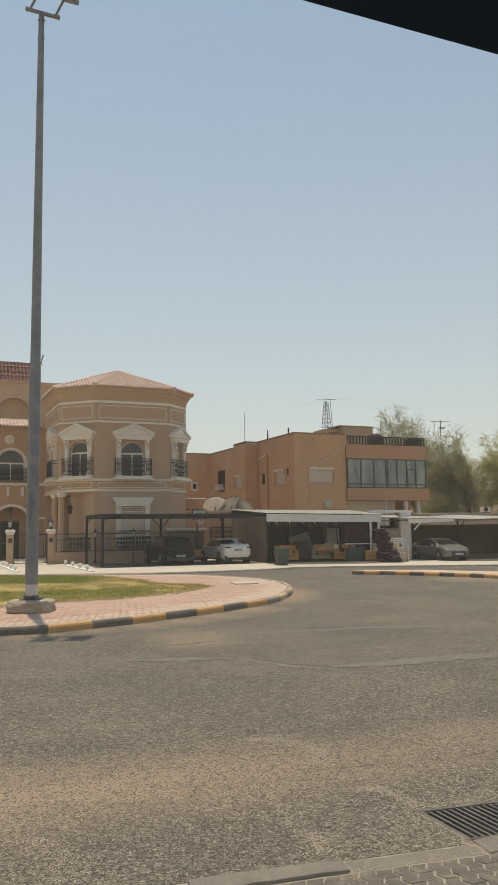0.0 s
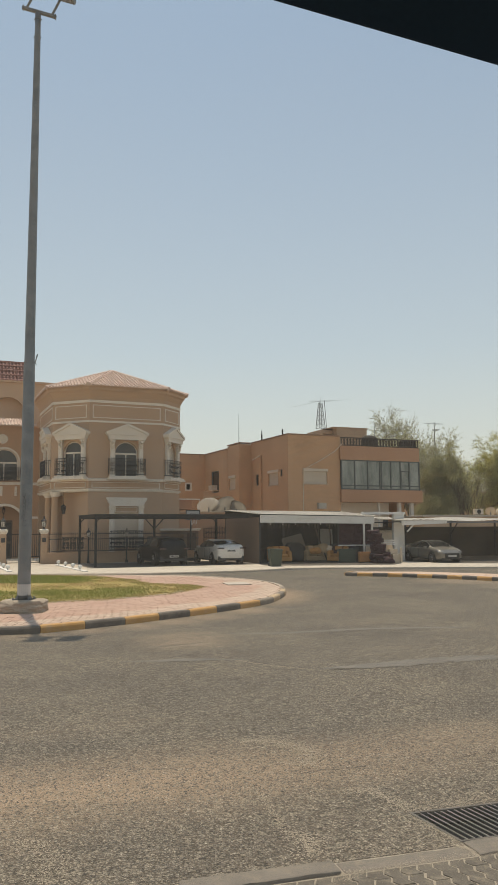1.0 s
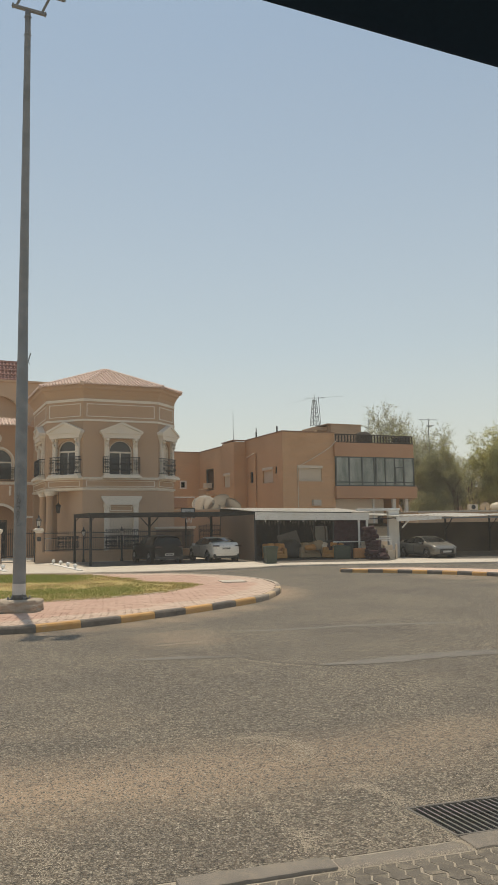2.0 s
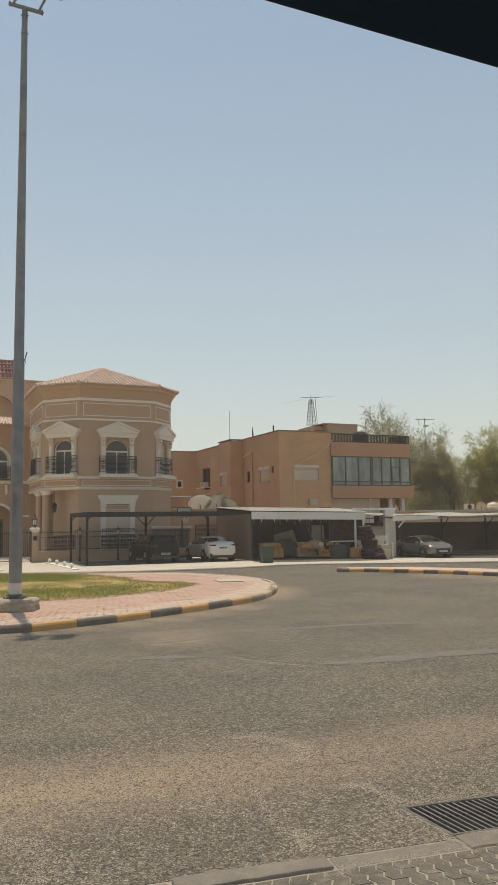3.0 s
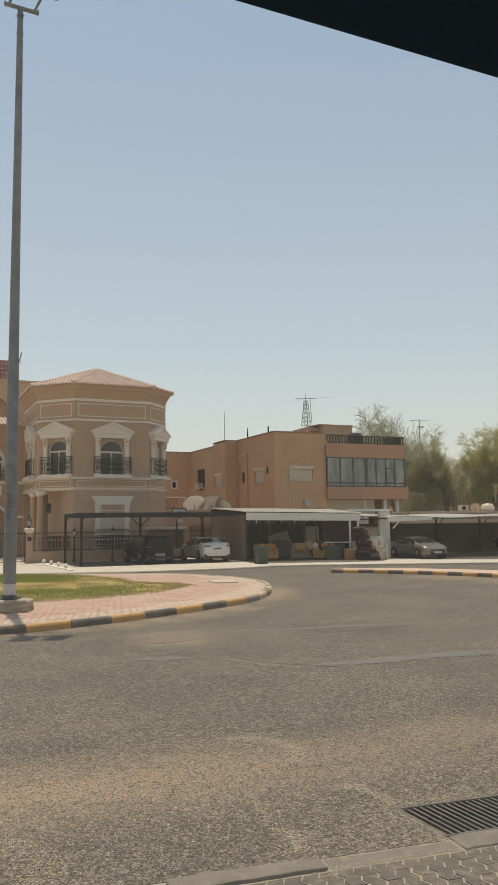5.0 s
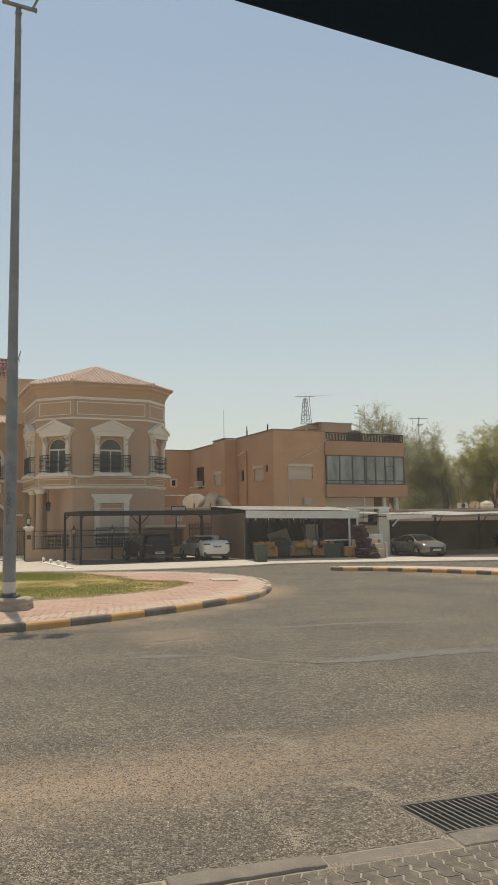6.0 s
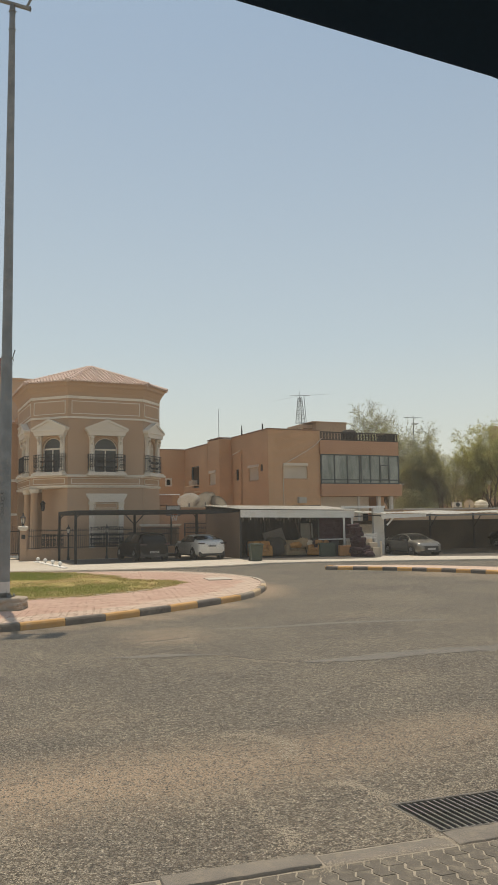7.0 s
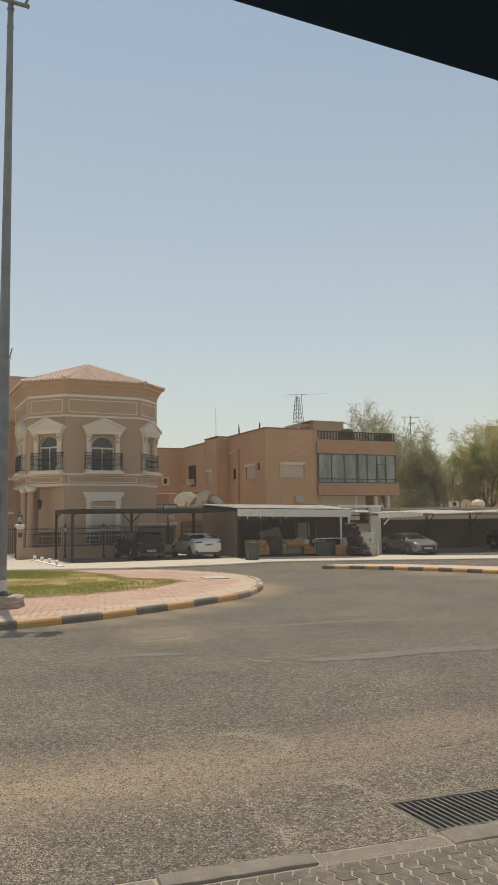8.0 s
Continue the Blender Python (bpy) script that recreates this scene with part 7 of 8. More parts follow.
part("shell", bm, surf("stained_fibreglass", (0.66, 0.60, 0.48), (0.56, 0.46, 0.31), 0.6, big=2.2, small=20, dirt=(0.45, 0.35, 0.22)), tank, smooth=True)
bm = BM()
tube(bm, [(0.522 * math.cos(a), 0.522 * math.sin(a), 0.25) for a in (2 * math.pi * i / 20 for i in range(21))], 0.03, 5)
part("rib", bm, TRIM, tank)
dish(18.75, 59.7, PZ + 2.86, 0.40, 66, 175, SHUTTER, "cream satellite dish on the hut roof")
ac = thing("air_conditioner", pose(17.4, 59.1, PZ + 2.87, 0, 0, 14), "pale air conditioner unit on the hut roof", "air conditioner")
part("case", box(BM(), 0, 0.7, 0, 0.35, 0.05, 0.46, 0.02), SHUTTER, ac)
part("fan_grille", cyl(BM(), (0.32, 0, 0.26), (0.32, -0.02, 0.26), 0.17, n=18), IRON, ac)
part("stand", box(BM(), 0.05, 0.65, 0.05, 0.3, 0, 0.05), IRON, ac)
fwall = thing("red_house", pose(17, 80, -0.12, 0, 0, 10), "distant brown stucco house wall", "house")
part("house_wall", box(BM(), 0, 14, 0, 8, 0, 5.6), STUCCO, fwall)
part("house_roof", box(BM(), -0.2, 14.2, -0.2, 8.2, 5.6, 5.8), STUCCO, fwall)
fb = thing("far_building", pose(31.6, 92, -0.12, 0, 0, -20), "distant tan apartment building", "building")
bm = BM()
wall(bm, 0, 14, 0, 12.9, 0, 0.4, [(1.2 + 3.2 * i, 2.6 + 3.2 * i, 1.4 + 3.3 * j, 3.0 + 3.3 * j, False) for i in range(4) for j in range(3)])
box(bm, 0, 0.4, 0.4, 10, 0, 12.9)
part("building_wall", bm, STUCCO, fb)
part("roof", box(BM(), 0.0, 14, 0, 10, 12.9, 13.1), STUCCO_PALE, fb)
for i in range(4):
    for j in range(3):
        part("window", box(BM(), 1.2 + 3.2 * i, 2.6 + 3.2 * i, 0.2, 0.24, 1.4 + 3.3 * j, 3.0 + 3.3 * j), GLASS, fb)
tv = thing("tv_aerial", pose(16.35, 66.5, 5.75), "television aerial on a thin mast among the trees", "antenna mast")
bm = BM()
cyl(bm, (0, 0, -5.7), (0, 0, 5.2), 0.045, 0.03, n=6)
part("mast", bm, GALV, tv)
part("aerial", aerial(0, 0, 5.05, 10, 7, 1.7), GALV, tv)
part("aerial", aerial(0.1, 0, 4.5, 80, 6, 1.2), GALV, tv)

# trees ----------------------------------------------------------------
def leaf_mat(name, c1, c2):
    m, t, b = nodes_of(name)
    ri = t.nodes.new("ShaderNodeNewGeometry").outputs["Random Per Island"]
    pos = t.nodes.new("ShaderNodeNewGeometry").outputs["Position"]
    n = noise_of(t, pos, 0.7, 3.0)
    c = mixc(t, ri, c1, c2)
    c = mixc(t, ramp(t, n, 0.35, 0.7), c, mixc(t, 1.0, c, (1.25, 1.15, 0.8), 'MULTIPLY'))
    t.links.new(c, b.inputs["Base Color"])
    b.inputs["Roughness"].default_value = 0.7
    tr = t.nodes.new("ShaderNodeBsdfTranslucent")
    t.links.new(c, tr.inputs["Color"])
    mx = t.nodes.new("ShaderNodeMixShader")
    mx.inputs[0].default_value = 0.55
    t.links.new(b.outputs[0], mx.inputs[1])
    t.links.new(tr.outputs[0], mx.inputs[2])
    t.links.new(mx.outputs[0], t.nodes["Material Output"].inputs[0])
    return m


# paler than real leaves: the hazy brightness of the crowns is in the colours
LEAF_GREY = leaf_mat("dusty_hazed_leaf", (0.33, 0.345, 0.205), (0.50, 0.505, 0.315))
LEAF_GREEN = leaf_mat("hazed_green_leaf", (0.42, 0.44, 0.20), (0.63, 0.62, 0.315))


def tree(m, height, spread, leaves, leaf, material, label, seed, bare=0.3, low=0.25, droop=-0.1):
    rng = random.Random(seed)
    root = thing("tree", m, label, "tree", "trees")
    bm = BM()
    tips = []

    def limb(p, d, length, r, depth):
        pts, rr = [p], [r]
        n = 4
        for k in range(n):
            d = (d + Vector((rng.uniform(-.28, .28), rng.uniform(-.28, .28), rng.uniform(-.12, .16)))).normalized()
            p = p + d * length / n
            pts.append(p)
            rr.append(r * (1 - 0.55 * (k + 1) / n))
            if depth >= 3:
                tips.append((p.copy(), d.copy()))
        tube(bm, pts, rr, 7 if depth < 2 else 4 if depth < 4 else 3)
        if depth < 5:
            kids = (4, 4, 3, 3, 2)[depth]
            for q in range(kids):
                i = rng.randint(2, n) if depth else rng.randint(2, n)
                a = rng.uniform(0, 2 * math.pi)
                nd_ = (d * 0.75 + Vector((math.cos(a), math.sin(a), rng.uniform(-0.15, 0.5))) * (0.75 if depth < 2 else 0.6)).normalized()
                limb(pts[i], nd_, length * rng.uniform(0.58, 0.8), rr[i] * 0.7, depth + 1)

    k = height / 10.0
    for q in range(3):
        a = rng.uniform(0, 6.28)
        limb(Vector((0.25 * math.cos(a), 0.25 * math.sin(a), 0)), Vector((math.cos(a) * .35, math.sin(a) * .35, 1)).normalized(), 3.1 * k, 0.17 * k, 0)
    top = max(v.co.z for v in bm.verts)
    far = sorted(math.hypot(v.co.x, v.co.y) for v in bm.verts)[int(len(bm.verts) * 0.97)]
    sc = Matrix.Diagonal((spread / far, spread / far, height / top, 1))
    bm.transform(sc)
    part("trunk", bm, BARK, root, smooth=True)
    tips = [(sc @ p, d) for p, d in tips]
    tv_, tf_ = [], []
    unit = spread / 4.0
    sprays = []
    for i in range(leaves // 14):
        p, d = rng.choice(tips)
        if p.z > height * 0.72 and rng.random() < bare:
            continue
        if p.z < height * low and rng.random() < 0.7:
            continue
        p = p + Vector((rng.gauss(0, 1), rng.gauss(0, 1), rng.gauss(0, 1))) * 0.10 * unit
        d = (d * 0.7 + Vector((rng.gauss(0, 1), rng.gauss(0, 1), rng.gauss(-droop, 0.8))) * 0.5).normalized()
        side = d.cross(Vector((0, 0, 1)) + Vector((0.01, 0.02, 0))).normalized()
        L = rng.uniform(0.3, 0.85) * unit
        j, q = len(tv_), d.cross(side)
        for o, r in ((p, 0.011), (p + d * L, 0.003)):
            tv_ += [o + (side * math.cos(a) + q * math.sin(a)) * r for a in (0.0, 2.1, 4.2)]
        tf_ += [(j + k, j + (k + 1) % 3, j + 3 + (k + 1) % 3, j + 3 + k) for k in range(3)]
        sprays.append((*p, *(d * L), *side, *q))
    # small feathery leaves along every spray
    gen = np.random.default_rng(seed)
    sp = np.repeat(np.array(sprays), 14, axis=0)
    n = len(sp)
    c = sp[:, 0:3] + sp[:, 3:6] * gen.uniform(0.1, 1.05, (n, 1)) + sp[:, 6:9] * gen.normal(0, 0.06, (n, 1)) + sp[:, 9:12] * gen.normal(0, 0.06, (n, 1))
    a = gen.normal(0, 1, (n, 3)) + sp[:, 3:6] * 1.2
    a /= np.linalg.norm(a, axis=1, keepdims=True)
    b = np.cross(a, gen.normal(0, 1, (n, 3)))
    b /= np.linalg.norm(b, axis=1, keepdims=True)
    size = leaf * gen.uniform(0.55, 1.35, (n, 1))
    verts = np.stack((c - a * size, c + b * size * 0.4, c + a * size, c - b * size * 0.4), axis=1).reshape(-1, 3).tolist()
    faces = np.arange(4 * n).reshape(-1, 4).tolist()
    me = bpy.data.meshes.new("twigs")
    me.from_pydata(tv_, [], tf_)
    me.materials.append(BARK)
    ob = new("twigs", me)
    ob.parent = root
    tagged(ob, "", "", "", "stuff")
    me = bpy.data.meshes.new("crown")
    me.from_pydata(verts, [], faces)
    me.materials.append(material)
    ob = new("crown", me)
    ob.parent = root
    tagged(ob, "", "", "", "stuff")
    return root


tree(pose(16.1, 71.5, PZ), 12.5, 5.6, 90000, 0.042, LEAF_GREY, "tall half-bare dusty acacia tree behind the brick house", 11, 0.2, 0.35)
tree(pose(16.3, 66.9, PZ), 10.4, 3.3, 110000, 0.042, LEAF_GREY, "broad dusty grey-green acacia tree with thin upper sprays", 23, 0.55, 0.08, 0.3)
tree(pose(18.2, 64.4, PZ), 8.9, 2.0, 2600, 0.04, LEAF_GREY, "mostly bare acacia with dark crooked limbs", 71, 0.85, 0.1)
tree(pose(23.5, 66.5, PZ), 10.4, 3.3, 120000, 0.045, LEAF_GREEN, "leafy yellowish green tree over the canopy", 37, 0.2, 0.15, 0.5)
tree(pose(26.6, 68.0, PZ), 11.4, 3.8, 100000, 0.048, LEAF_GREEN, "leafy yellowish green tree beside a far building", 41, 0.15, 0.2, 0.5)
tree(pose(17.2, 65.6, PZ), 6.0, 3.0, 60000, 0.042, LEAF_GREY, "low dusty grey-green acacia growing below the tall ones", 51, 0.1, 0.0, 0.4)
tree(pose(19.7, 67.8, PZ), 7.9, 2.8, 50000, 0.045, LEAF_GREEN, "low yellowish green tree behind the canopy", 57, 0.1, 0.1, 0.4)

# the vehicle round the eye: dark window frame ---------------------------
van = thing("vehicle", Matrix(), "dark vehicle interior with a black window frame", "vehicle")
VD = 0.56
E0, E1 = Vector((0.0726, 0.5617, 2.4897)), Vector((0.1795, 0.5651, 2.4565))
sl = (E1.z - E0.z) / (E1.x - E0.x)
zl = lambda x: E0.z + sl * (x - E0.x)
outline = [(-0.75, zl(-0.75) + 0.0), (-0.3, zl(-0.3)), (0.0, zl(0.0)), (0.22, zl(0.22)), (0.40, zl(0.40) - 0.02), (0.55, zl(0.55) - 0.10), (0.68, 2.05), (0.74, 1.75), (0.76, 1.45)]
outer = [(0.95, 1.45), (0.95, 2.9), (-0.75, 2.9)]
bm = BM()
upright(bm, outline + outer, VD, VD + 0.002)
part("window_frame", bm, BLACK_TRIM, van, "black plastic window frame")
bm = BM()
box(bm, -1.6, 0.95, -1.6, VD + 0.05, 2.9, 2.95)
part("roof_panel", bm, BLACK_TRIM, van)
part("side_panel", box(BM(), -1.65, -1.6, -1.65, VD + 0.06, 0.3, 1.45), BLACK_TRIM, van)
bm = BM()
box(bm, -1.6, 0.95, VD, VD + 0.06, 0.3, 1.45, 0.02)
part("door_panel", bm, BLACK_TRIM, van)
bm = BM()
box(bm, 0.95, 1.0, -1.6, VD + 0.05, 0.3, 2.95)
part("end_panel", bm, BLACK_TRIM, van)
bm = BM()
box(bm, -1.6, 0.95, -1.65, -1.6, 0.3, 1.45)
part("rear_panel", bm, BLACK_TRIM, van)
for wx, wy in ((-1.65, -1.65), (0.93, -1.65), (-1.65, VD)):
    part("roof_pillar", box(BM(), wx, wx + 0.07, wy, wy + 0.06, 1.45, 2.9), BLACK_TRIM, van)
part("floor_panel", box(BM(), -1.6, 0.95, -1.6, VD, 0.3, 0.36), BLACK_TRIM, van)
for wx in (-1.15, 0.5):
    for wy in (-1.5, VD - 0.1):
        wheel = part("wheel", cyl(BM(), (wx, wy - 0.11, 0.33), (wx, wy + 0.11, 0.33), 0.335, n=28), RUBBER, van)

# the side window: clear glass, its thin dust veil standing in for hazy air
pm, pt, pb = nodes_of("dust_haze_glass")
pt.nodes.remove(pb)
clear = pt.nodes.new("ShaderNodeBsdfTransparent")
clear.inputs[0].default_value = (0.97, 0.97, 0.96, 1)
dusty = pt.nodes.new("ShaderNodeBsdfTranslucent")
dusty.inputs[0].default_value = (0.85, 0.82, 0.75, 1)
px = pt.nodes.new("ShaderNodeMixShader")
wp = pt.nodes.new("ShaderNodeNewGeometry").outputs["Position"]
veil = pt.nodes.new("ShaderNodeMapRange")
veil.inputs[3].default_value, veil.inputs[4].default_value = 0.016, 0.038
pt.links.new(noise_of(pt, wp, 9.0, 4.0), veil.inputs[0])
pt.links.new(veil.outputs[0], px.inputs[0])
pt.links.new(clear.outputs[0], px.inputs[1])
pt.links.new(dusty.outputs[0], px.inputs[2])
pt.links.new(px.outputs[0], pt.nodes["Material Output"].inputs[0])
pane = part("window_pane", box(BM(), -1.55, 0.94, VD + 0.02, VD + 0.024, 1.46, 2.89), pm, van, "clear window pane with a dust veil standing in for haze")
pane.visible_shadow = False

# lawn blades, one mesh
def straw_share(x, y):
    """How dry the lawn is: a green belt along the middle and a green far corner, straw at the tip, the rim and in blotches."""
    belt = max(0.0, 1 - abs(y - 24.4) / 2.6) * min(1.0, max(0.0, (-2.3 - x) / 1.2))
    corner = min(1.0, max(0.0, (y - 28.6) / 0.8)) * min(1.0, max(0.0, (-5.2 - x) / 1.5))
    green = max(belt, corner) * 1.15
    blotch = noise.noise(Vector((x * 0.45, y * 0.6, 4.0))) * 0.6 + noise.noise(Vector((x * 1.5, y * 1.2, 8.0))) * 0.4
    return 0.92 - green * 0.85 + blotch * 0.75


rng = random.Random(5)
verts, faces, slots = [], [], []


def blade(x, y, h, w, lean, slot):
    a = rng.uniform(0, math.pi)
    dx, dy = math.cos(a) * w, math.sin(a) * w
    z, j = KERB_H - 0.012, len(verts)
    verts.extend(((x - dx, y - dy, z), (x + dx, y + dy, z), (x + rng.gauss(0, lean), y + rng.gauss(0, lean), z + h)))
    faces.append((j, j + 1, j + 2))
    slots.append(slot)


while len(faces) < 95000:
    x, y = rng.uniform(-15, -1.5), rng.uniform(17, 34.5)
    if not inside(grass_poly, x, y):
        continue
    dry = straw_share(x, y)
    dens = noise.noise(Vector((x * 0.9, y * 0.9, 3.3)))
    if dens < -0.15 and dry > 0.5 and rng.random() < 0.75:
        continue
    if rng.random() < dry * 0.35:
        continue
    green = rng.random() > dry
    h = rng.uniform(0.02, 0.05) * (1.0 + 0.8 * max(0, dens)) * (1.2 if green else 0.7)
    blade(x, y, h, rng.uniform(0.006, 0.014), 0.022, 0 if green else 1)
# ragged tufts hanging over the rim
rim = [p for p in grass_edge if p.x > -14]
tufts = [(p.x + rng.gauss(-0.05, 0.16), p.y + rng.gauss(0.0, 0.16)) for p in (rng.choice(rim) for k in range(420))]
for cx, cy in tufts:
    dry = 0.6 + 0.3 * noise.noise(Vector((cx, cy, 2.0)))
    for k in range(rng.randint(20, 60)):
        blade(cx + rng.gauss(0, 0.09), cy + rng.gauss(0, 0.09), rng.uniform(0.02, 0.055), rng.uniform(0.006, 0.014), 0.04, 1 if rng.random() < dry else 0)
me = bpy.data.meshes.new("grass")
me.from_pydata(verts, [], faces)
gm_, t_, b_ = nodes_of("grass_blade")
ri = t_.nodes.new("ShaderNodeNewGeometry").outputs["Random Per Island"]
pp = t_.nodes.new("ShaderNodeNewGeometry").outputs["Position"]
gn = noise_of(t_, pp, 0.55, 5.0, 0.6)
gc = mixc(t_, ri, (0.195, 0.235, 0.042), (0.33, 0.345, 0.085))
gc = mixc(t_, ramp(t_, gn, 0.6, 0.85), gc, (0.34, 0.29, 0.11))
t_.links.new(gc, b_.inputs["Base Color"])
b_.inputs["Roughness"].default_value = 0.85
b_.inputs["Specular IOR Level"].default_value = 0.1
me.materials.append(gm_)
me.materials.append(surf("straw_blade", (0.50, 0.355, 0.145), (0.60, 0.445, 0.205), 0.85, big=1.5, small=20, bump=0, spec=0.1))
me.polygons.foreach_set("material_index", slots)
tagged(new("grass", me), "short patchy grass blades, green and straw", "grass", "", "stuff")

# concrete strip between the lawn and the blocks
edge_line = [p for p in grass_edge if -14 < p.x and p.y < 25.5]
edge_out = offset(edge_line, -0.11)
bm = BM()
rows = []
for p, q in zip(edge_line, edge_out):
    rows.append([bm.verts.new(v + Vector((0, 0, z))) for v, z in ((p, KERB_H - 0.05), (p, KERB_H + 0.006), (q, KERB_H + 0.006), (q, KERB_H - 0.05))])
for a, b in zip(rows, rows[1:]):
    for k in range(3):
        bm.faces.new((a[k], a[k + 1], b[k + 1], b[k]))
tagged(part("lawn_edging", bm, surf("edging_concrete", (0.40, 0.34, 0.26), (0.47, 0.40, 0.31), 0.9, big=1.2, small=25, dirt=(0.36, 0.28, 0.17)), None, "grey concrete edging strip along the lawn"), "", "edging", "", "structure")

# pink paving blocks on the island
BS = 0.2
tile_spots = []
rot = radians(35)
ca, sa = math.cos(rot), math.sin(rot)
for i in range(-10, 150):
    for j in range(30, 190):
        u, v = i * BS + (BS / 2 if j % 2 else 0), j * BS
        x, y = u * ca - v * sa + 4.0, u * sa + v * ca
        if -9.0 < x < 1.4 and 14 < y < 33.6 and inside(inner_poly, x, y) and not inside(grass_poly, x, y):
            if math.hypot(x - LAMP[0], y - LAMP[1]) > 0.5:
                tile_spots.append((x, y))
tile_spots.sort(key=lambda p: (p[1] - 16) + 0.4 * abs(p[0] + 2.5))
bm = BM()
h = BS / 2 - 0.0025
box(bm, -h, h, -h, h, -0.05, -0.004)
box(bm, -h + 0.006, h - 0.006, -h + 0.006, h - 0.006, -0.004, 0.0)
block_mesh = bake("block", bm, PINK_PAVER)
sanded_mesh = block_mesh.copy()
sanded_mesh.materials[0] = SANDED_PAVER
kerb_marks = even(line, 0.3)


def sanded(x, y):
    """Sand lies on the blocks along the kerb and thins out inward."""
    return min(math.hypot(x - p.x, y - p.y) for p in kerb_marks) + 0.55 * noise.noise(Vector((x * 0.7, y * 0.7, 1.0))) < 1.0


walkway = thing("walkway", Matrix(), "faded pink and cream block paving of the island", "pavement", "", "structure")
ZB = KERB_H - 0.006
for x, y in tile_spots[:300]:
    shared("block", sanded_mesh if sanded(x, y) else block_mesh, walkway, pose(x, y, ZB + random.uniform(-0.002, 0.002), random.uniform(-0.25, 0.25), random.uniform(-0.25, 0.25), 35))
verts, faces, slots = [], [], []
for x, y in tile_spots[300:]:
    m = pose(x, y, ZB + random.uniform(-0.002, 0.002), random.uniform(-0.25, 0.25), random.uniform(-0.25, 0.25), 35)
    j = len(verts)
    verts += [m @ Vector(q) for q in ((-h, -h, 0), (h, -h, 0), (h, h, 0), (-h, h, 0), (-h, -h, -0.04), (h, -h, -0.04), (h, h, -0.04), (-h, h, -0.04))]
    faces += [(j, j + 1, j + 2, j + 3)] + [(j + k, j + 4 + k, j + 4 + (k + 1) % 4, j + (k + 1) % 4) for k in range(4)]
    slots += [1 if sanded(x, y) else 0] * 5
me = bpy.data.meshes.new("blocks")
me.from_pydata(verts, [], faces)
me.materials.append(PINK_PAVER)
me.materials.append(SANDED_PAVER)
me.polygons.foreach_set("material_index", slots)
ob = new("blocks", me)
ob.parent = walkway
tagged(ob, "", "", "", "stuff")

# the rest of the near pavement, too far aside to be picked apart
verts, faces = [], []
for i in range(-60, 80):
    for j in range(0, 34):
        a = i * PW + 0.2
        front = 4.68
        b = front - (j + 1) * PL + (PL / 2 if i % 2 else 0)
        if b + PL > front + 0.005 or (6 <= i < 48 and j < 7):
            continue
        q = len(verts)
        lift = random.uniform(-0.001, 0.001)
        verts += [gm @ Vector((a + x, b + y, lift)) for x, y in left] + [gm @ Vector((a + x, b + y, lift)) for x, y in right]
        k = len(left)
        faces += [(q + s, q + k + s, q + k + s + 1, q + s + 1) for s in range(k - 1)]
me = bpy.data.meshes.new("pavers")
me.from_pydata(verts, [], faces)
me.materials.append(GREY_PAVER)
rest = new("pavers", me)

# grey interlocking pavers at the near edge
pave = thing("block_pavement", gm, "grey interlocking concrete block pavement with sandy joints", "pavement", "", "structure")
hb = BM()
hu = [0.003] + [PL * k / 8 for k in range(1, 4)] + [PL / 2 - 0.003]
hl, hr_ = [(zig(s) + 0.004, s) for s in hu], [(zig(s) + PW - 0.004, s) for s in hu]
prism(hb, hl + hr_[::-1], -0.06, -0.001)
half_mesh = bake("half_paver", hb, GREY_PAVER)
for i in range(7, 48, 2):
    shared("paver", half_mesh, pave, pose(i * PW + 0.2, 4.68 - PL / 2, random.uniform(-0.001, 0.001)))
rest.parent = pave
rest.matrix_parent_inverse = gm.inverted()
tagged(rest, "", "", "", "stuff")
cnt = 0
for i in range(6, 48):
    for j in range(0, 7):
        a = i * PW + 0.2
        front = 4.68
        b = front - (j + 1) * PL + (PL / 2 if i % 2 else 0)
        if b + PL > front + 0.005:
            continue
        if cnt < 300:
            shared("paver", paver_mesh, pave, pose(a, b, random.uniform(-0.0012, 0.0015), random.uniform(-0.35, 0.35), random.uniform(-0.35, 0.35), random.uniform(-0.8, 0.8)))
            cnt += 1


# cracks, patches and sand on the road ---------------------------------
CRACK = surf("crack_dark", (0.035, 0.03, 0.025), (0.06, 0.052, 0.042), 0.95, big=8, small=60)
PATCH = surf("smooth_patch", (0.120, 0.107, 0.088), (0.155, 0.139, 0.114), 0.85, big=1.5, small=45, bump=0.3, dist=0.004, dirt=(0.21, 0.175, 0.13))


def crack(pts, w, seed):
    """A thin ragged crack along plan points, a hair above the road."""
    rg = random.Random(seed)
    pl = even(smooth_line(pts, 6), 0.035)
    bm = BM()
    rows = []
    for i, p in enumerate(pl):
        t = (pl[min(i + 1, len(pl) - 1)] - pl[max(i - 1, 0)]).normalized()
        n = Vector((-t.y, t.x, 0))
        o = n * (rg.uniform(-0.02, 0.02))
        k = w * rg.uniform(0.05, 0.8) * min(1, i / 6 + 0.1, (len(pl) - i) / 6)
        rows.append((bm.verts.new(p + o - n * k + Vector((0, 0, 0.004))), bm.verts.new(p + o + n * k + Vector((0, 0, 0.004)))))
    for a, b in zip(rows, rows[1:]):
        bm.faces.new((a[0], a[1], b[1], b[0]))
    return tagged(part("road_crack", bm, CRACK, None, "thin dark crack in the asphalt"), "", "crack", "road cracks", "structure")


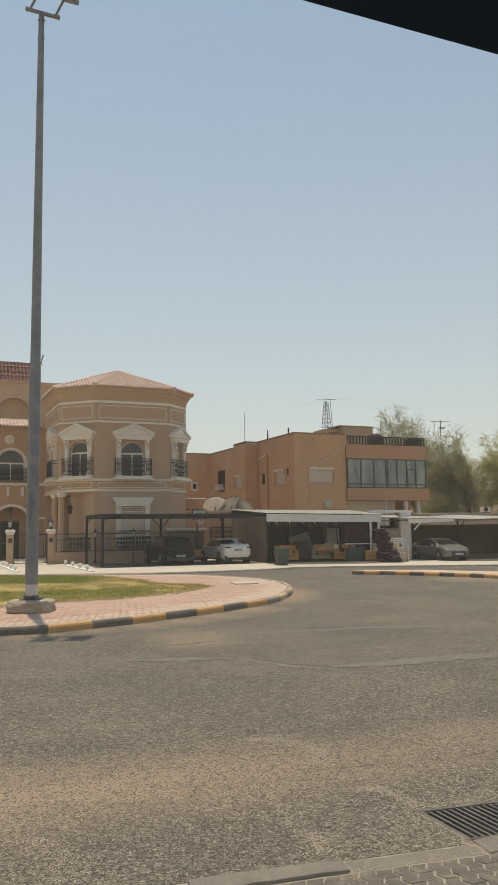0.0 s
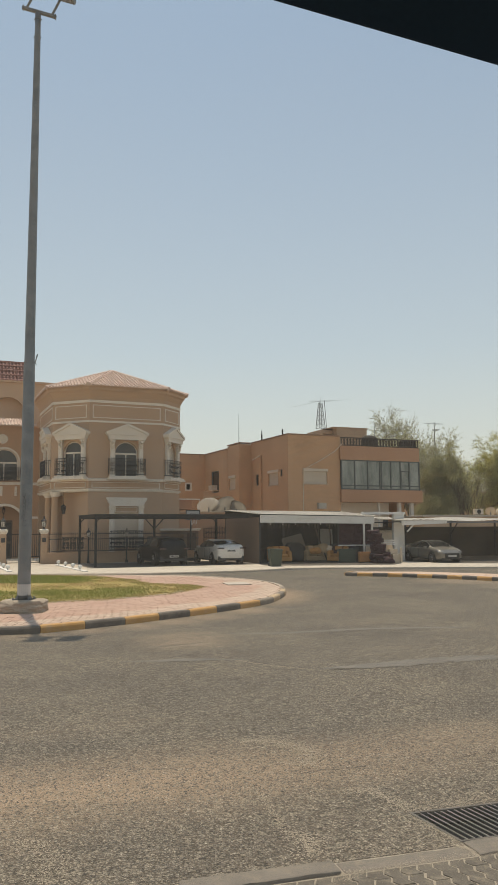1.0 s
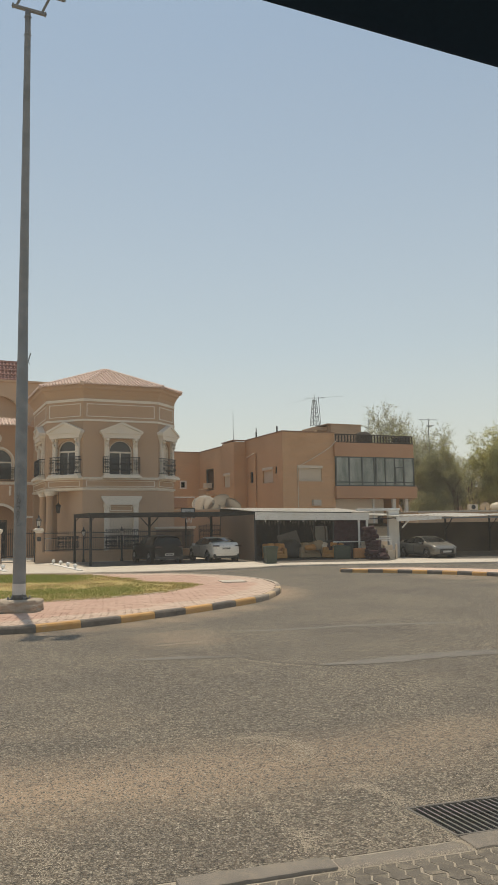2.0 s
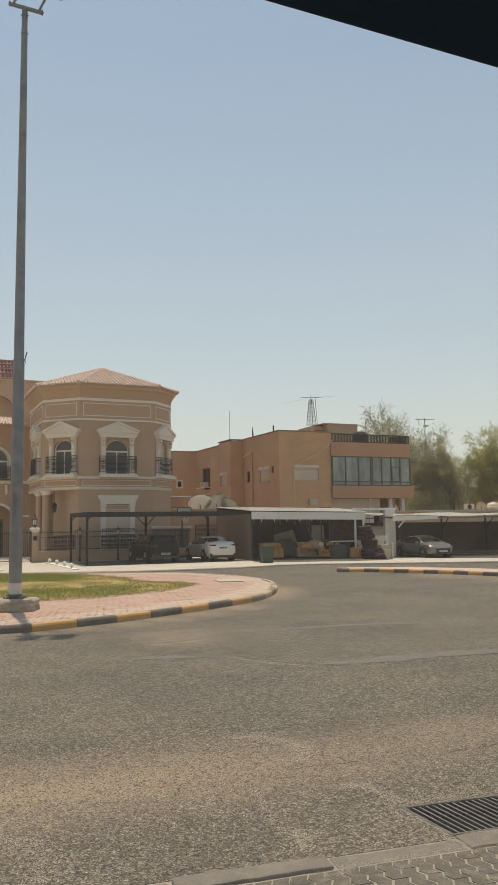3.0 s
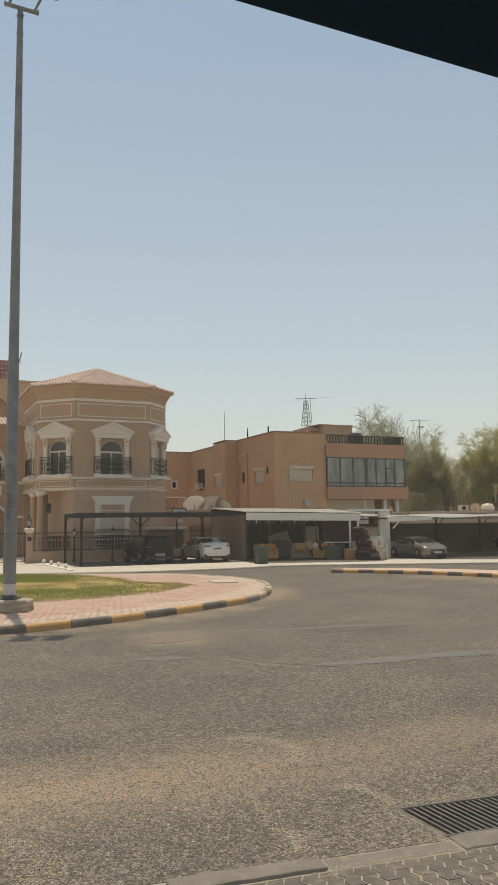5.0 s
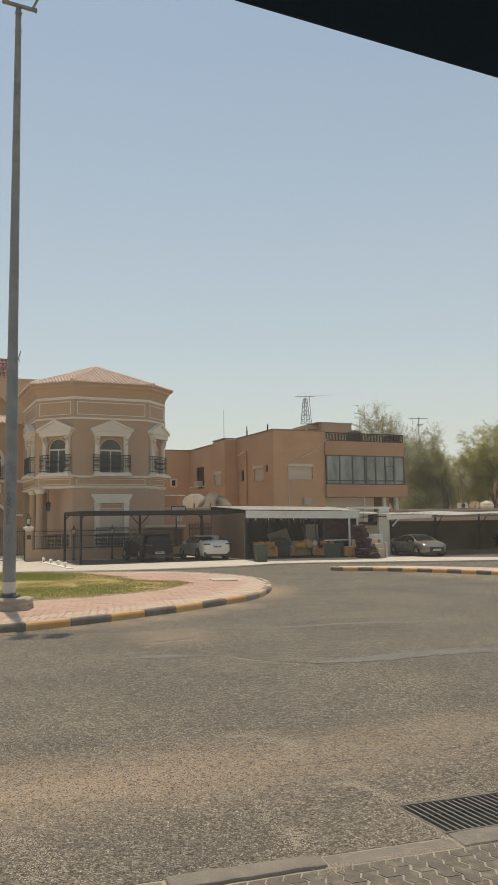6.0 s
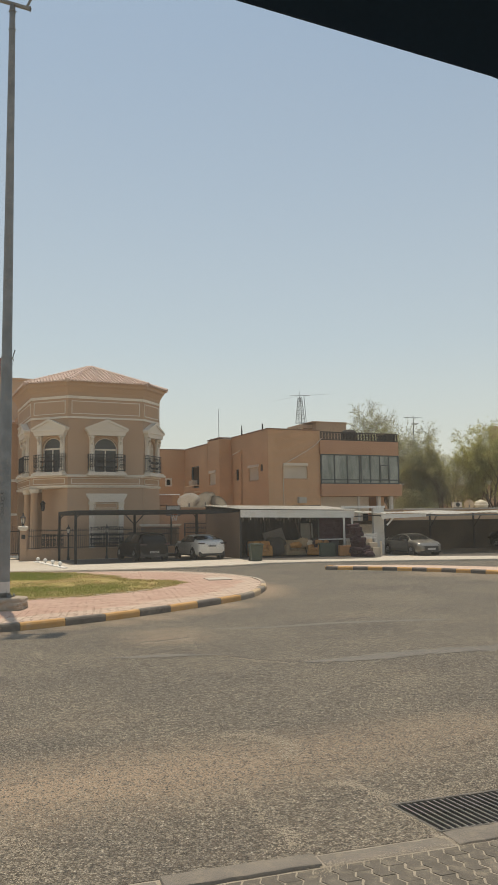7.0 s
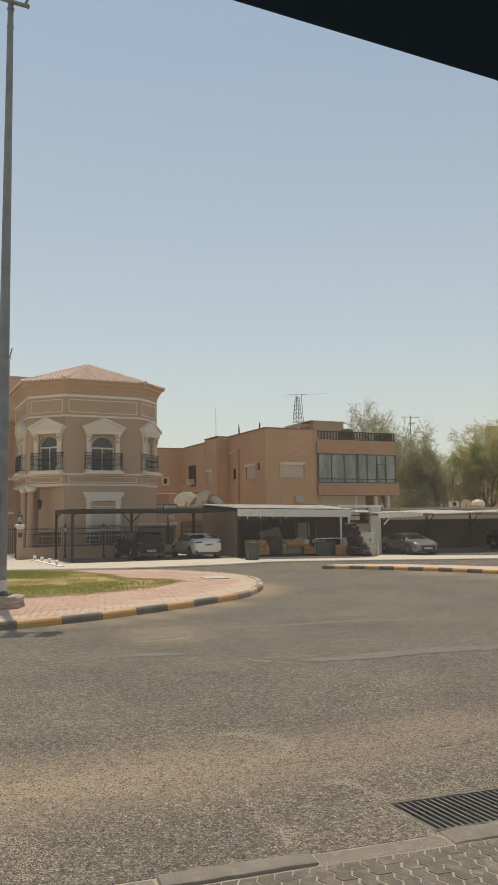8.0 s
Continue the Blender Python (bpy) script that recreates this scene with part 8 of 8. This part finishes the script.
crack([(-1.46, 14.5), (-1.06, 14.62), (-0.61, 15.0)], 0.035, 1)
crack([(-0.61, 15.0), (-0.5, 14.2), (-0.41, 13.37)], 0.012, 2)
crack([(-0.03, 12.89), (0.49, 12.44), (0.99, 12.21), (1.35, 12.04), (1.75, 11.9)], 0.022, 3)
crack([(1.94, 11.33), (2.3, 11.15), (2.83, 11.41), (3.58, 11.71), (4.24, 11.99)], 0.014, 4)
crack([(2.52, 10.17), (2.82, 9.76), (3.16, 9.39)], 0.014, 5)
crack([(0.4, 6.98), (0.61, 7.1), (0.86, 7.16), (1.22, 7.27)], 0.009, 6)
crack([(1.87, 7.39), (2.05, 7.52), (2.29, 7.6), (2.6, 7.76)], 0.012, 7)

# smooth strips where trenches were filled
def filled_strip(pts, width, start, seed):
    pl = even(smooth_line(pts, 6), 0.06)
    bm = BM()
    rows = []
    for i, p in enumerate(pl):
        end = min(1, i / 14, (len(pl) - 1 - i) / 14)
        k = (start + width * end) * (1 + 0.3 * noise.noise(p * 1.7))
        up_ = k * (1 + 0.5 * noise.noise(p * 9 + Vector((seed, 0, 0)))) + 0.02 * noise.noise(p * 31)
        dn_ = k * (1 + 0.5 * noise.noise(p * 8 + Vector((0, seed, 0)))) + 0.02 * noise.noise(p * 29)
        rows.append((bm.verts.new(p + Vector((0.1 * dn_, -dn_, 0.005))), bm.verts.new(p + Vector((-0.1 * up_, up_, 0.005)))))
    for a, b in zip(rows, rows[1:]):
        bm.faces.new((a[0], a[1], b[1], b[0]))
    return tagged(part("road_patch", bm, PATCH, None, "smooth filled trench strip across the asphalt"), "", "road patch", "road patches", "structure")


filled_strip([(1.2, 12.1), (2.2, 12.38), (3.2, 12.8), (4.5, 13.1), (6.5, 13.5)], 0.2, 0.03, 1)
filled_strip([(-0.32, 16.09), (0.53, 16.10), (1.34, 16.29), (2.42, 16.64), (3.74, 16.80), (4.94, 16.88)], 0.11, 0.01, 2)
filled_strip([(-1.96, 12.81), (-1.38, 12.88), (-0.85, 12.95), (-0.30, 12.97), (0.10, 12.88)], 0.1, 0.02, 3)


def scatter(pts, count, width, seed, size=0.0075):
    """Loose pale grit lying along a line on the road."""
    rg = random.Random(seed)
    pl = even(smooth_line(pts, 6), 0.01)
    verts, faces = [], []
    for i in range(int(count * 0.8)):
        p = rg.choice(pl)
        x, y = p.x + rg.gauss(0, width * 1.5), p.y + rg.gauss(0, width * 1.5)
        s = size * rg.uniform(0.4, 1.05)
        a = rg.uniform(0, 6.28)
        j = len(verts)
        for k in range(5):
            q = a + k * 1.2566
            r = s * rg.uniform(0.6, 1.0)
            verts.append((x + r * math.cos(q), y + r * math.sin(q), 0.003))
        verts.append((x, y, 0.003 + s * 0.35))
        faces += [(j + k, j + (k + 1) % 5, j + 5) for k in range(5)]
    return verts, faces


GRIT = surf("pale_grit", (0.36, 0.30, 0.222), (0.45, 0.385, 0.29), 0.95, big=9, small=120)
verts, faces = [], []
for pts, count, width, seed in (
        ([(0.02, 6.73), (0.13, 6.52), (0.21, 6.2), (0.27, 5.86), (0.32, 5.7)], 600, 0.018, 1),
        ([(0.38, 5.67), (0.45, 5.55), (0.41, 5.40), (0.37, 5.32)], 900, 0.035, 2),
        ([(-0.03, 8.07), (0.19, 8.11), (0.46, 7.93), (0.62, 7.69), (0.61, 7.42), (0.5, 7.3)], 2400, 0.045, 3),
        ([(0.83, 6.56), (1.01, 6.56), (1.13, 6.39), (1.22, 6.17)], 1000, 0.03, 4),
        ([(-1.56, 5.61), (-1.37, 5.56), (-1.23, 5.32), (-1.2, 5.08), (-1.24, 4.95)], 1100, 0.045, 5),
        ([(1.2, 6.25), (1.5, 6.33), (1.9, 6.48), (2.3, 6.63)], 500, 0.03, 6),
        ([(-1.44, 14.31), (-1.00, 14.55), (-0.60, 14.80)], 900, 0.03, 11),
        ([(-0.66, 15.55), (-0.57, 14.65), (-0.48, 13.67), (-0.31, 13.19)], 500, 0.03, 12),
        ([(-0.12, 12.90), (0.32, 12.50), (0.73, 12.18), (1.06, 12.01)], 700, 0.025, 13),
        ([(1.12, 6.05), (1.27, 5.78), (1.38, 5.5)], 160, 0.012, 7),
        ([near(1.2, 4.89)[:2], near(2.0, 4.89)[:2], near(2.85, 4.88)[:2]], 500, 0.018, 8),
        ([near(1.9, 4.70)[:2], near(2.4, 4.70)[:2], near(2.95, 4.72)[:2]], 1500, 0.016, 9),
        ([near(1.93, 4.62)[:2], near(2.0, 4.66)[:2], near(2.06, 4.7)[:2]], 450, 0.025, 21),
        ([near(2.86, 4.90)[:2], near(2.9, 4.82)[:2], near(2.98, 4.70)[:2]], 900, 0.012, 22),
        ([near(2.85, 5.46)[:2], near(2.88, 5.2)[:2], near(2.91, 4.93)[:2]], 1000, 0.011, 23),
        ([near(2.85, 5.56)[:2], near(3.4, 5.56)[:2], near(4.6, 5.55)[:2]], 1100, 0.03, 24),
        ([near(3.0, 4.69)[:2], near(4.0, 4.685)[:2], near(5.0, 4.69)[:2]], 500, 0.010, 25)):
    v, f = scatter(pts, count, width, seed, 0.0045 if seed in (8, 9, 21, 22, 23, 25) else 0.0075)
    j = len(verts)
    verts += v
    faces += [tuple(q + j for q in t) for t in f]
me = bpy.data.meshes.new("grit")
me.from_pydata(verts, [], faces)
me.materials.append(GRIT)
tagged(new("grit", me), "loose pale grit scattered on the asphalt", "grit", "", "stuff")
